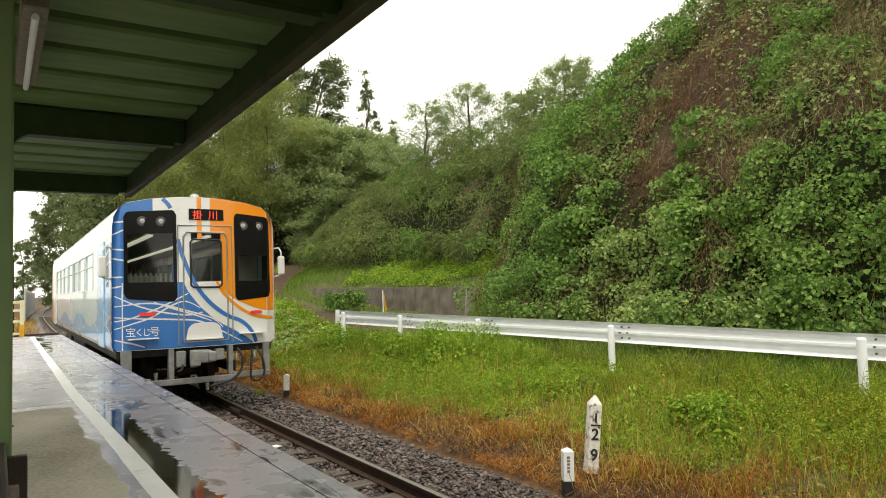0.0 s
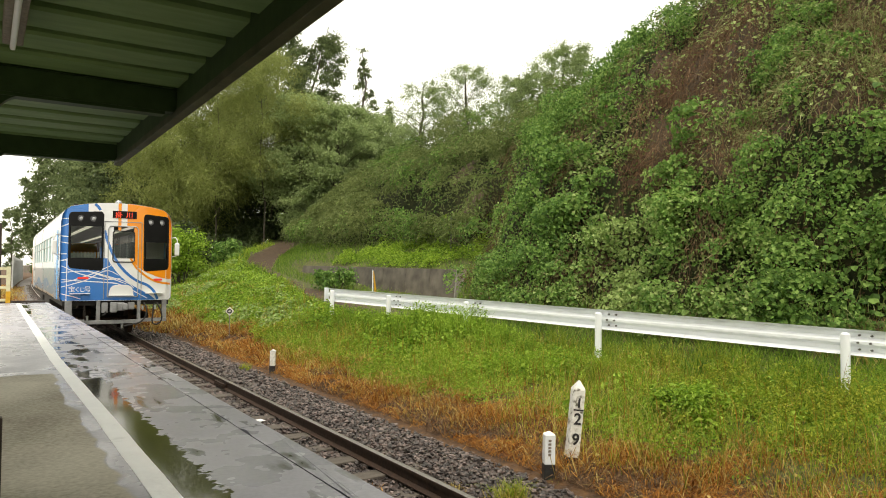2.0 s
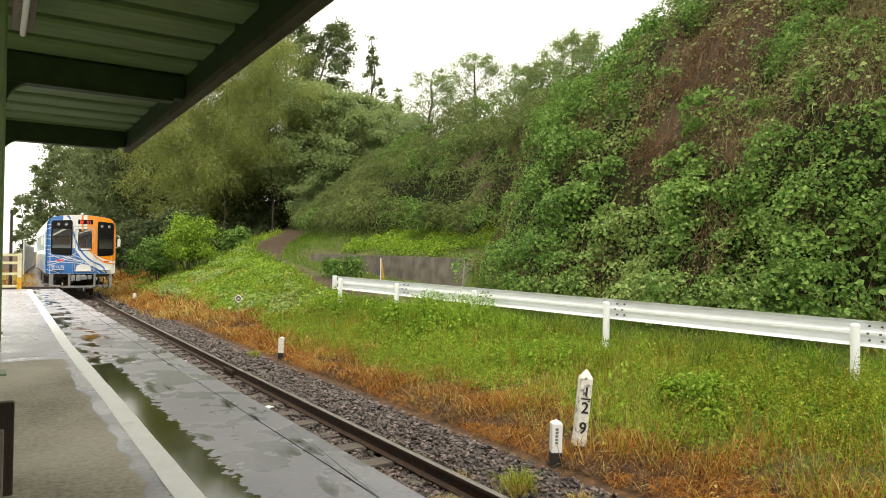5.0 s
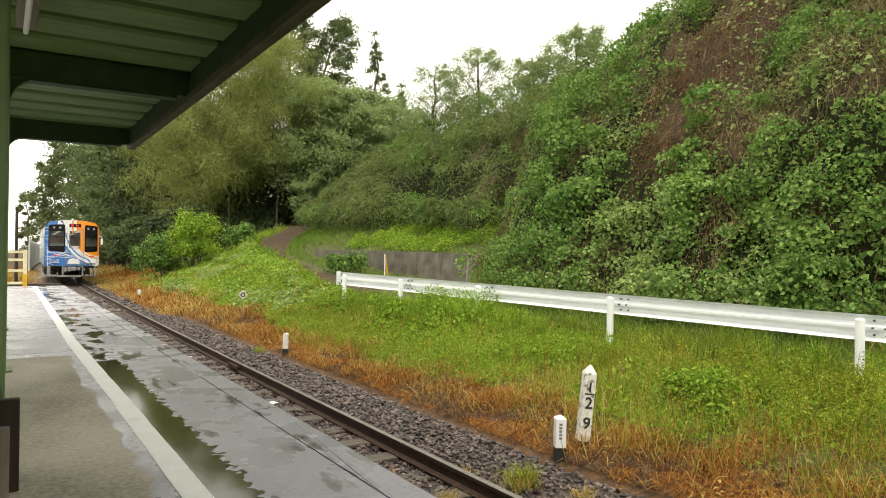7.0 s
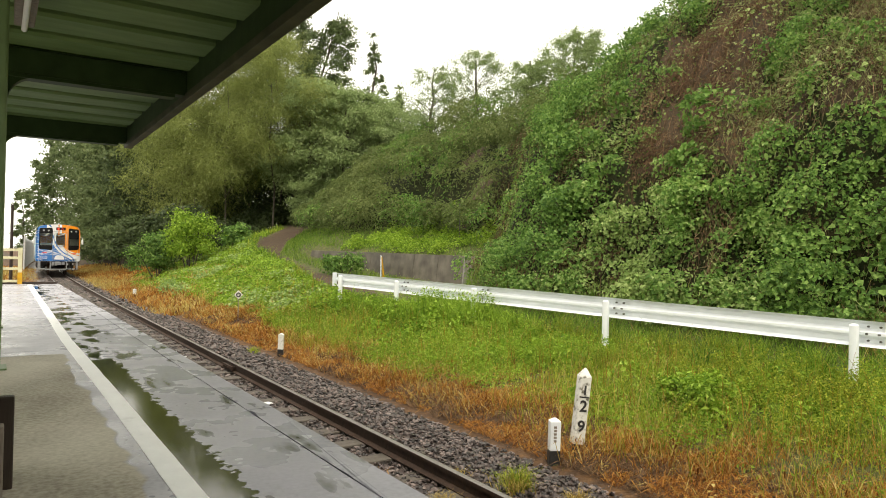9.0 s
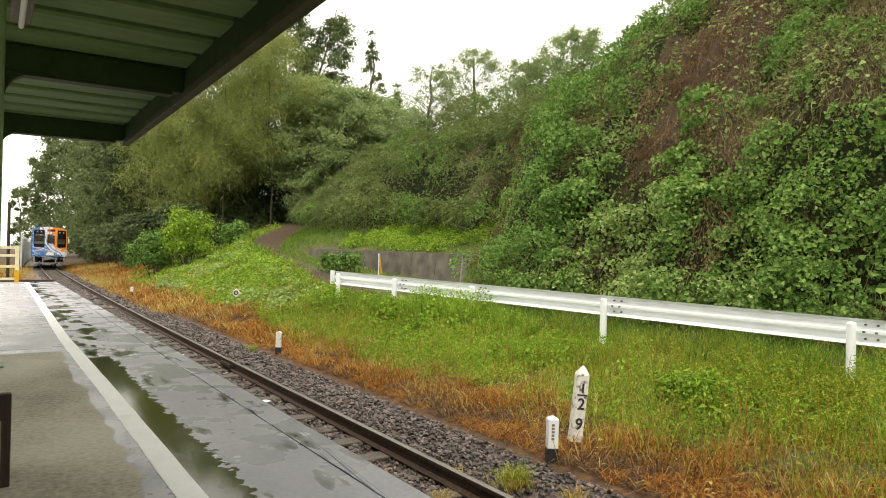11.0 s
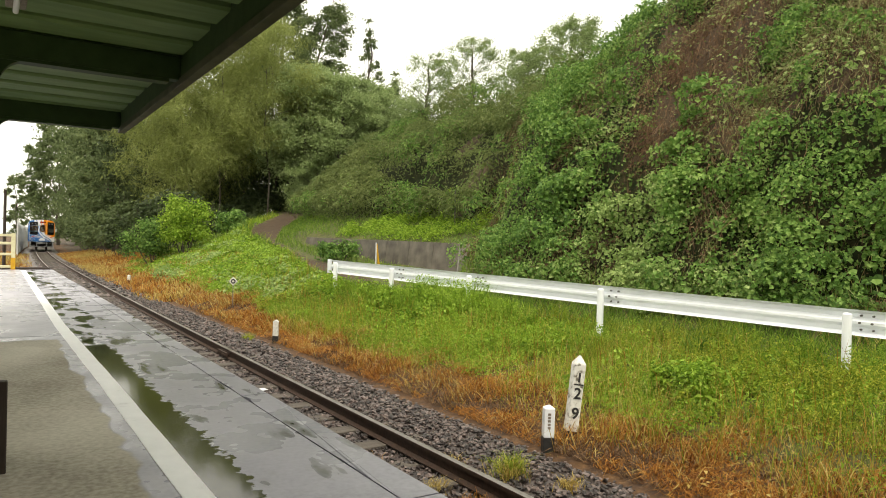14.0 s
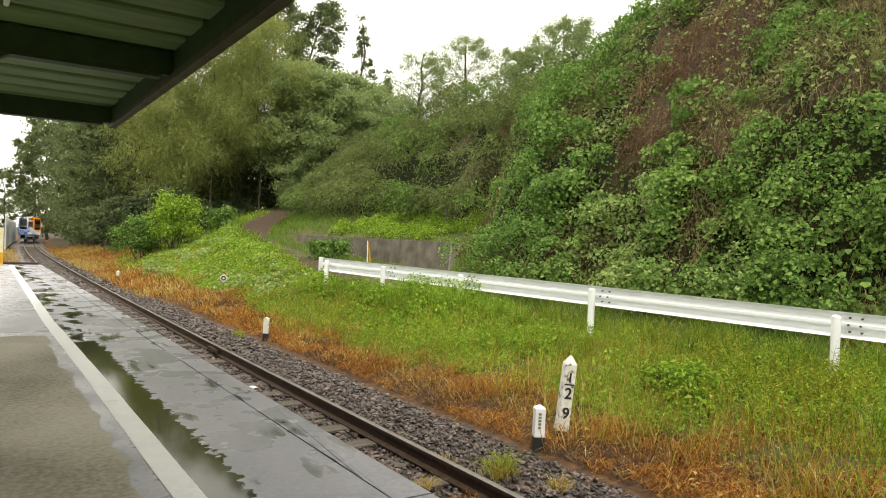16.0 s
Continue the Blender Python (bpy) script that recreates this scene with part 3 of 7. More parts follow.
    leaf_mesh("creeper_leaves", at[~k], fall[~k] + [-0.2, -0.2, 0.8], r.uniform(0.06, 0.14, (~k).sum()), M_LIME, lush, 0.7, r=r, full=True)
    # far spur: finer olive growth in cushions with dark hollows between
    spur = empty("spur_shrubs", 0, 0, 0, "olive green brush and drooping grasses on the far slope", "shrubs", kind="stuff")
    x, y, w = hill_points(15000, 19.5, 50, r)
    keep = r.uniform(0, 1, len(x)) > 0.75 * np.exp(-(((y - 24.6) / 0.9) ** 2 + ((w - 0.25) / 0.2) ** 2))
    x, y = x[keep], y[keep]
    n = ground_normal(x, y)
    at = np.stack([x, y, ground(x, y)], 1) + n * r.uniform(-0.1, 0.25, len(x))[:, None]
    sets = [(at, n * 0.6 + np.array([[-0.25, -0.35, 0.5]]))]
    x, y, w = hill_points(330, 20.5, 48, r, 1.1)
    keep = ~((np.abs(y - 24.6) < 0.8) & (w > 0.02) & (w < 0.42))
    x, y = x[keep], y[keep]
    rad = r.uniform(0.4, 1.0, len(x))
    c_at, c_d, ci = cushion_leaves(x, y, rad, 330, r, 0.8, 0.6, 0.35)
    sets.append((c_at, c_d + np.array([[-0.05, -0.1, 0.1]])))
    for at, face in sets:
        green = sines(at[:, 0] * 0.8, at[:, 1] * 0.8, 53) + r.normal(0, 0.2, len(at)) > 0.25
        for k, m in ((~green, M_OLIVE), (green, M_KUDZU)):
            leaf_mesh("leaves", at[k], face[k] + r.normal(0, 0.25, at[k].shape), r.uniform(0.1, 0.22, k.sum()), m, spur, 0.42, r=r)
    k = r.uniform(0, 1, len(c_at)) < 0.3
    fall = c_d[k] * 0.55 + np.array([[-0.1, -0.1, -0.55]]) + r.normal(0, 0.22, c_d[k].shape)
    strand_mesh("drooping_grass", c_at[k], fall * r.uniform(0.2, 0.5, k.sum())[:, None], r.uniform(0.02, 0.04, k.sum()), M_OLIVE, spur, r)
    # saplings and tall stems against the sky
    m = 200
    y = r.uniform(2, 34, m)
    x = np.interp(y, YT, TABLE["cx"]) + r.uniform(-1.2, 1.5, m)
    blade_mesh("crest_stems", np.stack([x, y, ground(x, y)], 1), r.uniform(0.4, 1.0, m), r.uniform(0.1, 0.6, m), 0.025, M_OLIVE, spur, r)


def clothe_verge():
    r = np.random.default_rng(12)
    grass = empty("verge_grass", 0, 0, 0, "wet green grass on the verge beside the track", "grass", kind="stuff")
    rust = empty("withered_grass", 0, 0, 0, "orange-brown withered grass along the ballast edge", "dry grass", kind="stuff")
    for (y0, y1, n, wd) in ((1.5, 13, 92000, 0.006), (13, 24, 44000, 0.011), (24, 48, 36000, 0.02)):
        y = y0 + (y1 - y0) * r.uniform(0, 1, n)
        gx, e = np.interp(y, YT, TABLE["gx"]), track_x(y) + 1.95
        x = e + (gx + np.where(y < 15, 1.2, 0.35) - e) * r.uniform(0, 1, n)
        band = 1.6 + 0.8 * sines(x * 1.3, y * 1.0, 61) + 0.02 * y + 0.8 * np.clip((7 - y) / 3, 0, 1)
        d = x - e
        is_rust = r.uniform(0, 1, n) < np.clip(1.9 - 1.5 * d / band, np.where(y > 16, 0.01, 0.04), 1)
        tuft = np.clip(0.5 + 0.9 * sines(x * 4.6, y * 4.6, 71, 2), 0, 1.5)
        thin = (r.uniform(0, 1, n) < np.clip(0.85 - d / 0.8, 0, 1)) | (r.uniform(0, 1, n) > 0.15 + tuft)
        at = np.stack([x, y, ground(x, y) - 0.01], 1)
        h = np.where(is_rust, r.uniform(0.07, 0.26, n), r.uniform(0.12, 0.36, n)) * (0.3 + 0.95 * tuft) * (1 + 0.5 * np.clip((d - 2.6) / 2, 0, 1))
        g = ~is_rust & ~thin
        lime = g & (sines(x * 1.1, y * 1.1, 73) + r.normal(0, 0.25, n) > 0.1)
        deep = g & ~lime & (r.uniform(0, 1, n) < np.interp(y, [8, 20], [0.32, 0.6]) + 0.5 * sines(x * 0.8, y * 0.8, 87))
        g = g & ~deep
        blade_mesh("blades", at[deep], h[deep], r.uniform(0.15, 1.0, deep.sum()), wd * r.uniform(0.7, 1.7, deep.sum()), M_TERRACE, grass, r)
        blade_mesh("blades", at[g & ~lime], h[g & ~lime], r.uniform(0.15, 1.0, (g & ~lime).sum()), wd * r.uniform(0.7, 1.7, (g & ~lime).sum()), M_GRASS, grass, r)
        blade_mesh("blades", at[lime], h[lime], r.uniform(0.15, 1.0, lime.sum()), wd * r.uniform(0.7, 1.7, lime.sum()), M_WEED, grass, r)
        k = is_rust & ~thin
        straw = k & (r.uniform(0, 1, n) < 0.2 + 0.3 * sines(x * 2.0, y * 2.0, 75))
        k = k & ~straw
        blade_mesh("blades", at[k], h[k], r.uniform(0.4, 1.7, k.sum()), wd * r.uniform(0.8, 2.0, k.sum()), M_RUSTGRASS, rust, r)
        blade_mesh("straw", at[straw], h[straw] * 1.35, r.uniform(0.5, 2.0, straw.sum()), wd * r.uniform(0.8, 2.0, straw.sum()), M_STRAW, rust, r)
    # matted litter lying flat at the ballast's edge
    n = 26000
    y = 1.5 + 20 * r.uniform(0, 1, n) ** 1.4
    x = track_x(y) + 1.95 + np.abs(r.normal(0, 0.75, n))
    at = np.stack([x, y, ground(x, y) + r.uniform(0, 0.03, n)], 1)
    k = sines(x * 3, y * 3, 79) > 0
    for q, m in ((k, M_RUSTGRASS), (~k, M_DRY)):
        blade_mesh("litter", at[q], r.uniform(0.03, 0.1, q.sum()), r.uniform(1.4, 3.0, q.sum()), r.uniform(0.005, 0.014, q.sum()), m, rust, r)
    # small leaves through the sward
    n = 60000
    y = 2 + 24 * r.uniform(0, 1, n) ** 1.2
    gx = np.interp(y, YT, TABLE["gx"])
    x = track_x(y) + 2.9 + (gx - 2.6) * r.uniform(0, 1, n)
    k = (sines(x * 1.9, y * 1.9, 83) + r.normal(0, 0.3, n) > 0.05) & (x < gx + 0.5)
    at = np.stack([x, y, ground(x, y) + r.uniform(0.03, 0.24, n)], 1)[k]
    leaf_mesh("small_leaves", at, np.array([[-0.2, -0.2, 1.0]]) + r.normal(0, 0.5, at.shape), r.uniform(0.025, 0.06, len(at)) * (1 + at[:, 1] * 0.02), M_WEED, grass, 0.45, r=r)
    # yellowing seedlings among the dead stalks
    n = 2600
    y = r.uniform(2, 20, n)
    x = track_x(y) + 2.0 + np.abs(r.normal(0.5, 0.7, n))
    k = sines(x * 3.2, y * 3.2, 77) > 0.15
    at = np.stack([x, y, ground(x, y) + r.uniform(0.02, 0.14, n)], 1)[k]
    leaf_mesh("seedling_leaves", at, np.array([[0, 0, 1.0]]) + r.normal(0, 0.5, at.shape), r.uniform(0.03, 0.07, len(at)), M_STRAW, rust, 0.6, r=r)


clothe_hill()
clothe_verge()


# ---- track ----
def along(y):
    """The pose on the track's centre line."""
    return pose(float(track_x(y)), y, 0, 0, 0, -math.degrees(track_turn(y)))


def build_track():
    r = np.random.default_rng(5)
    bed = empty("railway_track", 0, 0, 0, "single railway track with wet rails on ballast", "railway track", kind="structure")
    prof = [(-0.0625, -0.15), (-0.0625, -0.14), (-0.012, -0.12), (-0.012, -0.04), (-0.0325, -0.03), (-0.0325, -0.003), (0.0325, -0.003), (0.0325, -0.03), (0.012, -0.04), (0.012, -0.12), (0.0625, -0.14), (0.0625, -0.15)]
    ys = np.concatenate([np.arange(-14, 30, 2.0), np.arange(30, 221, 5.0)])
    for s in (-1, 1):
        verts, faces = [], []
        for y in ys:
            m = along(y)
            verts += [m @ Vector((s * 0.5665 + a, 0, b)) for a, b in prof]
        k = len(prof)
        for i in range(len(ys) - 1):
            for j in range(k):
                a, b = i * k + j, i * k + (j + 1) % k
                faces.append((a, b, b + k, a + k))
        rail = mesh_object("rail", verts, faces, M_RAIL_SIDE, bed)
        tv, tf = [], []
        for i, y in enumerate(ys):
            m = along(y)
            tv += [m @ Vector((s * 0.5665 + a, 0, b)) for a, b in ((-0.03, -0.0028), (-0.022, 0), (0.022, 0), (0.03, -0.0028))]
            if i:
                for j in range(3):
                    a = (i - 1) * 4 + j
                    tf.append((a, a + 1, a + 5, a + 4))
        mesh_object("running_surface", tv, tf, M_RAIL_TOP, rail)
    bm = boxes((-1.05, 1.05, -0.115, 0.115, -0.3, -0.152, 0.012))
    first = part("sleeper", bm, M_SLEEPER, bed)
    y = -13.4
    made = 0
    while y < 95:
        ob = first if made == 0 else new("sleeper", first.data)
        ob.parent = bed
        ob.matrix_local = along(y) @ pose(r.uniform(-0.03, 0.03), 0, r.uniform(-0.02, 0.0), 0, 0, r.uniform(-1, 1))
        made += 1
        y += 0.66
    for s in (-1, 1):
        for yj in (12.4,):
            bm = boxes((s * 0.5665 + 0.013, s * 0.5665 + 0.045, yj - 0.28, yj + 0.28, -0.12, -0.045, 0.006), (s * 0.5665 - 0.045, s * 0.5665 - 0.013, yj - 0.28, yj + 0.28, -0.12, -0.045, 0.006))
            for i in range(4):
                tube(bm, (s * 0.5665 - 0.06, yj - 0.21 + i * 0.14, -0.085), (s * 0.5665 + 0.06, yj - 0.21 + i * 0.14, -0.085), 0.016, n=8)
            part("fishplate", bm, M_RAIL_SIDE, bed)
    return bed


def stone_shapes(count, r):
    """Broken, angular stones as (verts, tris)."""
    out = []
    for _ in range(count):
        bm = bmesh.new()
        bmesh.ops.create_icosphere(bm, subdivisions=1, radius=1)
        v = np.array([q.co[:] for q in bm.verts])
        f = np.array([[q.index for q in t.verts] for t in bm.faces])
        bm.free()
        v = v * (1 + r.uniform(-0.36, 0.36, (len(v), 1))) * r.uniform((0.8, 0.6, 0.35), (1.45, 1.0, 0.65))
        for _ in range(5):
            c = r.normal(0, 1, 3)
            c /= np.linalg.norm(c)
            d = v @ c
            v = v - np.outer(np.maximum(d - 0.48, 0), c)
        out.append((v, f))
    return out


def scatter_stones(name, at, size, shapes, material, parent, r):
    vs, fs, base = [], [], 0
    pick = r.integers(0, len(shapes), len(at))
    for k, (v, f) in enumerate(shapes):
        i = np.where(pick == k)[0]
        if not len(i):
            continue
        a, b = r.uniform(0, 2 * math.pi, len(i)), r.uniform(-0.7, 0.7, len(i))
        ca, sa, cb, sb = np.cos(a), np.sin(a), np.cos(b), np.sin(b)
        z = np.zeros_like(ca)
        R = np.stack([np.stack([ca, -sa * cb, sa * sb], -1), np.stack([sa, ca * cb, -ca * sb], -1), np.stack([z, sb, cb], -1)], -2)
        p = np.einsum("nij,kj->nki", R, v) * size[i][:, None, None] + at[i][:, None, :]
        vs.append(p.reshape(-1, 3))
        fs.append((f[None] + (base + np.arange(len(i))[:, None, None] * len(v))).reshape(-1, 3))
        base += len(i) * len(v)
    return fast_mesh(name, np.concatenate(vs), np.concatenate(fs), material, parent)


def bed_z(d):
    return np.interp(np.abs(d), [0, 0.6, 1.25, 1.75, 2.2], [-0.19, -0.17, -0.13, -0.19, -0.3])


def build_ballast(bed):
    r = np.random.default_rng(6)
    ys = np.concatenate([np.arange(-14, 40, 1.0), np.arange(40, 221, 5.0)])
    ds = np.array([-2.3, -1.75, -1.25, -0.6, 0, 0.6, 1.25, 1.75, 2.2])
    X = track_x(ys)[:, None] + ds[None]
    P = np.stack([X, np.broadcast_to(ys[:, None], X.shape), np.broadcast_to(bed_z(ds) - 0.02, X.shape)], -1)
    idx = np.arange(X.size).reshape(X.shape)
    f = np.stack([idx[:-1, :-1], idx[:-1, 1:], idx[1:, 1:], idx[1:, :-1]], -1).reshape(-1, 4)
    fast_mesh("ballast_bed", P.reshape(-1, 3), f, M_BALLAST, bed, smooth=True)
    shapes = stone_shapes(8, r)
    at, size = [], []
    for y0, y1, n, s in ((1.5, 12, 14500, 0.03), (12, 26, 6500, 0.04), (26, 60, 2200, 0.08)):
        y = r.uniform(y0, y1, n)
        d = r.uniform(-0.95, 2.1, n)
        cut = 2.0 + 0.14 * sines(y * 1.5, y * 0.3, 9)
        k = d < cut
        y, d = y[k], d[k]
        at.append(np.stack([track_x(y) + d, y, bed_z(d) + r.uniform(-0.02, 0.012, len(y))], 1))
        size.append(s * r.uniform(0.6, 1.4, len(y)))
    at, size = np.concatenate(at), np.concatenate(size)
    ob = scatter_stones("ballast", at, size, shapes, M_BALLAST, bed, r)
    tagged(ob, "dark purplish-grey crushed ballast stones", kind="stuff")
    return shapes


track_bed = build_track()
STONES = build_ballast(track_bed)


# ---- platform ----
PZ = 0.952


def platform_material():
    m = bpy.data.materials.new("wet_platform_concrete")
    m.use_nodes = True
    nt = m.node_tree
    n, l = nt.nodes, nt.links
    b = n["Principled BSDF"]
    geo = n.new("ShaderNodeNewGeometry")
    sep = n.new("ShaderNodeSeparateXYZ")
    l.new(geo.outputs["Position"], sep.inputs[0])

    def noise_at(scale, detail, stretch=(1, 1, 1)):
        mp = n.new("ShaderNodeMapping")
        mp.inputs["Scale"].default_value = stretch
        l.new(geo.outputs["Position"], mp.inputs["Vector"])
        t = n.new("ShaderNodeTexNoise")
        t.inputs["Scale"].default_value, t.inputs["Detail"].default_value = scale, detail
        l.new(mp.outputs[0], t.inputs["Vector"])
        return t.outputs["Fac"]

    def math_node(op, a, c):
        k = n.new("ShaderNodeMath")
        k.operation = op
        for s, v in zip(k.inputs, (a, c)):
            if isinstance(v, (int, float)):
                s.default_value = v
            else:
                l.new(v, s)
        return k.outputs[0]

    def step(v, lo, hi):
        k = n.new("ShaderNodeMapRange")
        k.interpolation_type = "SMOOTHSTEP"
        k.inputs["From Min"].default_value, k.inputs["From Max"].default_value = lo, hi
        l.new(v, k.inputs["Value"])
        return k.outputs[0]

    def blend(fac, a, c):
        k = n.new("ShaderNodeMix")
        k.data_type = "RGBA"
        l.new(fac, k.inputs["Factor"])
        for s, v in ((k.inputs["A"], a), (k.inputs["B"], c)):
            if isinstance(v, tuple):
                s.default_value = (*v, 1)
            else:
                l.new(v, s)
        return k.outputs["Result"]

    grain, blot, edge_n = noise_at(38, 6), noise_at(1.0, 5, (1, 0.7, 1)), noise_at(4, 3, (1, 0.6, 1))
    # rain has wetted the strip beside the track; the concrete under the roof has stayed dry
    shift = math_node("MULTIPLY", math_node("SUBTRACT", edge_n, 0.5), 0.24)
    wobble = math_node("ADD", sep.outputs["X"], shift)
    end_wet = step(math_node("ADD", sep.outputs["Y"], math_node("MULTIPLY", shift, 1.2)), 7.38, 7.44)
    wet = math_node("MAXIMUM", step(wobble, -2.435, -2.405), end_wet)
    dry_c = ramp_node(nt, [(0.36, (0.25, 0.22, 0.165)), (0.48, (0.42, 0.385, 0.31)), (0.62, (0.58, 0.54, 0.45))])
    l.new(math_node("ADD", math_node("MULTIPLY", grain, 0.35), math_node("MULTIPLY", blot, 0.65)), dry_c.inputs["Fac"])
    # wet tone is pale and bluish: sky sheen put into its colour
    wet_c = ramp_node(nt, [(0.32, (0.2, 0.198, 0.235)), (0.5, (0.31, 0.305, 0.355)), (0.68, (0.4, 0.395, 0.45))])
    l.new(math_node("ADD", math_node("MULTIPLY", grain, 0.4), math_node("MULTIPLY", blot, 0.6)), wet_c.inputs["Fac"])
    ragged = math_node("ADD", sep.outputs["X"], math_node("MULTIPLY", math_node("SUBTRACT", noise_at(14, 5, (1, 1, 1)), 0.5), 0.2))
    # mossy puddles beside the white line, ragged; reflected wood's darkness put into their colour
    strip = math_node("MULTIPLY", step(sep.outputs["X"], -2.25, -2.24), math_node("SUBTRACT", 1.0, step(math_node("SUBTRACT", ragged, math_node("MULTIPLY", step(sep.outputs["Y"], 7.2, 9.0), 0.16)), -2.05, -2.035)))
    puddle_n = math_node("MAXIMUM", step(noise_at(3.0, 7, (1.5, 0.6, 1)), 0.49, 0.57), math_node("SUBTRACT", 1.0, step(math_node("ADD", sep.outputs["Y"], shift), 6.85, 7.0)))
    spots = step(noise_at(2.4, 9, (2.6, 0.8, 1)), 0.58, 0.72)
    mossy_puddle = math_node("MINIMUM", math_node("ADD", math_node("MULTIPLY", strip, puddle_n), math_node("MULTIPLY", spots, math_node("MULTIPLY", step(sep.outputs["X"], -2.1, -2.04), 0.75))), 1.0)
    col = blend(wet, dry_c.outputs[0], wet_c.outputs[0])
    puddle_c = ramp_node(nt, [(0.35, (0.018, 0.017, 0.005)), (0.58, (0.036, 0.034, 0.01)), (0.75, (0.1, 0.095, 0.05))])
    l.new(noise_at(5, 6, (0.7, 3.0, 1)), puddle_c.inputs["Fac"])
    col = blend(mossy_puddle, col, puddle_c.outputs[0])
    l.new(col, b.inputs["Base Color"])
    film = noise_at(2.6, 3)
    rw = n.new("ShaderNodeMapRange")
    rw.inputs["From Min"].default_value, rw.inputs["From Max"].default_value = 0.35, 0.65
    rw.inputs["To Min"].default_value, rw.inputs["To Max"].default_value = 0.2, 0.4
    l.new(film, rw.inputs["Value"])
    rough = n.new("ShaderNodeMix")
    l.new(wet, rough.inputs["Factor"])
    rough.inputs["A"].default_value = 0.78
    l.new(rw.outputs[0], rough.inputs["B"])
    still = n.new("ShaderNodeMix")
    l.new(mossy_puddle, still.inputs["Factor"])
    l.new(rough.outputs["Result"], still.inputs["A"])
    still.inputs["B"].default_value = 0.06
    l.new(still.outputs["Result"], b.inputs["Roughness"])
    shine = n.new("ShaderNodeMix")
    l.new(mossy_puddle, shine.inputs["Factor"])
    shine.inputs["A"].default_value, shine.inputs["B"].default_value = 0.5, 0.42
    l.new(shine.outputs["Result"], b.inputs["Specular IOR Level"])
    bp = n.new("ShaderNodeBump")
    bp.inputs["Distance"].default_value = 0.004
    l.new(math_node("MULTIPLY", math_node("SUBTRACT", 0.14, math_node("MULTIPLY", wet, 0.03)), math_node("SUBTRACT", 1.0, math_node("MULTIPLY", mossy_puddle, 0.93))), bp.inputs["Strength"])
    l.new(math_node("ADD", grain, math_node("MULTIPLY", film, 0.5)), bp.inputs["Height"])
    l.new(bp.outputs["Normal"], b.inputs["Normal"])
    return m


def build_platform():
    m = platform_material()
    p = empty("platform", 0, 0, 0, "concrete station platform, wet from rain outside the roof", "platform", kind="structure")
    for y0, y1 in ((-12, -4.0), (-3.988, 7.71), (7.722, 22.6)):
        part("slab", boxes((-7.5, -1.617, y0, y1, PZ - 0.35, PZ, 0.004)), m, p)
    part("base", boxes((-7.4, -1.75, -11.9, 22.4, -0.5, PZ - 0.352)), M_CONC, p)
    chips = random.Random(9)
    for i in range(17):
        y0 = -12 + i * 2.04
        bm = boxes((-1.612, -1.45, y0, min(y0 + 2.028, 22.6), PZ - 0.3, PZ + 0.001))
        for e in [e for e in bm.edges if abs(e.verts[0].co.x + 1.612) < 1e-3 and abs(e.verts[1].co.x + 1.612) < 1e-3 and min(v.co.z for v in e.verts) > PZ - 0.01]:
            bmesh.ops.subdivide_edges(bm, edges=[e], cuts=24)
        for v in bm.verts:
            if v.co.x < -1.6 and v.co.z > PZ - 0.01 and y0 + 0.02 < v.co.y < y0 + 2.0:
                v.co.x += max(0.0, chips.gauss(0.0, 0.012))
                v.co.z -= max(0.0, chips.gauss(-0.002, 0.004))
        part("edge_stone", bm, m, p)
    line = bmesh.new()
    rr = random.Random(4)
    ys = [-12 + 0.25 * i for i in range(137)]
    prev = None
    for y in ys:
        mid = float(np.interp(y, [5.0, 8.5, 21.9], [-2.276, -2.3, -2.18]))
        a = line.verts.new((mid - 0.056 + rr.uniform(-0.002, 0.002), y, PZ + 0.004))
        b = line.verts.new((mid + 0.054 + rr.uniform(-0.002, 0.002), y, PZ + 0.004))
        c, d = line.verts.new((a.co.x, y, PZ - 0.002)), line.verts.new((b.co.x, y, PZ - 0.002))
        if prev:
            line.faces.new((prev[0], prev[1], b, a))
            line.faces.new((prev[0], a, c, prev[2]))
            line.faces.new((prev[1], prev[3], d, b))
        prev = (a, b, c, d)
    part("white_line", line, M_WHITE, p, "worn white safety line")


build_platform()


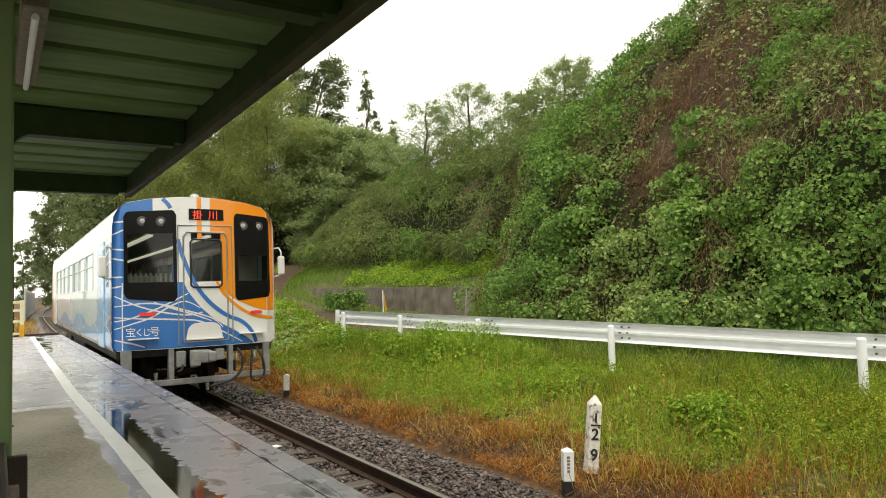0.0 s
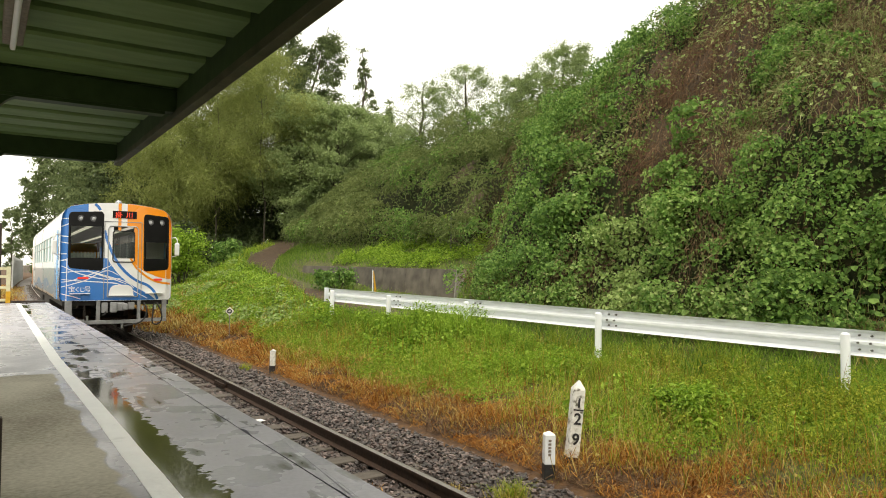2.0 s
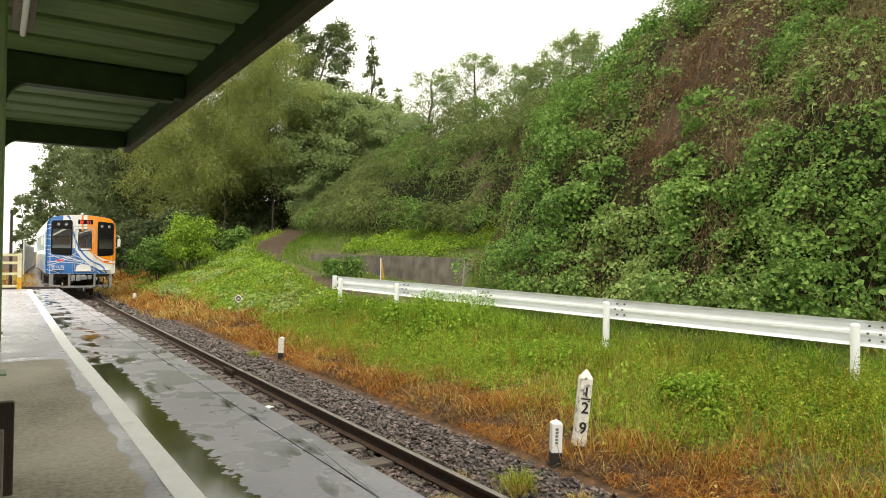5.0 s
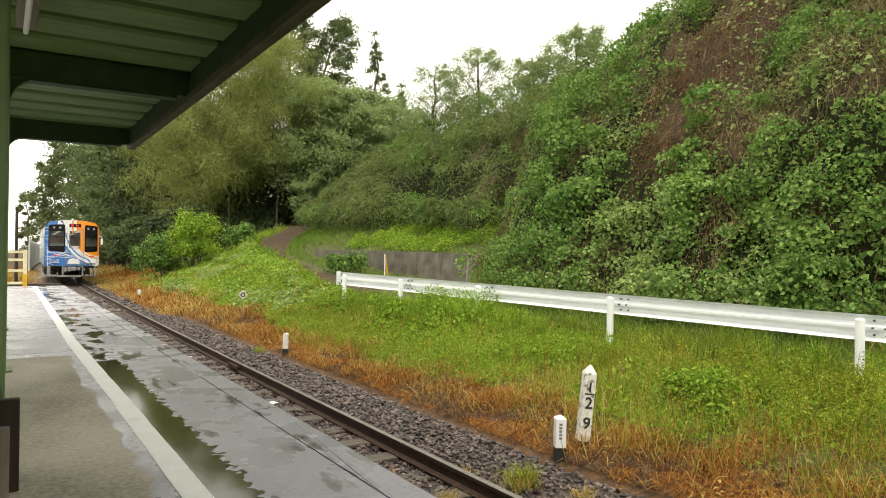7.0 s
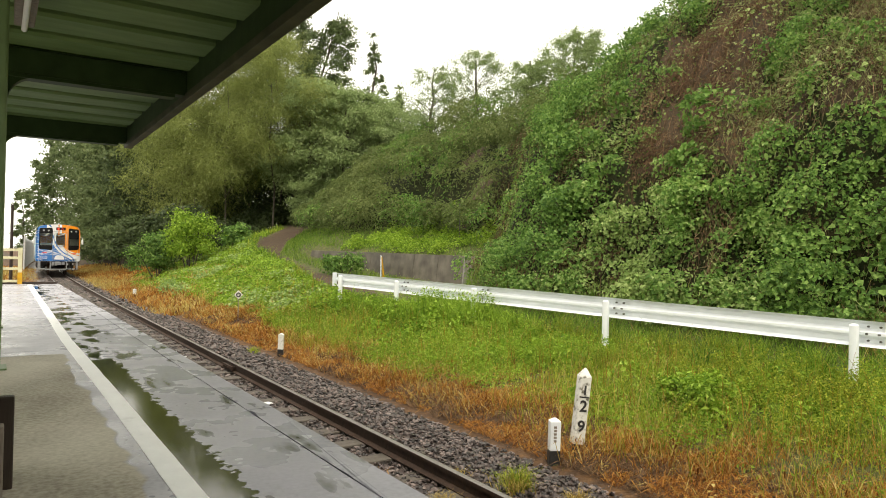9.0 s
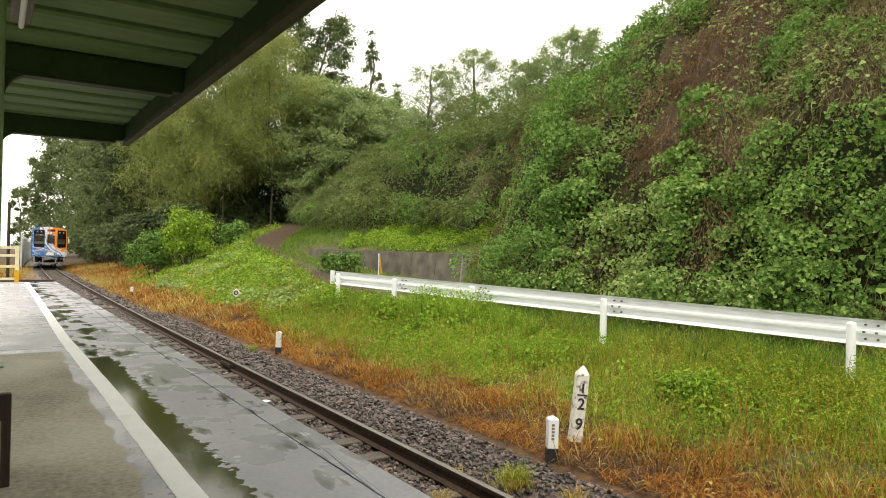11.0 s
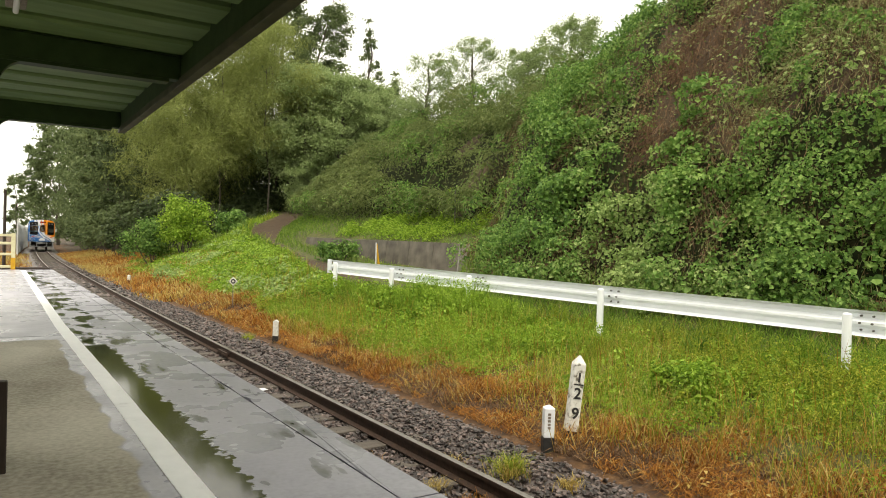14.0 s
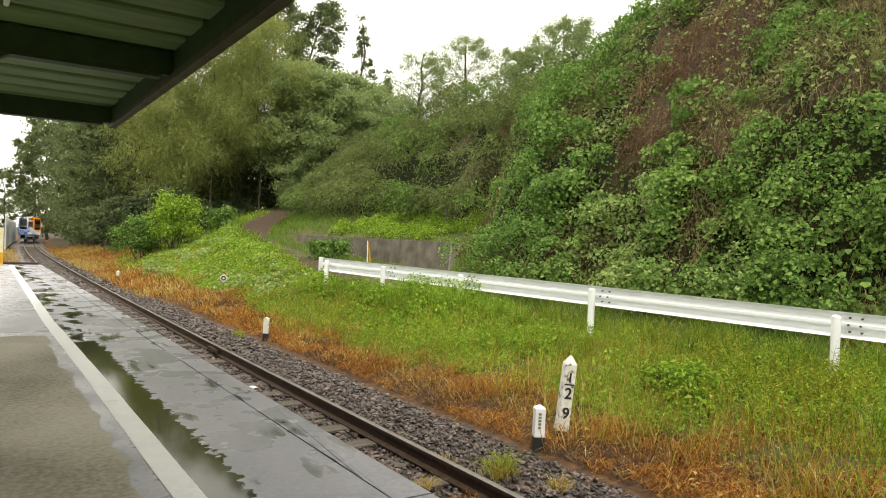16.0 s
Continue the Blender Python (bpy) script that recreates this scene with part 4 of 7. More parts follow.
# ---- canopy ----
def build_canopy():
    c = empty("platform_canopy", -3, 0, PZ, "dark green steel platform roof with corrugated sheet underside", "canopy", kind="structure")
    c.location = (0, 0, 0)
    y_end, z0 = 10.28, 3.36
    xs0, xs1 = -6.2, -1.5
    # corrugated sheets: ribs run across the platform
    verts, faces = [], []
    prof, y = [], -10.0
    while y < y_end - 0.06:
        prof += [(y, 0.0), (y + 0.36, 0.0), (y + 0.4, 0.02), (y + 0.41, 0.2), (y + 0.53, 0.2), (y + 0.54, 0.02)]
        y += 0.56
    zt = z0 + 0.24
    for x in (xs0, xs1 - 0.016):
        verts += [(x, a, zt + h) for a, h in prof]
    k = len(prof)
    faces = [(i, i + 1, k + i + 1, k + i) for i in range(k - 1)]
    sheet = mesh_object("roof_sheet", verts, faces, M_DECK, c)
    sol = sheet.modifiers.new("thickness", "SOLIDIFY")
    sol.thickness, sol.offset = 0.006, 1
    part("roof_top", boxes((xs0, xs1 - 0.02, -10, y_end - 0.02, z0 + 0.455, z0 + 0.48)), M_DECK, c)
    # fascia gutter along the track side
    part("fascia", boxes((xs1 - 0.012, xs1 + 0.05, -10, y_end, z0, z0 + 0.49, 0.008)), M_GREEN, c)
    part("gutter_lip", boxes((xs1 - 0.03, xs1 + 0.056, -10, y_end + 0.004, z0 - 0.03, z0 + 0.04, 0.006)), M_FASCIA, c, "weathered brownish gutter lip")
    part("end_closure", boxes((xs0, xs1 - 0.016, y_end - 0.07, y_end - 0.004, z0 + 0.237, z0 + 0.454, 0.003)), M_GREEN, c)
    for yb in (-7.12, -3.64, -0.16, 3.32, 6.8, y_end):
        d = 0.13
        part("beam", boxes((xs0, xs1 - 0.014, yb - d, yb - 0.002, z0 + 0.022, z0 + 0.235, 0.006), (xs0, xs1 - 0.115, yb - d - 0.004, yb + 0.002, z0 - 0.01, z0 + 0.02, 0.003)), M_GREEN, c)
        # arched bracket where the beam meets its post
        bm = bmesh.new()
        rad, cx, cz = 0.2, -2.915 + 0.2, z0 - 0.2
        ring = [(cx - rad * math.cos(a), cz + rad * math.sin(a)) for a in [math.pi / 2 * i / 8 for i in range(9)]]
        for yy in (yb - d + 0.01, yb - 0.01):
            bm.faces.new([bm.verts.new((a, yy, b)) for a, b in [*ring, (-2.92, z0 - 0.004)]])
        bm.verts.ensure_lookup_table()
        nn = 10
        for i in range(nn):
            j = (i + 1) % nn
            bm.faces.new((bm.verts[i], bm.verts[j], bm.verts[nn + j], bm.verts[nn + i]))
        part("bracket", bm, M_GREEN, c)
        if yb > 3 or yb < -1:
            px = -2.938 if yb < 4 else -2.914
            back = 0.235 if 3 < yb < 4 else 0.0  # clear of the bench end
            post = part("post", boxes((-3.06, px, yb - 0.14 + back, yb + 0.01 + back, PZ, z0 + (0.24 if back else 0), 0.012)), M_GREEN_LIT, c)
            part("post", boxes((-5.73, -5.585, yb - 0.14, yb + 0.01, PZ, z0 + 0.02, 0.012)), M_GREEN_LIT, c)
            if yb < 3 or yb > 4:
                part("foot_plate", boxes((-3.12, -2.87, yb - 0.2, yb + 0.07, PZ, PZ + 0.015, 0.004)), M_GREEN_LIT, post)


build_canopy()


# ---- guard rail ----
def build_guardrail():
    g = empty("guardrail", 0, 0, 0, "white painted steel road guardrail with dirt streaks", "guardrail")
    ys = [-8.0, -3.8, 0.4, 4.57, 8.3, 11.46, 14.0, 16.33]
    gx = lambda y: 6.9 - 0.15 * y
    top = lambda y: 1.155 + 0.0185 * y
    nrm = Vector((1, 0.15, 0)).normalized()
    prof = [(0.0, 0.0), (0.025, -0.01), (0.085, -0.044), (0.085, -0.105), (0.02, -0.148), (0.02, -0.182), (0.085, -0.225), (0.085, -0.286), (0.025, -0.32), (0.0, -0.33)]
    bolt = None
    ends = [ys[0], *[y - 0.28 for y in ys[1:-1]], ys[-1] + 0.35]
    for i, (a, b) in enumerate(zip(ends, ends[1:])):
        bm = bmesh.new()
        cols = []
        lap = 0.0 if i % 2 else 0.006
        for y in (a, b + (0.1 if i < len(ends) - 2 else 0)):
            front = [bm.verts.new(Vector((gx(y), y, top(y) + q)) + nrm * (p + lap + 0.07)) for p, q in prof]
            back = [bm.verts.new(Vector((gx(y), y, top(y) + q)) + nrm * (p + lap + 0.065)) for p, q in prof]
            cols.append((front, back))
        for (f0, b0), (f1, b1) in zip(cols, cols[1:]):
            for j in range(len(prof) - 1):
                bm.faces.new((f0[j], f1[j], f1[j + 1], f0[j + 1]))
                bm.faces.new((b0[j], b0[j + 1], b1[j + 1], b1[j]))
            for e in (0, -1):
                bm.faces.new((f0[e], b0[e], b1[e], f1[e]))
        beam = part("beam", bm, M_GUARD, g)
        for dy in (0.02, -0.12):
            for q in (-0.075, -0.165, -0.255):
                y = b + dy + 0.14
                if y < ends[-1] - 0.1:
                    if bolt is None:
                        bm = bmesh.new()
                        tube(bm, (0, 0, 0), (-0.028, 0, 0), 0.015, 0.012, n=8)
                        ob = part("bolt", bm, M_BOLT, beam)
                        bolt = ob.data
                    else:
                        ob = new("bolt", bolt)
                        ob.parent = beam
                    ob.location = Vector((gx(y), y, top(y) + q)) + nrm * (0.145 if q != -0.165 else 0.085)
    # rounded end terminal
    bm = bmesh.new()
    y = ys[-1] + 0.35
    c = Vector((gx(y), y, 0)) + nrm * 0.07
    for k in range(7):
        a = math.pi * k / 6
        p = c + nrm * (0.06 * math.cos(a)) + Vector((-0.148, 0.989, 0)) * (0.1 * math.sin(a))
        bm.verts.new((p.x, p.y, top(y) + 0.01)), bm.verts.new((p.x, p.y, top(y) - 0.34))
    bm.verts.ensure_lookup_table()
    for k in range(6):
        bm.faces.new((bm.verts[2 * k], bm.verts[2 * k + 1], bm.verts[2 * k + 3], bm.verts[2 * k + 2]))
    part("end_cap", bm, M_GUARD, g)
    for y in ys:
        bm = bmesh.new()
        z = float(ground(gx(y), y)) - 0.2
        tube(bm, (gx(y), y, z), (gx(y), y, top(y) - 0.075), 0.057, n=18)
        post = part("post", bm, M_GUARD, g, smooth=False)
        cap = bmesh.new()
        bmesh.ops.create_uvsphere(cap, u_segments=14, v_segments=6, radius=0.059)
        bmesh.ops.scale(cap, vec=(1, 1, 0.6), verts=cap.verts)
        bmesh.ops.translate(cap, vec=(gx(y), y, top(y) - 0.075), verts=cap.verts)
        part("cap", cap, M_GUARD, post, smooth=True)


build_guardrail()


# ---- railcar ----
def paint(name, c, rough=0.28):
    k = tuple(v * 0.9 for v in c)
    j = tuple(min(v * 1.06, 1) for v in c)
    return mat(name, [(0.3, k), (0.6, c), (0.8, j)], 3, rough, bump=0.02, coat=0.5, rough_var=0.06)


P_WHITE = paint("railcar_white", (0.76, 0.77, 0.77))
P_BLUE = paint("railcar_blue", (0.025, 0.17, 0.51))
P_SKY = paint("railcar_light_blue", (0.2, 0.46, 0.76))
P_PALE = paint("railcar_pale_aqua", (0.55, 0.72, 0.72))
P_ORANGE = paint("railcar_orange", (0.88, 0.29, 0.008))
P_BLACK = mat("black_window_surround", [(0.3, (0.004, 0.004, 0.004)), (0.7, (0.009, 0.009, 0.009))], 4, 0.3, bump=0, rough_var=0.05, spec=0.15)
P_LAMP = mat("dull_lamp_reflector", [(0.3, (0.06, 0.062, 0.065)), (0.7, (0.13, 0.13, 0.135))], 30, 0.3, 0.5, bump=0)
P_GREYSTEEL = mat("grey_underframe", [(0.3, (0.2, 0.205, 0.21)), (0.7, (0.34, 0.345, 0.35))], 9, 0.5, 0.2, bump=0.15)
P_UNDER = mat("sooty_underframe", [(0.3, (0.014, 0.013, 0.012)), (0.7, (0.045, 0.04, 0.036))], 9, 0.75, 0.1, bump=0.3)
P_RUBBER = mat("black_rubber", [(0.3, (0.01, 0.01, 0.01)), (0.7, (0.025, 0.025, 0.025))], 12, 0.6, bump=0.1)
P_CHROME = mat("steel_trim", [(0.3, (0.4, 0.41, 0.42)), (0.7, (0.55, 0.56, 0.57))], 9, 0.3, 0.9, bump=0.05)
P_SEAT = mat("seat_cloth", [(0.3, (0.1, 0.13, 0.12)), (0.7, (0.2, 0.24, 0.22))], 12, 0.9, bump=0.2)
P_CURTAIN = mat("pale_curtain", [(0.3, (0.45, 0.46, 0.42)), (0.7, (0.65, 0.66, 0.6))], 9, 0.9, bump=0.1)
P_INSIDE = mat("cabin_lining", [(0.3, (0.5, 0.5, 0.46)), (0.7, (0.62, 0.62, 0.58))], 3, 0.6, bump=0.05)


def glow(name, c, s):
    m = bpy.data.materials.new(name)
    m.use_nodes = True
    b = m.node_tree.nodes["Principled BSDF"]
    b.inputs["Base Color"].default_value = (*c, 1)
    b.inputs["Emission Color"].default_value = (*c, 1)
    b.inputs["Emission Strength"].default_value = s
    return m


def glass(name, tint):
    m = bpy.data.materials.new(name)
    m.use_nodes = True
    n, l = m.node_tree.nodes, m.node_tree.links
    n.remove(n["Principled BSDF"])
    a, g, f, x = (n.new(k) for k in ("ShaderNodeBsdfTransparent", "ShaderNodeBsdfGlossy", "ShaderNodeFresnel", "ShaderNodeMixShader"))
    a.inputs["Color"].default_value = (*tint, 1)
    g.inputs["Roughness"].default_value = 0.02
    f.inputs["IOR"].default_value = 1.5
    for s, d in ((f.outputs[0], x.inputs[0]), (a.outputs[0], x.inputs[1]), (g.outputs[0], x.inputs[2]), (x.outputs[0], n["Material Output"].inputs["Surface"])):
        l.new(s, d)
    return m


P_GLASS = glass("tinted_window_glass", (0.78, 0.82, 0.77))
P_LENS = glass("lamp_lens", (0.9, 0.9, 0.9))
P_TAIL = glow("red_tail_lamp", (0.75, 0.04, 0.03), 0.12)
P_LED = glow("red_display_segment", (1.0, 0.07, 0.03), 0.55)
# Pale teal that stands in for sky reflected in the side windows.
P_REFLECTION = mat("painted_sky_reflection", [(0.3, (0.22, 0.33, 0.33)), (0.7, (0.34, 0.45, 0.44))], 4, 0.5, bump=0.05)
P_TUBE = glow("cabin_tube", (1.0, 0.97, 0.9), 0.4)

SECTION = [(1.37, 1.05), (1.395, 1.12), (1.4, 1.35), (1.4, 2.1), (1.4, 2.9), (1.395, 3.16), (1.37, 3.34), (1.3, 3.48), (1.17, 3.58), (0.85, 3.65), (0.4, 3.7), (0, 3.715)]
CAR = 18.0


def roof_at(u):
    a = abs(u)
    pts = SECTION[4:]
    for (u1, z1), (u0, z0) in zip(pts, pts[1:]):
        if u0 <= a <= u1:
            return z0 + (z1 - z0) * (a - u0) / (u1 - u0)
    return 2.9


def face_point(u, z, off=0.0):
    """A point on the bowed end of the car, off metres proud of it."""
    a = min(abs(u) / 1.4, 1)
    y = -0.15 * (1 - a * a) + max(z - 2.1, 0) * 0.045 + 0.09 * max(a - 0.9, 0) / 0.1 * (a > 0.9)
    return (u, y - off, z)


def face_patch(name, u0, u1, lo, hi, off, material, parent, label="", nu=10, nz=3):
    lo_f, hi_f = (lo if callable(lo) else lambda u: lo), (hi if callable(hi) else lambda u: hi)
    bm = bmesh.new()
    grid = []
    for i in range(nu + 1):
        u = u0 + (u1 - u0) * i / nu
        a, b = lo_f(u), hi_f(u)
        grid.append([bm.verts.new(face_point(u, a + (b - a) * j / nz, off)) for j in range(nz + 1)])
    for i in range(nu):
        for j in range(nz):
            bm.faces.new((grid[i][j], grid[i + 1][j], grid[i + 1][j + 1], grid[i][j + 1]))
    return part(name, bm, material, parent, label)


def rounded(u0, u1, z0, z1, r):
    """lo and hi of a rounded rectangle over u."""
    def inset(u):
        d = min(u - u0, u1 - u)
        return 0.0 if d >= r else r - math.sqrt(max(r * r - (r - max(d, 0)) ** 2, 0))
    f0, f1 = (z0 if callable(z0) else lambda u: z0), (z1 if callable(z1) else lambda u: z1)
    return lambda u: f0(u) + inset(u), lambda u: f1(u) - inset(u)


def spline(pts, steps=8):
    out = []
    p = [pts[0], *pts, pts[-1]]
    for i in range(1, len(p) - 2):
        for k in range(steps):
            t = k / steps
            a, b, c, d = (np.array(q, float) for q in p[i - 1:i + 3])
            out.append(tuple(0.5 * (2 * b + (c - a) * t + (2 * a - 5 * b + 4 * c - d) * t * t + (3 * b - a - 3 * c + d) * t ** 3)))
    out.append(tuple(pts[-1]))
    return out


def ribbon(name, pts, width, place, material, parent, taper=False):
    """A painted stripe along a curve of (u, z) on a surface given by place(u, z)."""
    bm = bmesh.new()
    c = spline(pts)
    prev = None
    for i, (u, z) in enumerate(c):
        a, b = np.array(c[max(i - 1, 0)]), np.array(c[min(i + 1, len(c) - 1)])
        d = (b - a) / max(np.linalg.norm(b - a), 1e-6)
        w = width * (0.5 + 0.5 * math.sin(math.pi * min(max(i / (len(c) - 1), 0.08), 0.92)) if taper else 1) / 2
        p = bm.verts.new(place(u - d[1] * w, z + d[0] * w))
        q = bm.verts.new(place(u + d[1] * w, z - d[0] * w))
        if prev:
            bm.faces.new((prev[0], prev[1], q, p))
        prev = (p, q)
    return part(name, bm, material, parent)


def lerp_curve(pts):
    us, zs = [p[0] for p in pts], [p[1] for p in pts]
    return lambda u: float(np.interp(u, us, zs))


def build_end(t):
    """The end that faces the platform: panels round the openings, livery, door, glass, lamps."""
    panel = face_patch("end_panel", -1.4, 1.4, lambda u: 1.05 if abs(u) < 1.37 else 1.12, 2.2, 0, P_WHITE, t, nu=36, nz=4)
    face_patch("upper_panel", -1.4, 1.4, 3.06, lambda u: max(roof_at(u), 3.07), 0, P_WHITE, panel, nu=60)
    for a, b in ((-1.4, -1.17), (-0.43, -0.14), (0.38, 0.69), (1.275, 1.4)):
        face_patch("pillar", a, b, 2.2, 3.06, 0, P_WHITE, panel, nu=6)
    face_patch("pillar", 0.69, 1.35, 2.67, 3.06, 0, P_WHITE, panel, nu=6)
    blue_edge = lerp_curve([(-0.45, 2.45), (-0.33, 2.32), (-0.2, 2.03), (0, 1.76), (0.2, 1.57), (0.4, 1.43), (0.6, 1.32), (0.8, 1.2), (0.97, 1.07)])
    face_patch("blue_paint", -1.398, -0.45, lambda u: 1.06 if u > -1.36 else 1.12, 2.2, 0.003, P_BLUE, panel, nu=16)
    face_patch("blue_paint", -0.45, 0.96, 1.06, lambda u: min(blue_edge(u), 2.2), 0.003, P_BLUE, panel, nu=40)
    face_patch("blue_paint", -1.398, -1.17, 2.2, lambda u: max(roof_at(u) - 0.005, 2.21), 0.003, P_BLUE, panel, nu=14)
    face_patch("blue_paint", -1.17, -0.76, lambda u: 3.06, lambda u: roof_at(u) - 0.005 + (u + 1.17) * 0.0, 0.003, P_BLUE, panel, nu=10)
    face_patch("blue_paint", -0.45, -0.4, 2.2, 2.5, 0.003, P_BLUE, panel, nu=2)
    ribbon("blue_paint", [(-0.6, 3.66), (-0.52, 3.58), (-0.47, 3.5)], 0.07, lambda u, z: face_point(u, z, 0.003), P_BLUE, panel)
    or_lo = lerp_curve([(0.36, 2.12), (0.5, 1.95), (0.7, 1.83), (1.0, 1.7), (1.2, 1.65), (1.4, 1.64)])
    face_patch("orange_paint", 0.2, 1.396, 3.06, lambda u: max(roof_at(u) - 0.005, 3.065), 0.003, P_ORANGE, panel, nu=40)
    face_patch("orange_paint", 0.38, 0.69, lambda u: max(or_lo(u), 1.5), 3.06, 0.003, P_ORANGE, panel, nu=10)
    face_patch("orange_paint", 0.69, 1.275, lambda u: or_lo(u), 2.2, 0.003, P_ORANGE, panel, nu=10)
    face_patch("orange_paint", 1.275, 1.396, lambda u: or_lo(u), 3.06, 0.003, P_ORANGE, panel, nu=3)
    face_patch("orange_paint", -0.03, 0.05, 2.97, lambda u: roof_at(u) - 0.005, 0.003, P_ORANGE, panel, nu=3)
    fp = lambda u, z: face_point(u, z, 0.005)
    ribbon("orange_stripe", [(0.3, 2.2), (0.45, 1.95), (0.7, 1.72), (1.0, 1.56), (1.38, 1.5)], 0.055, fp, P_ORANGE, panel)
    ribbon("blue_stripe", [(-0.36, 2.95), (-0.28, 2.65), (-0.1, 2.2), (0.15, 1.85), (0.45, 1.6), (0.75, 1.46), (0.93, 1.28), (1.02, 1.07)], 0.07, fp, P_BLUE, panel)
    waves = [
        [(-1.36, 1.98), (-1.0, 1.8), (-0.6, 1.68), (-0.2, 1.62), (0.05, 1.66)],
        [(-1.36, 1.55), (-1.1, 1.6), (-0.7, 1.75), (-0.35, 1.92), (-0.2, 2.0)],
        [(-1.36, 1.8), (-1.0, 1.84), (-0.7, 1.83), (-0.3, 1.72), (0.2, 1.55), (0.4, 1.38)],
        [(-1.36, 1.62), (-0.9, 1.58), (-0.4, 1.55), (0.0, 1.5), (0.4, 1.3), (0.75, 1.1)],
        [(-1.36, 1.42), (-1.1, 1.5), (-0.8, 1.6), (-0.5, 1.78), (-0.25, 1.86), (0.0, 1.74)],
        [(-1.36, 1.24), (-1.1, 1.17), (-0.9, 1.1)],
        [(-0.75, 1.86), (-0.45, 1.74), (-0.1, 1.62), (0.2, 1.5)],
        [(-1.39, 2.3), (-1.24, 2.3)], [(-1.39, 2.62), (-1.2, 2.58)], [(-1.39, 2.78), (-1.2, 2.76)], [(-1.39, 3.02), (-1.19, 3.12)], [(-1.36, 3.24), (-1.18, 3.25)], [(-1.39, 2.12), (-1.24, 2.15)],
    ]
    for w in waves:
        ribbon("white_wave", w, 0.028, fp, P_WHITE, panel, taper=True)
    for u0, u1, zb0, zb1, zt0, zt1 in ((-1.22, -0.38, 1.93, 1.85, 3.42, 3.47), (0.63, 1.32, 1.84, 1.9, 3.45, 3.39)):
        lo = lambda u, a=zb0, b=zb1, c=u0, d=u1: a + (b - a) * (u - c) / (d - c)
        hi = lambda u, a=zt0, b=zt1, c=u0, d=u1: a + (b - a) * (u - c) / (d - c)
        rl, rh = rounded(u0, u1, lo, hi, 0.09)
        g0, g1, gz0, gz1 = (-1.165, -0.435, 2.2, 3.055) if u0 < 0 else (0.695, 1.27, 2.2, 2.665)
        win = face_patch("windscreen", u0, u1, rl, lambda u: 2.202, 0.008, P_BLACK, panel, "black window surround", nu=24)
        face_patch("upper_surround", u0, u1, lambda u: gz1 - 0.002, rh, 0.008, P_BLACK, win, nu=24)
        face_patch("side_surround", u0, g0 + 0.004, 2.2, gz1, 0.008, P_BLACK, win, nu=2)
        face_patch("side_surround", g1 - 0.004, u1, 2.2, gz1, 0.008, P_BLACK, win, nu=2)
        pane = face_patch("pane", g0, g1, gz0, gz1, -0.004, P_GLASS, win, "tinted glass pane", nu=8)
        pane.visible_shadow = False
        for k in (-0.15, 0.15):
            u = (u0 + u1) / 2 + k + (0.02 if u0 < 0 else -0.02)
            bm = bmesh.new()
            p = Vector(face_point(u, 3.26 if u0 < 0 else 3.22, 0.006))
            tube(bm, p, p + Vector((0, -0.008, 0)), 0.085, 0.08, n=20)
            lamp = part("headlamp", bm, P_LAMP, win, "unlit round headlamp behind glass")
            bm = bmesh.new()
            tube(bm, p + Vector((0, -0.0085, 0)), p + Vector((0, -0.013, 0)), 0.045, 0.03, n=16)
            part("bulb", bm, P_CHROME, lamp)
    # gangway door
    outline = [(-0.36, 1.1), (-0.36, 3.2), (0.58, 3.2), (0.58, 1.1)]
    door = face_patch("door", -0.27, 0.49, 1.14, 1.16, 0.012, P_CHROME, t, "end gangway door with a window")
    for o, w, nm in ((outline, 0.022, "door_frame"), ([(-0.27, 1.16), (-0.27, 3.0), (-0.22, 3.08), (0.44, 3.08), (0.49, 3.0), (0.49, 1.16)], 0.03, "handrail")):
        bm = bmesh.new()
        for a, b in zip(o, o[1:]):
            tube(bm, face_point(*a, 0.014), face_point(*b, 0.014), w / 2, n=8)
        part(nm, bm, P_CHROME if nm == "handrail" else P_GREYSTEEL, door)
    pane = face_patch("pane", -0.145, 0.385, 2.19, 2.95, -0.003, P_GLASS, door, "tinted glass pane", nu=6)
    pane.visible_shadow = False
    bm = bmesh.new()
    ring = [(-0.15, 2.14), (-0.15, 2.9), (-0.11, 2.95), (0.35, 2.95), (0.39, 2.9), (0.39, 2.14), (0.34, 2.1), (-0.1, 2.1), (-0.15, 2.14)]
    for a, b in zip(ring, ring[1:]):
        tube(bm, face_point(*a, 0.006), face_point(*b, 0.006), 0.016, n=8)
    part("window_seal", bm, P_RUBBER, door)
    face_patch("plate", -0.24, 0.38, 1.2, lambda u: 1.24 + 0.24 * math.sqrt(max(1 - ((u - 0.07) / 0.31) ** 4, 0)), 0.04, P_WHITE, door, "white rounded footplate cover", nu=20)
    bm = bmesh.new()
    box(bm, -0.25, 0.39, -0.24, -0.15, 1.18, 1.205, 0.004)
    part("plate_lip", bm, P_WHITE, door)
    # destination display with two characters
    disp = face_patch("display", -0.17, 0.44, 3.3, 3.5, 0.012, P_BLACK, t, "black destination display with red characters")
    for k, ch in ((-0.02, "\u639b"), (0.25, "\u5ddd")):
        cu = bpy.data.curves.new("character", "FONT")
        cu.body, cu.size, cu.align_x, cu.extrude = ch, 0.18, "CENTER", 0.001
        cu.materials.append(P_LED)
        ob = new("character", cu)
        ob.parent = disp
        p = face_point(k, 3.325, 0.02)
        ob.matrix_local = Matrix.Translation(p) @ Matrix.Rotation(radians(88), 4, "X")
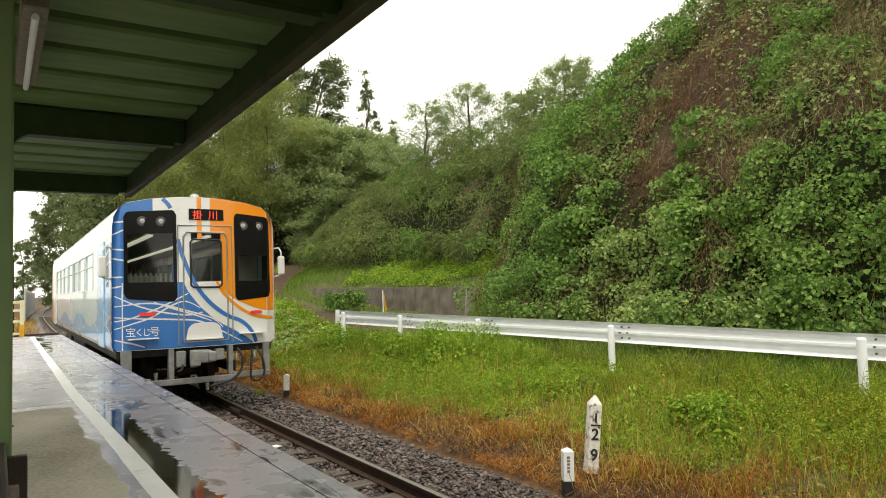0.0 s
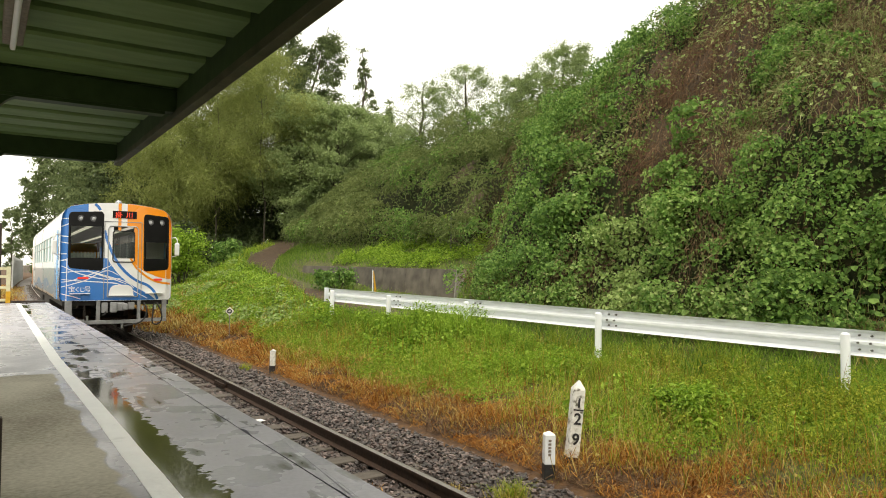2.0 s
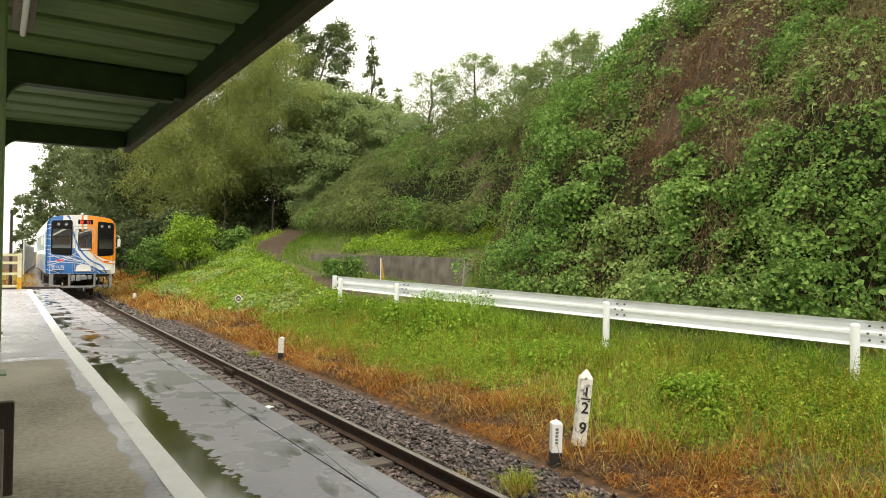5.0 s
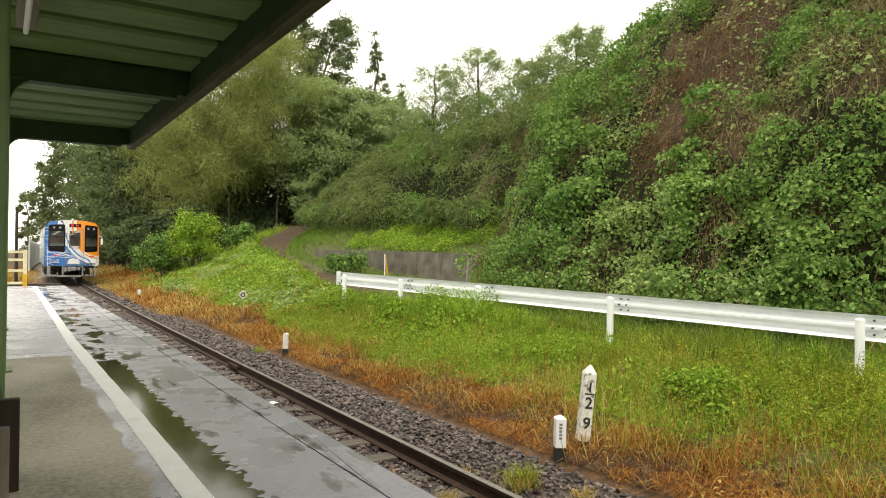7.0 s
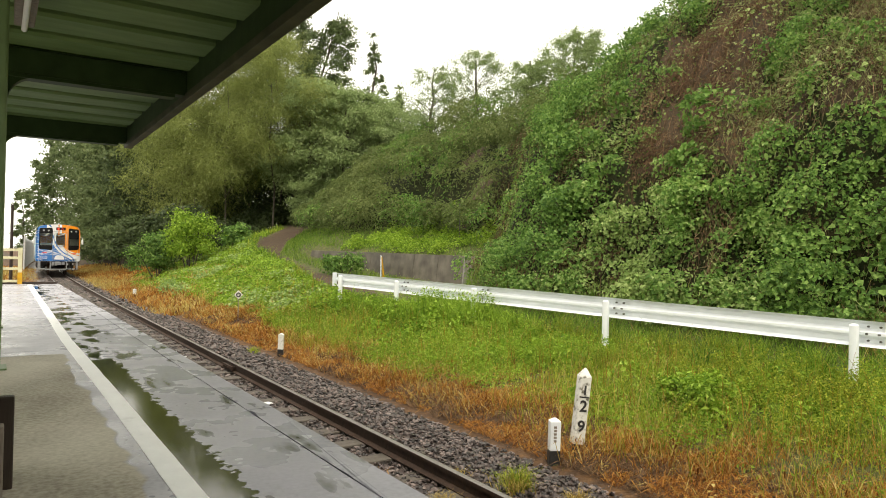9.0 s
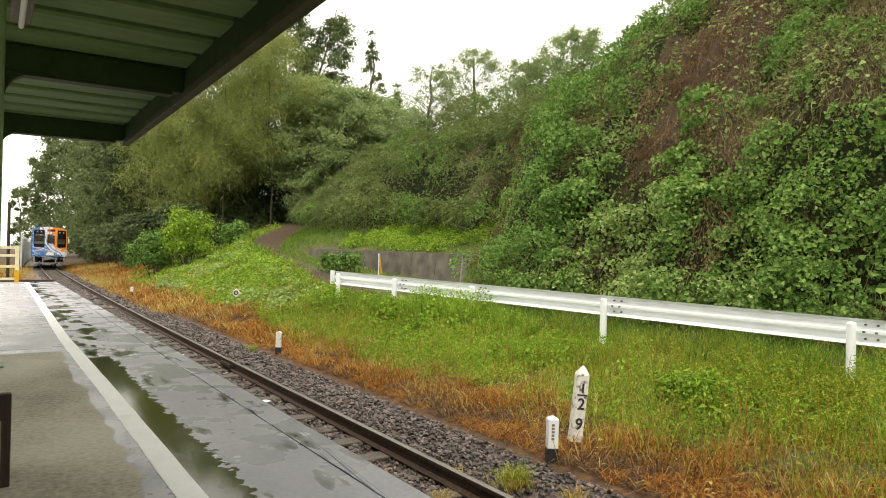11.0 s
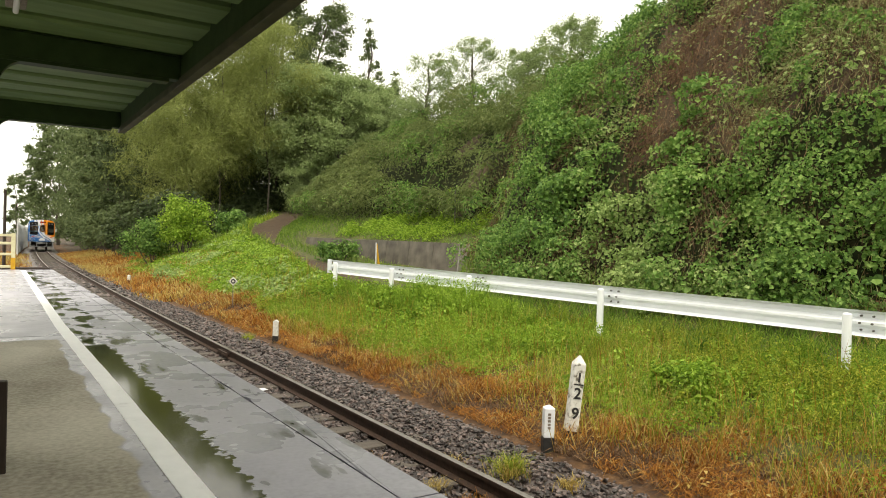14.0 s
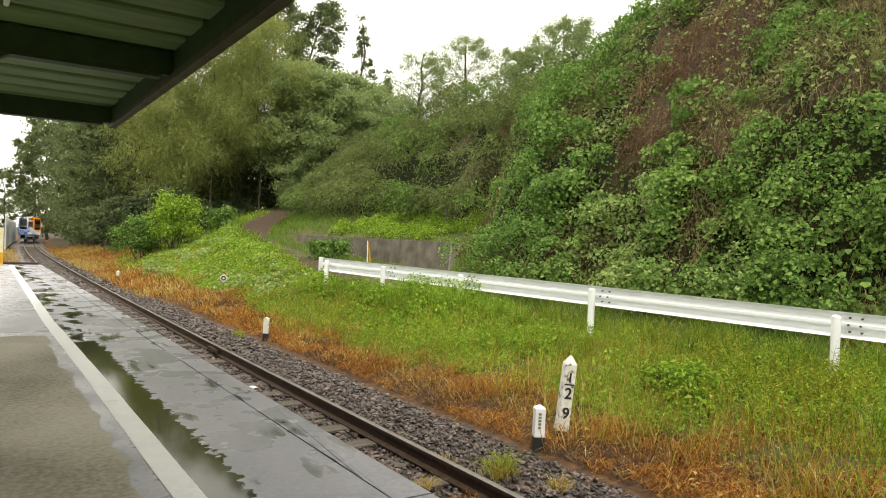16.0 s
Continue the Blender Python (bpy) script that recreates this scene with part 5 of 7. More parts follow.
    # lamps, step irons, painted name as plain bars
    for a, b, z in ((-1.0, -0.72, 1.66), (0.9, 1.14, 1.62)):
        face_patch("tail_lamp", a, b, *rounded(a, b, z - 0.03, z + 0.03, 0.026), 0.02, P_TAIL, t, "red oval tail lamp", nu=10)
        u = -0.93 if a < 0 else 0.93
        bm = bmesh.new()
        p = face_point(u, 1.25)
        box(bm, u - 0.24, u + 0.24, p[1] - 0.11, p[1] + 0.02, 1.235, 1.255, 0.004)
        part("step_iron", bm, P_WHITE, t)
    for u, ch in ((-1.12, "\u5b9d"), (-0.985, "\u304f"), (-0.87, "\u3058"), (-0.745, "\u53f7")):
        cu = bpy.data.curves.new("character", "FONT")
        cu.body, cu.size, cu.align_x, cu.extrude, cu.offset = ch, 0.17 if ch in "\u5b9d\u53f7" else 0.15, "CENTER", 0.001, 0.0
        cu.materials.append(P_WHITE)
        ob = new("character", cu)
        ob.parent = panel
        ob.matrix_local = Matrix.Translation(face_point(u, 1.3, 0.012)) @ Matrix.Rotation(math.atan2(0.3 * u / 1.96, 1), 4, "Z") @ Matrix.Rotation(radians(90), 4, "X")


def side_point(s):
    return lambda y, z: (s * 1.403, y, z)


def build_train():
    t = empty("railcar", 0, 12.8, 0, "blue, white and orange diesel railcar with wave pattern", "train")
    # shell: lower sides, roof and window pillars
    ysec = [0.02, 0.1, 0.3, *np.linspace(1.5, CAR - 0.1, 12), CAR]

    def strip(name, pts, material, y0=None, y1=None, parent=t):
        ys = ysec if y0 is None else [y0, y1]
        bm = bmesh.new()
        rows = [[bm.verts.new((u, y + (0.0 if y > 0.05 else 0), z)) for u, z in pts] for y in ys]
        for a, b in zip(rows, rows[1:]):
            for i in range(len(pts) - 1):
                bm.faces.new((a[i], a[i + 1], b[i + 1], b[i]))
        return part(name, bm, material, parent, smooth=len(pts) > 6)

    upper = SECTION[4:]
    roof = strip("roof", [*[(u, z) for u, z in upper], *[(-u, z) for u, z in upper[-2::-1]]], P_WHITE)
    WIN = [(3.0, 4.5), (4.75, 6.25), (6.5, 8.0), (8.25, 9.75), (10.0, 11.5), (11.75, 13.25), (13.5, 15.0)]
    for s in (-1, 1):
        side = strip("side_wall", [(s * u, z) for u, z in SECTION[:4]], P_WHITE)
        last = 0.02
        for a, b in [*WIN, (CAR, CAR)]:
            if a > last:
                strip("pillar", [(s * 1.4, 2.1), (s * 1.4, 2.9)], P_WHITE, last, a, side)
            if b > a:
                bm = bmesh.new()
                bm.faces.new([bm.verts.new((s * 1.392, y, z)) for y, z in ((a - 0.02, 2.08), (b + 0.02, 2.08), (b + 0.02, 2.92), (a - 0.02, 2.92))])
                pane = part("window", bm, P_GLASS, side, "tinted side window")
                pane.visible_shadow = False
                bm = bmesh.new()
                for y0, y1, z0, z1 in ((a, b, 2.1, 2.125), (a, b, 2.875, 2.9), (a, a + 0.025, 2.125, 2.875), (b - 0.025, b, 2.125, 2.875), (a, b, 2.6, 2.615)):
                    box(bm, s * 1.4 - 0.012, s * 1.4 + 0.012, y0, y1, z0, z1)
                part("window_frame", bm, P_PALE, pane)
                # added sheet behind each pane, coloured like the sky's reflection
                part("reflection_sheet", boxes((s * 1.37 - 0.004, s * 1.37 + 0.004, a + 0.01, b - 0.01, 2.12, 2.9)), P_REFLECTION, pane, "pale sheet behind the glass imitating sky reflection")
            last = b
        sp = side_point(s)
        # livery: blue by the cab, fading in steps to pale, blue swell along the sill
        cab, mid = (P_BLUE, P_SKY) if s < 0 else (P_ORANGE, P_WHITE)
        for nm, y0, y1, z0, z1, m, o in (("cab_paint", 0.03, 0.26, 1.14, 2.9, cab, 0.003), ("cab_paint", 0.26, 2.25, 1.14, 2.1, mid, 0.003), ("cab_paint", 0.26, 2.25, 2.1, 2.9, mid, 0.003), ("pale_paint", 2.25, 8.5, 1.14, 2.09, P_PALE, 0.002), ("end_paint", CAR - 0.9, CAR, 1.14, 2.9, P_ORANGE, 0.003)):
            bm = bmesh.new()
            bm.faces.new([bm.verts.new((s * (1.4 + o), y, z)) for y, z in ((y0, z0), (y1, z0), (y1, z1), (y0, z1))])
            part(nm, bm, m, side)
        bm = bmesh.new()
        prev = None
        for i in range(81):
            y = 2.25 + (15.5 - 2.25) * i / 80
            a = bm.verts.new((s * 1.404, y, 1.14))
            b = bm.verts.new((s * 1.404, y, 1.5 + 0.13 * math.sin(y * 1.25) - 0.02 * max(y - 8, 0)))
            if prev:
                bm.faces.new((prev[0], a, b, prev[1]))
            prev = (a, b)
        part("swell_paint", bm, P_SKY, side)
        for k in range(6):
            pts = [(0.05 + 0.6 * i, 1.32 + 0.1 * k + (0.17 - 0.012 * k) * math.sin(i * 0.62 + k * 1.15)) for i in range(4 + 3 * (k % 3), 28)] if k > 3 else [(0.05 + 0.42 * i, 1.3 + 0.16 * k + 0.16 * math.sin(i * 0.8 + k * 1.4)) for i in range(7 + (k % 2) * 14)]
            ribbon("white_wave", pts, 0.035, lambda y, z: (s * 1.408, y, z), P_WHITE, side)
        for z in (2.25, 2.55, 2.75, 3.0):
            ribbon("white_wave", [(0.05, z), (0.3, z + 0.03), (0.7, z - 0.03)], 0.03, lambda y, z: (s * 1.408, y, z), P_WHITE, side)
        # passenger door in its recess
        for y0 in (1.0, 15.6):
            door = part("door", boxes((s * 1.4 - 0.02, s * 1.4 + 0.014, y0, y0 + 0.86, 1.06, 2.98, 0.01)), P_SKY if y0 < 2 else P_WHITE, t, "folding passenger door")
            part("door_pane", boxes((s * 1.4 + 0.011, s * 1.4 + 0.0175, y0 + 0.3, y0 + 0.62, 1.9, 2.75)), P_BLACK, door)
            part("door_seal", boxes((s * 1.4 + 0.002, s * 1.4 + 0.02, y0 - 0.05, y0 - 0.012, 1.06, 3.0), (s * 1.4 + 0.002, s * 1.4 + 0.02, y0 + 0.872, y0 + 0.9, 1.06, 3.0)), P_BLUE if s < 0 else P_RUBBER, door)
        part("cab_window", boxes((s * 1.4 - 0.005, s * 1.4 + 0.009, 0.42, 0.75, 2.15, 2.88, 0.004)), P_BLACK, side)
        # mirrors
        arm = bmesh.new()
        sweep(arm, [(s * 1.38, 0.12, 2.8), (s * 1.5, 0.02, 2.82), (s * 1.54, 0.0, 2.74), (s * 1.54, 0.0, 2.3), (s * 1.38, 0.12, 2.26)], 0.014, 8)
        mirror = part("mirror_arm", arm, P_WHITE, t)
        part("mirror", boxes((s * 1.54 - 0.07, s * 1.54 + 0.06, -0.05, 0.03, 2.3, 2.66, 0.03)), P_WHITE, mirror, "white mirror housing")
    build_end(t)
    bm = bmesh.new()
    bm.faces.new([bm.verts.new((u, CAR, z)) for u, z in [*SECTION, *[(-a, b) for a, b in SECTION[-2::-1]]]])
    part("far_end", bm, P_ORANGE, t)
    # cabin
    part("floor", boxes((-1.36, 1.36, 0.16, CAR - 0.05, 1.06, 1.12)), P_UNDER, t)
    part("lining", boxes((-1.3, 1.3, 0.25, CAR - 0.1, 3.16, 3.19)), P_INSIDE, t)
    part("cab_wall", boxes((-1.36, -0.45, 1.0, 1.05, 1.12, 2.35), (0.75, 1.36, 0.95, 1.0, 1.12, 3.1)), P_INSIDE, t)
    for u in (-0.55, 0.55):
        part("cabin_lamp", boxes((u - 0.05, u + 0.05, 1.5, CAR - 1.5, 3.12, 3.158)), P_TUBE, t)
    seat = None
    for s in (-1, 1):
        for k in range(8):
            o = part("seat", boxes((s * 0.8 - 0.45, s * 0.8 + 0.45, 0, 0.5, 1.45, 1.58, 0.04), (s * 0.8 - 0.45, s * 0.8 + 0.45, 0.42, 0.55, 1.45, 2.25, 0.05)), P_SEAT, t) if seat is None else new("seat", seat.data)
            seat = seat or o
            o.parent = t
            o.location = (0 if s < 0 else 1.6, 2.7 + k * 1.55, 0)
    for k in range(9):
        u = -1.05 + k * 0.085
        part("curtain_fold", boxes((u, u + 0.05, 0.6, 0.63, 2.1, 2.38, 0.01)), P_CURTAIN, t)
    part("driver_desk", boxes((-1.25, -0.5, 0.12, 0.55, 1.12, 2.12, 0.03), (0.72, 1.28, 0.12, 0.5, 1.12, 2.16, 0.03)), P_UNDER, t)
    # end underframe
    posts = ((-1.27, -1.1), (-0.52, -0.43), (0.5, 0.58), (1.15, 1.27))
    for a, b in posts:
        part("guard_post", boxes((a, b, -0.06 - (0.06 if abs(a) < 1 else 0), 0.03, 0.48, 1.06, 0.008)), P_GREYSTEEL, t)
    part("guard_bar", boxes((-0.8, 0.6, -0.13, -0.05, 0.42, 0.52, 0.01), (-1.27, -0.8, -0.09, -0.02, 0.45, 0.55, 0.01), (0.6, 1.27, -0.09, -0.02, 0.45, 0.55, 0.01)), P_GREYSTEEL, t)
    coup = part("coupler", boxes((-0.16, 0.16, -0.36, -0.05, 0.78, 1.0, 0.03), (-0.22, -0.05, -0.44, -0.3, 0.74, 1.02, 0.03), (0.08, 0.22, -0.42, -0.3, 0.8, 0.98, 0.03)), P_GREYSTEEL, t, "grey cast steel coupler")
    bm = bmesh.new()
    tube(bm, (0, 0.6, 0.88), (0, -0.1, 0.88), 0.08)
    part("drawbar", bm, P_UNDER, coup)
    part("hose_box", boxes((-0.4, -0.24, -0.16, -0.02, 0.72, 1.0, 0.02)), P_GREYSTEEL, t)
    part("hose_box", boxes((0.26, 0.42, -0.16, -0.02, 0.8, 1.0, 0.02)), P_GREYSTEEL, t)
    for pts, r in (([(0.66, -0.1, 0.98), (0.72, -0.2, 0.84), (0.7, -0.22, 0.62), (0.55, -0.22, 0.45), (0.25, -0.25, 0.38), (0.12, -0.25, 0.36)], 0.022), ([(1.0, -0.1, 0.98), (1.1, -0.2, 0.75), (1.12, -0.2, 0.5), (1.0, -0.2, 0.38), (0.88, -0.2, 0.45), (0.9, -0.16, 0.75), (0.93, -0.1, 0.95)], 0.02), ([(-0.3, -0.15, 0.75), (-0.34, -0.25, 0.68), (-0.4, -0.25, 0.66)], 0.02)):
        bm = bmesh.new()
        sweep(bm, [(a, b, c) for a, b, c in ([tuple(q) for q in spline(pts, 5)])], r, 8)
        part("brake_hose", bm, P_RUBBER, t)
    for u, z in ((0.62, 0.84), (0.94, 0.86), (0.1, 0.36), (-0.75, 0.6)):
        bm = bmesh.new()
        tube(bm, (u, -0.2, z + 0.06), (u, -0.22, z - 0.06), 0.035, 0.025, n=10)
        part("hose_valve", bm, P_CHROME, t)
    part("sole_bar", boxes((-1.33, 1.33, 0.05, CAR - 0.05, 0.92, 1.05)), P_UNDER, t)
    for a, b, w in ((6.0, 8.2, 1.3), (8.5, 10.0, 1.25), (10.3, 12.0, 1.3)):
        part("equipment_box", boxes((-w, w, a, b, 0.42, 0.9, 0.03)), P_UNDER, t)
    axles = []
    for yb in (2.9, 15.1):
        part("bogie_frame", boxes((-1.05, -0.9, yb - 1.5, yb + 1.5, 0.42, 0.62, 0.03), (0.9, 1.05, yb - 1.5, yb + 1.5, 0.42, 0.62, 0.03), (-0.9, 0.9, yb - 0.2, yb + 0.2, 0.45, 0.7, 0.03)), P_UNDER, t)
        for d in (-1.05, 1.05):
            bm = bmesh.new()
            tube(bm, (-0.8, 0, 0), (0.8, 0, 0), 0.07, n=12)
            for s in (-1, 1):
                tube(bm, (s * 0.51, 0, 0), (s * 0.63, 0, 0), 0.43, n=28)
                tube(bm, (s * 0.49, 0, 0), (s * 0.515, 0, 0), 0.455, n=28)
                tube(bm, (s * 0.63, 0, 0), (s * 0.65, 0, 0), 0.3, 0.16, n=20)
                for k in range(6):
                    a = k * math.pi / 3
                    tube(bm, (s * 0.63, 0.3 * math.cos(a), 0.3 * math.sin(a)), (s * 0.645, 0.3 * math.cos(a), 0.3 * math.sin(a)), 0.03, n=6)
            w = part("wheelset", bm, M_RAIL_SIDE, t, "steel wheelset")
            w.location = (0, yb + d, 0.43)
            axles.append(w)
    # roof fittings
    bm = bmesh.new()
    bmesh.ops.create_uvsphere(bm, u_segments=14, v_segments=7, radius=0.09)
    bmesh.ops.translate(bm, vec=(0.02, 0.3, 3.74), verts=bm.verts)
    part("horn_cover", bm, P_CHROME, t, smooth=True)
    bm = bmesh.new()
    tube(bm, (-0.9, 1.9, 3.5), (-0.9, 1.9, 3.8), 0.06, n=12)
    part("exhaust_pipe", bm, P_UNDER, t)
    return t, axles


railcar, wheelsets = build_train()

TRAIN_ROWS = [(0, 12.82), (1.5, 18.65), (3.5, 27.9), (7, 45.7), (9, 57.4), (12, 79.6), (14, 97.6), (16, 118)]


def train_at(t):
    """Place along the track on a smooth cubic through the rows."""
    ts, ys = [a for a, _ in TRAIN_ROWS], [b for _, b in TRAIN_ROWS]
    i = min(max(int(np.searchsorted(ts, t)) - 1, 0), len(ts) - 2)

    def slope(k):
        if k == 0:
            return (ys[1] - ys[0]) / (ts[1] - ts[0]) - 0.3
        if k == len(ts) - 1:
            return (ys[-1] - ys[-2]) / (ts[-1] - ts[-2]) + 0.3
        return (ys[k + 1] - ys[k - 1]) / (ts[k + 1] - ts[k - 1])

    h = ts[i + 1] - ts[i]
    u = (t - ts[i]) / h
    a, b, c, d = 2 * u ** 3 - 3 * u * u + 1, u ** 3 - 2 * u * u + u, -2 * u ** 3 + 3 * u * u, u ** 3 - u * u
    return a * ys[i] + b * h * slope(i) + c * ys[i + 1] + d * h * slope(i + 1)


# ---- trees ----
def limb(bm, a, b, r0, r1, n=7):
    tube(bm, a, b, r0, r1, n=n, cap=False)


def crown_leaves(centres, radii, per, size, r, flat=0.7):
    at, nn = [], []
    for c, q in zip(centres, radii):
        d = r.normal(0, 1, (per, 3))
        d /= np.linalg.norm(d, axis=1, keepdims=True)
        rad = q * np.abs(r.normal(0.55, 0.32, (per, 1)))
        at.append(np.asarray(c) + d * rad * [1, 1, flat])
        nn.append(d + [0, 0, 0.5] + r.normal(0, 0.35, d.shape))
    at, nn = np.concatenate(at), np.concatenate(nn)
    return at, nn, size * r.uniform(0.6, 1.4, len(at))


def build_tree(name, x, y, h, spread, material, label, seed, style="broad", clumps=40, per=110, leaf=0.3, trunk=0.16, base=0.35, sink=0.0):
    r = np.random.default_rng(seed)
    z = float(ground(x, y)) - 0.1 - sink
    t = empty(name, x, y, z, label, "tree", "trees of the wood")
    bm = bmesh.new()
    lean = r.normal(0, 0.04, 2) * h
    pts = [np.array([0, 0, 0.0])]
    for k in range(1, 6):
        f = k / 5
        pts.append(np.array([lean[0] * f * f + r.normal(0, 0.012 * h * (k < 5)), lean[1] * f * f + r.normal(0, 0.012 * h * (k < 5)), h * 0.93 * f]))
    for k in range(5):
        limb(bm, pts[k], pts[k + 1], trunk * (1 - k / 5.6), trunk * (1 - (k + 1) / 5.6), 9)
    centres, radii = [], []
    on = lambda f: np.array([np.interp(f, np.linspace(0, 1, 6), [p[j] for p in pts]) for j in range(3)])
    for k in range(clumps):
        f = base + (1 - base) * (k + r.uniform(0, 1)) / clumps
        g = (f - base) / (1 - base)
        if style == "cone":
            reach = spread * (1.05 - g) * r.uniform(0.5, 1.0)
        elif style == "airy":
            reach = spread * math.sqrt(max(1 - (2 * g - 0.9) ** 2 / 1.4, 0.05)) * r.uniform(0.1, 1.0) ** 0.6
        elif style == "plume":
            reach = spread * (0.35 + 0.9 * math.sin(math.pi * min(g * 0.8 + 0.15, 1))) * r.uniform(0.3, 1.0)
        else:
            reach = spread * math.sqrt(max(1 - (2 * g - 0.85) ** 2 / 1.5, 0.05)) * r.uniform(0.45, 1.0)
        a = r.uniform(0, 2 * math.pi)
        o = on(f * 0.93)
        drop = -0.25 * reach if style == "plume" else 0.22 * reach if style in ("broad", "airy") else -0.12 * reach
        c = o + np.array([math.cos(a) * reach, math.sin(a) * reach, drop])
        s = on(max(f * 0.93 - 0.12, 0.05))
        if k % 2 == 0:
            m = s + (c - s) * 0.55 + np.array([0, 0, 0.08 * reach])
            limb(bm, s, m, trunk * 0.3 * (1.1 - g), trunk * 0.18 * (1.1 - g), 5)
            limb(bm, m, c, trunk * 0.18 * (1.1 - g), 0.012, 5)
        centres.append(c)
        radii.append(spread * r.uniform(0.26, 0.5) * (0.36 if style == "cone" else 0.85 if style == "airy" else 0.8 if style == "plume" else 1) * (1.15 - 0.4 * g))
    if style == "cone":
        for f in (0.86, 0.93, 0.99):
            centres.append(on(f) + np.array([0, 0, 0.1]))
            radii.append(spread * 0.2)
    part("trunk", bm, M_BARK, t)
    at, nn, sz = crown_leaves(centres, radii, per, leaf, r, 0.5 if material == M_BRIGHT and style == "broad" else 0.7)
    if style == "plume":
        at[:, 2] -= 0.12 * np.abs(r.normal(0, 1, len(at))) * spread * 0.4
        two = np.repeat(at, 3, 0) + r.normal(0, 0.28, (3 * len(at), 3))
        out = np.repeat(nn, 3, 0) * 0.35 + [0, 0, -0.5] + r.normal(0, 0.35, two.shape)
        strand_mesh("crown", two, out * r.uniform(0.22, 0.6, len(two))[:, None], r.uniform(0.03, 0.065, len(two)), material, t, r)
    else:
        leaf_mesh("crown", at, nn, sz, material, t, 0.6, r=r, droop=0.3)
    return t


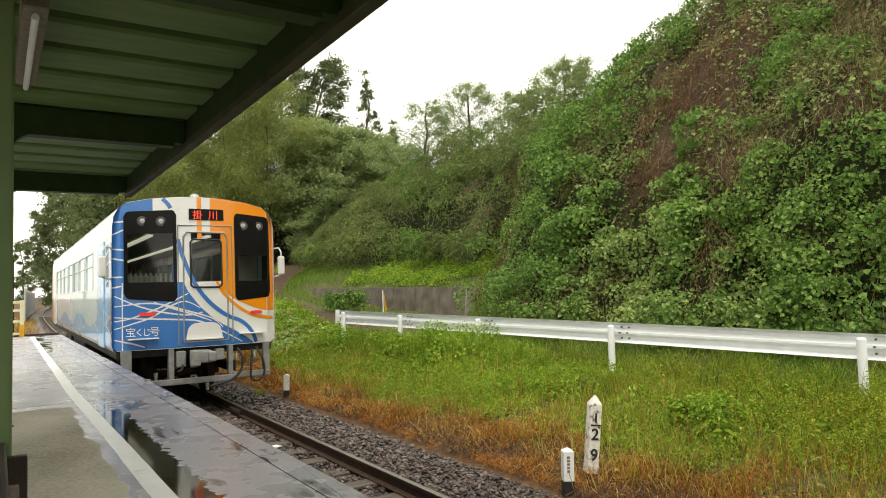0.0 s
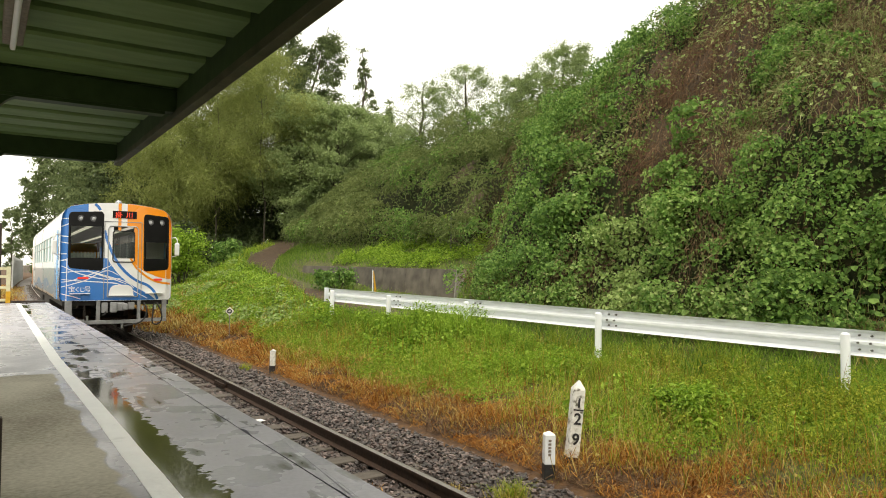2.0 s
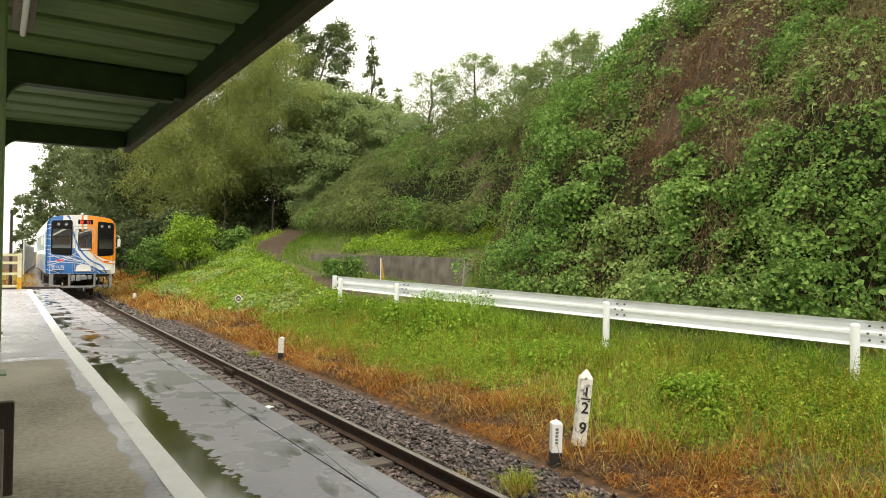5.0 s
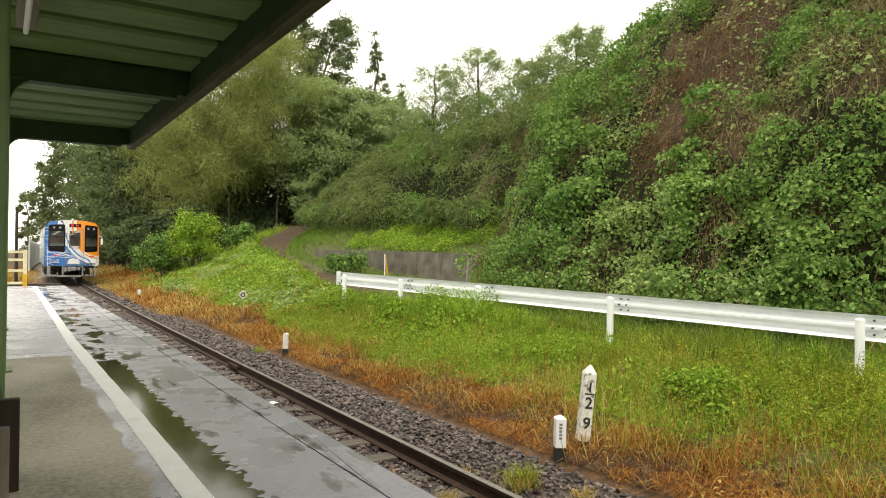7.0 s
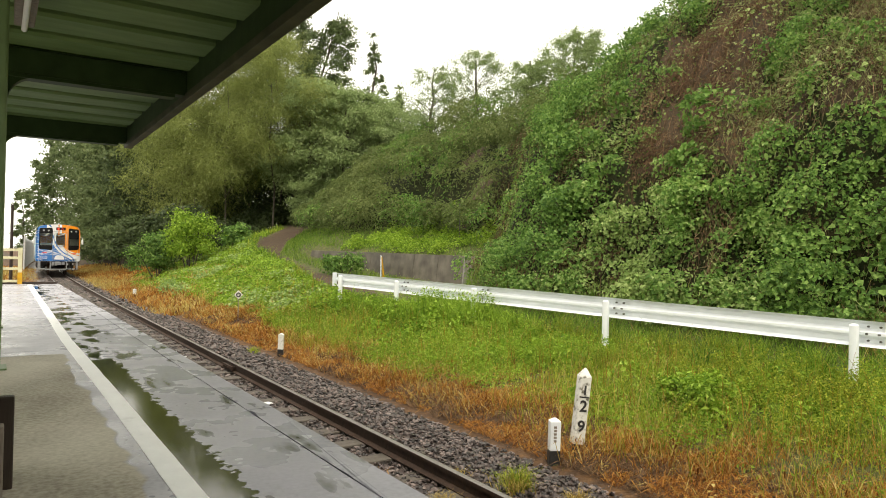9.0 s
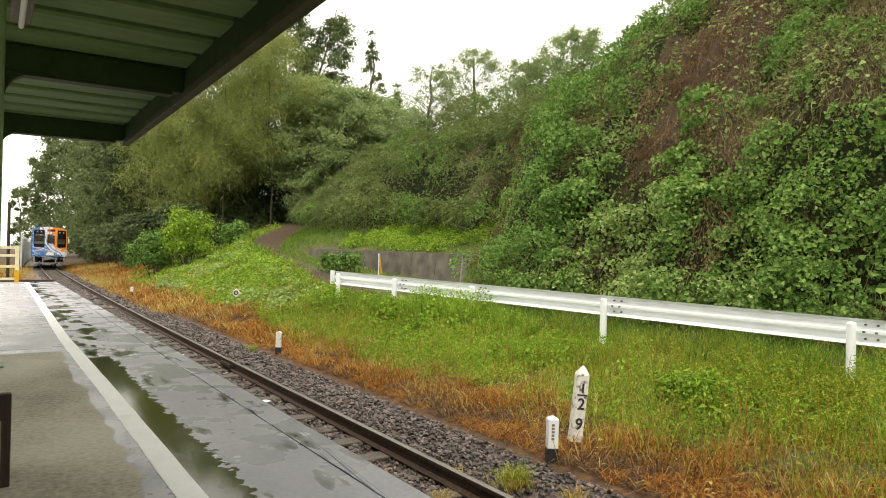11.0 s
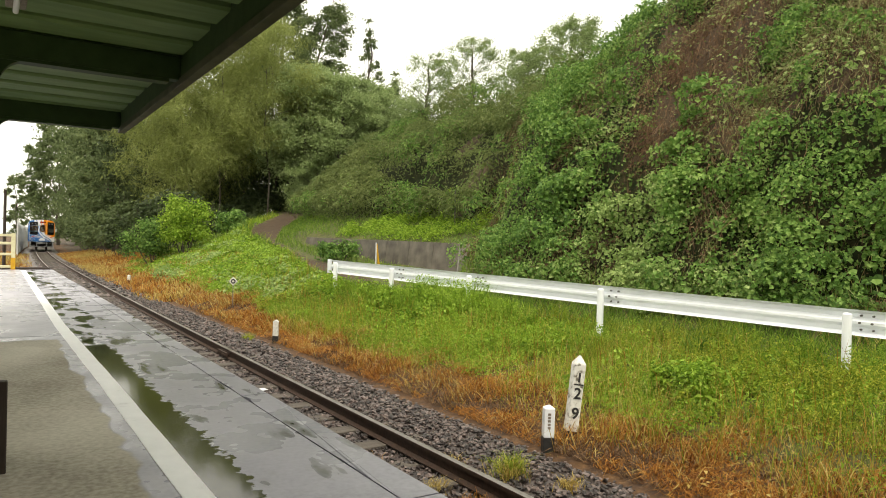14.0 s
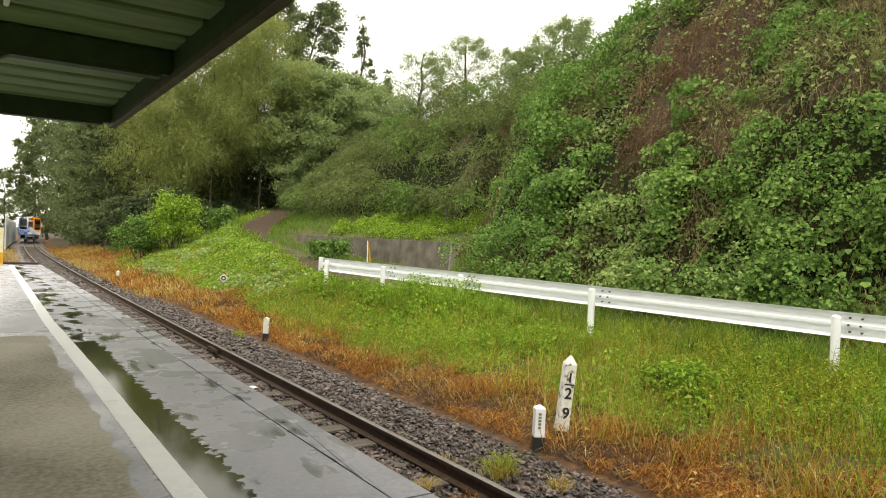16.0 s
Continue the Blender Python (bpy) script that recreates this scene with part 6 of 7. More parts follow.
LB = "tall bamboo-like tree with drooping yellow-green foliage"
LW = "dark green broadleaf tree at the wood's edge"
WOOD = [
    # name, x, y, height, spread, material, label, style, clumps, per, leaf, base
    ("bamboo", 15.2, 53, 17.8, 4.2, M_BAMBOO, LB, "plume", 44, 150, 0.27, 0.42),
    ("bamboo", 12.0, 55, 16.8, 4.2, M_BAMBOO, LB, "plume", 44, 150, 0.27, 0.38),
    ("bamboo", 17.0, 57, 19.8, 4.0, M_BAMBOO, LB, "plume", 40, 120, 0.27, 0.3),
    ("bamboo", 9.0, 58, 16.3, 4.0, M_BAMBOO, LB, "plume", 44, 150, 0.27, 0.25),
    ("broadleaf_tree", 20.0, 50.5, 11.6, 4.0, M_BRIGHT, "light green spreading broadleaf tree", "broad", 56, 300, 0.2, 0.12),
    ("broadleaf_tree", 23.6, 51, 10.4, 3.8, M_BRIGHT, "light green spreading broadleaf tree", "broad", 52, 280, 0.2, 0.12),
    ("broadleaf_tree", 18.0, 53.5, 13.6, 4.0, M_BRIGHT, "light green spreading broadleaf tree", "broad", 52, 280, 0.21, 0.15),
    ("broadleaf_tree", 26.5, 52, 6.2, 3.0, M_BRIGHT, LW, "broad", 34, 150, 0.27, 0.12),
    ("cedar", 21.8, 62, 22.5, 3.0, M_FAR, "tall dark evergreen standing above the wood", "broad", 80, 210, 0.25, 0.3),
    ("cedar", 19.6, 63, 24.0, 3.2, M_FAR, "tall dark evergreen standing above the wood", "broad", 80, 210, 0.25, 0.3),
    ("conifer", 25.4, 57, 18.0, 3.4, M_FAR, "thin dark conifer with sparse whorled branches", "cone", 70, 44, 0.22, 0.35),
    ("conifer", 28.4, 57, 13.0, 2.6, M_FAR, "thin dark conifer with sparse whorled branches", "cone", 70, 44, 0.22, 0.35),
    ("conifer", 28.4, 53, 8.0, 2.8, M_FAR, "thin dark conifer with sparse whorled branches", "cone", 70, 44, 0.22, 0.3),
    # ridge trees take the pale foliage in place of haze
    ("slender_tree", 19.3, 36.4, 5.5, 2.2, M_BRIGHT, "slender open-crowned tree on the ridge", "airy", 80, 130, 0.085, 0.2),
    ("slender_tree", 21.7, 34.8, 5.6, 2.3, M_BRIGHT, "slender open-crowned tree on the ridge", "airy", 90, 140, 0.085, 0.12),
    ("ridge_tree", 23.4, 28.4, 5.4, 2.3, M_BRIGHT, "rounded green tree on the ridge", "airy", 100, 190, 0.1, 0.05),
    ("ridge_tree", 22.0, 30.0, 3.8, 1.8, M_BRIGHT, "rounded green tree on the ridge", "airy", 80, 150, 0.1, 0.05),
    ("broadleaf_tree", 8.6, 66, 12.5, 4.0, M_SHADED_LEAF, LW, "broad", 44, 150, 0.34, 0.08),
    ("broadleaf_tree", 8.0, 76, 15.0, 4.0, M_FAR, LW, "broad", 44, 150, 0.37, 0.05),
    ("broadleaf_tree", 8.2, 86, 17.0, 4.4, M_FAR, LW, "broad", 44, 110, 0.40, 0.05),
    ("broadleaf_tree", 9.0, 97, 19.0, 5.0, M_FAR, LW, "broad", 44, 110, 0.42, 0.05),
    ("broadleaf_tree", 10.2, 110, 21.5, 5.2, M_FAR, LW, "broad", 44, 110, 0.45, 0.05),
    ("broadleaf_tree", 11.8, 124, 23.5, 5.6, M_FAR, LW, "broad", 40, 105, 0.48, 0.05),
    ("broadleaf_tree", 11.2, 140, 26.0, 6.0, M_FAR, LW, "broad", 40, 105, 0.52, 0.05),
    ("broadleaf_tree", 8.6, 158, 28.0, 5.6, M_FAR, LW, "broad", 40, 105, 0.56, 0.05),
    ("broadleaf_tree", 7.6, 174, 24.0, 5.0, M_FAR, LW, "broad", 36, 135, 0.56, 0.05),
    ("broadleaf_tree", 14.5, 150, 27.0, 6.0, M_FAR, LW, "broad", 44, 110, 0.52, 0.05),
    ("broadleaf_tree", 2.4, 186, 17.0, 2.6, M_FAR, LW, "broad", 34, 110, 0.45, 0.12),
    ("broadleaf_tree", 14.5, 68, 15.0, 4.6, M_SHADED_LEAF, LW, "broad", 40, 105, 0.37, 0.1),
    ("broadleaf_tree", 14.5, 82, 16.0, 5.0, M_FAR, LW, "broad", 40, 105, 0.40, 0.1),
    ("broadleaf_tree", 16.5, 100, 17.0, 5.0, M_FAR, LW, "broad", 40, 105, 0.44, 0.1),
    ("bamboo", 11.0, 62, 18.8, 4.4, M_BAMBOO, LB, "plume", 40, 110, 0.27, 0.25),
    ("bamboo", 14.0, 60, 19.8, 4.4, M_BAMBOO, LB, "plume", 40, 110, 0.27, 0.3),
    ("broadleaf_tree", 21.5, 56, 12.0, 4.2, M_BRIGHT, LW, "broad", 40, 150, 0.32, 0.05),
    ("broadleaf_tree", 25.5, 60, 11.0, 4.2, M_BRIGHT, LW, "broad", 40, 150, 0.32, 0.05),
    ("broadleaf_tree", 18.0, 50, 5.0, 2.4, M_BRIGHT, "light green spreading broadleaf tree", "broad", 36, 220, 0.18, 0.05),
    ("broadleaf_tree", 15.6, 61, 9.0, 4.0, M_SHADED_LEAF, LW, "broad", 36, 150, 0.3, 0.02),
    ("broadleaf_tree", 19.5, 60, 8.0, 4.0, M_SHADED_LEAF, LW, "broad", 36, 150, 0.3, 0.02),
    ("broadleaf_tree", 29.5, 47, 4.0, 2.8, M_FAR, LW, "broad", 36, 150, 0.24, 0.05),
    ("broadleaf_tree", 12.2, 67, 15.5, 4.4, M_SHADED_LEAF, LW, "broad", 40, 120, 0.36, 0.05),
    ("broadleaf_tree", 17.0, 65, 17.0, 4.4, M_SHADED_LEAF, LW, "broad", 40, 120, 0.36, 0.05),
    ("broadleaf_tree", 32.0, 62, 9.0, 4.0, M_FAR, LW, "broad", 36, 135, 0.34, 0.1),
]
for i, (nm, x, y, h, sp, m, lb, st, cl, pe, lf, ba) in enumerate(WOOD):
    build_tree(nm, x, y, h, sp, m, lb, 100 + i, st, int(cl * (1.5 if 35 < cl < 70 else 1)), pe, lf, 0.07 if st == "plume" else 0.1 + 0.008 * h, ba)


def build_shrub(name, x, y, h, w, material, label, seed, per=1500, leaf=0.16, category="shrub"):
    """A many-stemmed bush: thin stems under a lumpy mass of leaves."""
    r = np.random.default_rng(seed)
    t = empty(name, x, y, float(ground(x, y)) - 0.05, label, category)
    bm = bmesh.new()
    cs, rs = [], []
    for k in range(9):
        a, d = r.uniform(0, 2 * math.pi), w * r.uniform(0.1, 0.75)
        top = h * (1 - 0.45 * (d / w) ** 1.5) * r.uniform(0.65, 0.95)
        p = np.array([math.cos(a) * d, math.sin(a) * d, top])
        limb(bm, (p[0] * 0.2, p[1] * 0.2, 0), p, 0.03, 0.008, 6)
        for f in (0.45, 0.8):
            cs.append(p * [1, 1, f] + [0, 0, 0.05])
            rs.append(w * r.uniform(0.28, 0.46) * (1.2 - 0.4 * f))
    part("woody_base", bm, M_BARK, t)
    at, nn, sz = crown_leaves(cs, rs, per // len(cs), leaf, r, 0.8)
    at[:, 2] = np.maximum(at[:, 2], 0.03)
    leaf_mesh("foliage", at, nn, sz, material, t, 0.6, r=r)
    return t


# Inner bushes use a darker leaf colour that imitates shade under the trees.
for i, (x, y, h, w, m, lf, n) in enumerate([
    (5.3, 36.5, 4.0, 2.0, M_WEED, 0.13, 8000), (4.2, 38.5, 3.2, 1.7, M_KUDZU, 0.14, 5200), (6.2, 39.5, 4.2, 2.0, M_SHADED_LEAF, 0.22, 2200), (4.9, 43.5, 4.4, 1.9, M_SHADED_LEAF, 0.24, 2400),
    (6.4, 46, 5.0, 2.2, M_SHADED_LEAF, 0.26, 2400), (7.5, 36.2, 1.9, 1.2, M_KUDZU, 0.18, 1700), (9.4, 45, 1.8, 1.5, M_SHADED_LEAF, 0.18, 2200), (11.6, 48.5, 1.7, 1.5, M_SHADED_LEAF, 0.18, 2000),
    (13.5, 60, 4.0, 3.0, M_SHADED_LEAF, 0.34, 2400), (17.0, 57, 2.2, 2.2, M_SHADED_LEAF, 0.3, 2400), (19.2, 56.5, 2.2, 2.2, M_SHADED_LEAF, 0.3, 2400), (14.8, 57, 2.2, 2.2, M_SHADED_LEAF, 0.3, 2400), (21.5, 62, 5.0, 3.2, M_FAR, 0.36, 2200), (10.0, 60, 4.0, 2.6, M_SHADED_LEAF, 0.34, 2000),
    (5.0, 51, 4.6, 2.0, M_SHADED_LEAF, 0.28, 2000), (5.2, 57, 5.0, 2.2, M_FAR, 0.3, 2000), (5.6, 64, 5.0, 2.4, M_FAR, 0.32, 1800), (6.0, 72, 5.5, 2.6, M_FAR, 0.36, 1800),
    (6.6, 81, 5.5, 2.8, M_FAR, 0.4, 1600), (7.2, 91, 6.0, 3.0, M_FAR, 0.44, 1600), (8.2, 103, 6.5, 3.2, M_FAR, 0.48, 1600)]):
    build_shrub("shrub", x, y, h, w, m, "leafy green bush beside the railway" if m not in (M_FAR, M_SHADED_LEAF) else "dark green bush under the trees", 300 + i, n, lf)
build_shrub("fence_shrub", -3.5, 26.5, 1.8, 0.8, M_WEED, "small green bush behind the platform end fence", 341, 1600, 0.12)
build_shrub("weed_bush", 4.35, 5.4, 0.62, 0.6, M_WEED, "bushy dark green weed in the wet grass", 342, 6000, 0.055, "weed")
build_shrub("wall_shrub", 8.7, 25.2, 0.95, 1.1, M_KUDZU, "low glossy-leaved bush before the retaining wall", 340, 1500, 0.13)


# ---- marker posts ----
def text_part(name, body, size, m, material, parent):
    cu = bpy.data.curves.new(name, "FONT")
    cu.body, cu.size, cu.align_x, cu.extrude = body, size, "CENTER", 0.002
    cu.offset = 0.02 * size
    cu.materials.append(material)
    ob = new(name, cu)
    ob.parent = parent
    ob.matrix_local = m
    return ob


def build_posts():
    x, y = 2.36, 5.52
    km = empty("distance_post", x, y, float(ground(x, y)) - 0.02, "leaning weathered white distance post with black numerals", "marker post")
    km.rotation_euler = (radians(-1.5), radians(6.5), radians(-24))
    w, h = 0.064, 0.9
    bm = boxes((-w, w, -w, w, 0.1, h - 0.07, 0.012))
    top = bmesh.ops.create_cone(bm, cap_ends=True, segments=4, radius1=w * 1.38, radius2=0.012, depth=0.09)["verts"]
    bmesh.ops.rotate(bm, verts=top, cent=(0, 0, 0), matrix=Matrix.Rotation(radians(45), 3, "Z"))
    bmesh.ops.translate(bm, verts=top, vec=(0, 0, h - 0.028))
    part("post", bm, M_POST_WHITE, km)
    part("post_foot", boxes((-w * 0.98, w * 0.98, -w * 0.98, w * 0.98, -0.15, 0.1)), M_BLACK, km)
    fr = lambda z: Matrix.Translation((0, -w - 0.004, z)) @ Matrix.Rotation(radians(90), 4, "X")
    part("numeral", boxes((-0.011, 0.011, -w - 0.006, -w - 0.001, 0.635, 0.735)), M_BLACK, km)
    part("fraction_bar", boxes((-0.055, 0.055, -w - 0.006, -w - 0.001, 0.6, 0.615)), M_BLACK, km)
    text_part("numeral", "2", 0.17, fr(0.455), M_BLACK, km)
    text_part("numeral", "9", 0.17, fr(0.24), M_BLACK, km)
    for (px, py, ph, wd) in ((1.95, 5.42, 0.5, 0.055), (2.02, 13.85, 0.5, 0.055), (2.32, 33.8, 0.42, 0.06)):
        p = empty("boundary_post", px, py, float(ground(px, py)) - 0.02, "short white concrete post with a black foot", "marker post", "boundary posts")
        p.rotation_euler = (0, radians(1), radians(-28))
        bm = boxes((-wd, wd, -wd, wd, 0.17, ph - 0.03, 0.006))
        top = bmesh.ops.create_cone(bm, cap_ends=True, segments=4, radius1=wd * 1.41, radius2=wd * 0.3, depth=0.03)["verts"]
        bmesh.ops.rotate(bm, verts=top, cent=(0, 0, 0), matrix=Matrix.Rotation(radians(45), 3, "Z"))
        bmesh.ops.translate(bm, verts=top, vec=(0, 0, ph - 0.016))
        part("post", bm, M_POST_WHITE if py > 6 else M_GUARD, p)
        part("foot", boxes((-wd * 1.02, wd * 1.02, -wd * 1.02, wd * 1.02, -0.2, 0.17, 0.004)), M_BLACK, p)
        if py < 6:
            for k in range(5):
                part("lettering_bar", boxes((-wd * 0.35, wd * 0.2, -wd - 0.004, -wd - 0.001, 0.26 + k * 0.035, 0.284 + k * 0.035)), M_GREYWOOD, p)
    # diamond sign in the dry grass
    x, y = 2.7, 19.2
    s = empty("track_sign", x, y, float(ground(x, y)) - 0.17, "small white diamond sign with a black ring on a thin post", "sign")
    bm = bmesh.new()
    tube(bm, (0, 0, 0), (0, 0, 0.9), 0.012)
    part("pole", bm, M_GREYWOOD, s)
    plate = boxes((-0.088, 0.088, -0.03, -0.02, -0.088, 0.088, 0.004))
    bmesh.ops.rotate(plate, verts=plate.verts, cent=(0, 0, 0), matrix=Matrix.Rotation(radians(45), 3, "Y"))
    bmesh.ops.translate(plate, verts=plate.verts, vec=(0, 0, 0.92))
    part("plate", plate, M_POST_WHITE, s)
    bm = bmesh.new()
    for k in range(16):
        a, b = 2 * math.pi * k / 16, 2 * math.pi * (k + 1) / 16
        tube(bm, (0.05 * math.cos(a), -0.034, 0.92 + 0.05 * math.sin(a)), (0.05 * math.cos(b), -0.034, 0.92 + 0.05 * math.sin(b)), 0.016, n=6)
    part("ring", bm, M_BLACK, s)
    s.rotation_euler = (0, 0, radians(-16))


build_posts()


# ---- retaining wall with its light end face ----
def build_wall():
    w = empty("retaining_wall", 0, 0, 0, "grey concrete retaining wall with vertical joints and a pale end", "wall", kind="structure")
    ya, yb = 19.7, 32.0
    top = lambda y: 1.98 + 0.012 * (y - ya)
    xf = lambda y: float(np.interp(y, YT, TABLE["wx"])) + 0.02
    n = 8
    for i in range(n):
        y0, y1 = ya + (yb - ya) * i / n, ya + (yb - ya) * (i + 1) / n - 0.025
        bm = bmesh.new()
        vs = []
        for y in (y0, y1):
            b = float(np.interp(y, YT, TABLE["wz"])) - 0.3
            vs.append([bm.verts.new((xf(y) + a, y, z)) for a, z in ((-0.16, b), (0.0, top(y)), (0.3, top(y)), (0.42, b))])
        for j in range(4):
            bm.faces.new((vs[0][j], vs[0][(j + 1) % 4], vs[1][(j + 1) % 4], vs[1][j]))
        bm.faces.new(vs[0][::-1]), bm.faces.new(vs[1])
        part("wall_panel", bm, M_CONC_WET, w)
    bm = bmesh.new()
    y0, y1 = ya - 0.36, ya - 0.01
    vs = [[bm.verts.new((xf(y) + a, y, z)) for a, z in ((-0.19, 0.4), (-0.02, top(y) + 0.01), (0.34, top(y) + 0.01), (0.46, 0.4))] for y in (y0, y1)]
    for j in range(4):
        bm.faces.new((vs[0][j], vs[0][(j + 1) % 4], vs[1][(j + 1) % 4], vs[1][j]))
    bm.faces.new(vs[0][::-1]), bm.faces.new(vs[1])
    part("wall_end", bm, M_CONC, w, "pale concrete end of the wall")


build_wall()


def build_prop():
    x, y = 8.9, 22.6
    p = empty("yellow_marker", x, y, float(ground(x, y)), "slanted yellow marker stake with a white pole", "marker")
    bm = bmesh.new()
    tube(bm, (0, 0, -0.1), (0, 0.02, 0.95), 0.02)
    part("pole", bm, M_GUARD, p)
    bm = bmesh.new()
    tube(bm, (0.14, 0, -0.1), (0.02, 0, 0.9), 0.05, 0.02, n=8)
    part("stake", bm, M_YELLOW, p)
    x, y = 12.6, 23.0
    q = empty("survey_pole", x, y, float(ground(x, y)), "thin grey metal pole in the weeds above the wall", "pole")
    bm = bmesh.new()
    tube(bm, (0, 0, -0.2), (0, 0, 1.5), 0.018)
    part("shaft", bm, M_BOLT, q)


build_prop()


# ---- platform end fence, pole, far fence, bench, lamp ----
def build_station_things():
    f = empty("end_fence", -2.4, 22.45, PZ, "cream painted platform end fence, rusting at the post", "fence")
    part("post", boxes((-0.05, 0.05, -0.05, 0.05, 0, 1.0, 0.008)), M_CREAM, f)
    part("post", boxes((-2.05, -1.95, -0.05, 0.05, 0, 1.0, 0.008)), M_CREAM, f)
    part("post", boxes((-4.05, -3.95, -0.05, 0.05, 0, 1.0, 0.008)), M_CREAM, f)
    part("post_foot", boxes((-0.056, 0.056, -0.056, 0.056, 0.0, 0.32, 0.006)), M_YELLOW, f)
    for z in (0.08, 0.42, 0.72, 0.94):
        part("rail", boxes((-4.9, -0.052, -0.03, 0.03, z - 0.035, z + 0.035, 0.006)), M_CREAM, f)
    part("kerb", boxes((-4.9, 0.9, -0.02, 0.12, -0.12, 0.06, 0.01)), M_BENCH, f)
    p = empty("utility_pole", -2.45, 33, -0.3, "dark slender lineside pole beyond the platform", "pole")
    bm = bmesh.new()
    tube(bm, (0, 0, 0), (0, 0, 4.0), 0.07, 0.05, n=12)
    part("shaft", bm, M_BENCH, p)
    w = empty("lineside_fence", 0, 0, 0, "long grey lineside panel fence fading into the rain", "fence", kind="structure")
    mesh0 = None
    for k in range(16):
        y = 78 + k * 4
        x = float(track_x(y)) - 2.25
        ang = -math.degrees(track_turn(y))
        if mesh0 is None:
            ob = part("panel", boxes((-0.03, 0.03, 0, 3.9, -0.4, 3.0, 0.01)), M_GREY_WALL, w)
            mesh0 = ob.data
        else:
            ob = new("panel", mesh0)
            ob.parent = w
        ob.matrix_local = pose(x, y, 0, 0, 0, ang)
        bm_ob = new("fence_post", post_mesh) if k else None
        if bm_ob is None:
            bm_ob = part("fence_post", boxes((-0.05, 0.05, -0.05, 0.05, -0.5, 3.1, 0.01)), M_GREY_WALL, w)
            post_mesh = bm_ob.data
        bm_ob.parent = w
        bm_ob.matrix_local = pose(x + 0.05, y - 0.05, 0, 0, 0, ang)
    b = empty("bench", -3.15, 2.9, PZ, "dark wooden waiting bench with grey slab ends", "bench")
    part("leg", boxes((-0.22, 0.225, -0.03, 0.03, 0, 0.36, 0.006)), M_GREYWOOD, b, "greyed wooden end board")
    part("leg", boxes((-0.22, 0.265, 0.42, 0.47, 0, 0.38, 0.006)), M_BENCH, b)
    part("leg", boxes((-0.22, 0.225, -1.43, -1.37, 0, 0.385, 0.006)), M_BENCH, b)
    part("seat", boxes((-0.24, 0.19, -1.5, 0.5, 0.385, 0.43, 0.008)), M_BENCH, b)
    lamp = empty("ceiling_lamp", -2.84, 4.65, 3.36, "unlit grey fluorescent batten under the roof", "lamp")
    part("batten", boxes((-0.06, 0.06, -0.75, 0.75, 0.06, 0.235, 0.01)), M_GREYWOOD, lamp)
    bm = bmesh.new()
    tube(bm, (0.0, -0.7, 0.03), (0.0, 0.7, 0.03), 0.018, n=12)
    part("tube", bm, M_GUARD, lamp)


build_station_things()


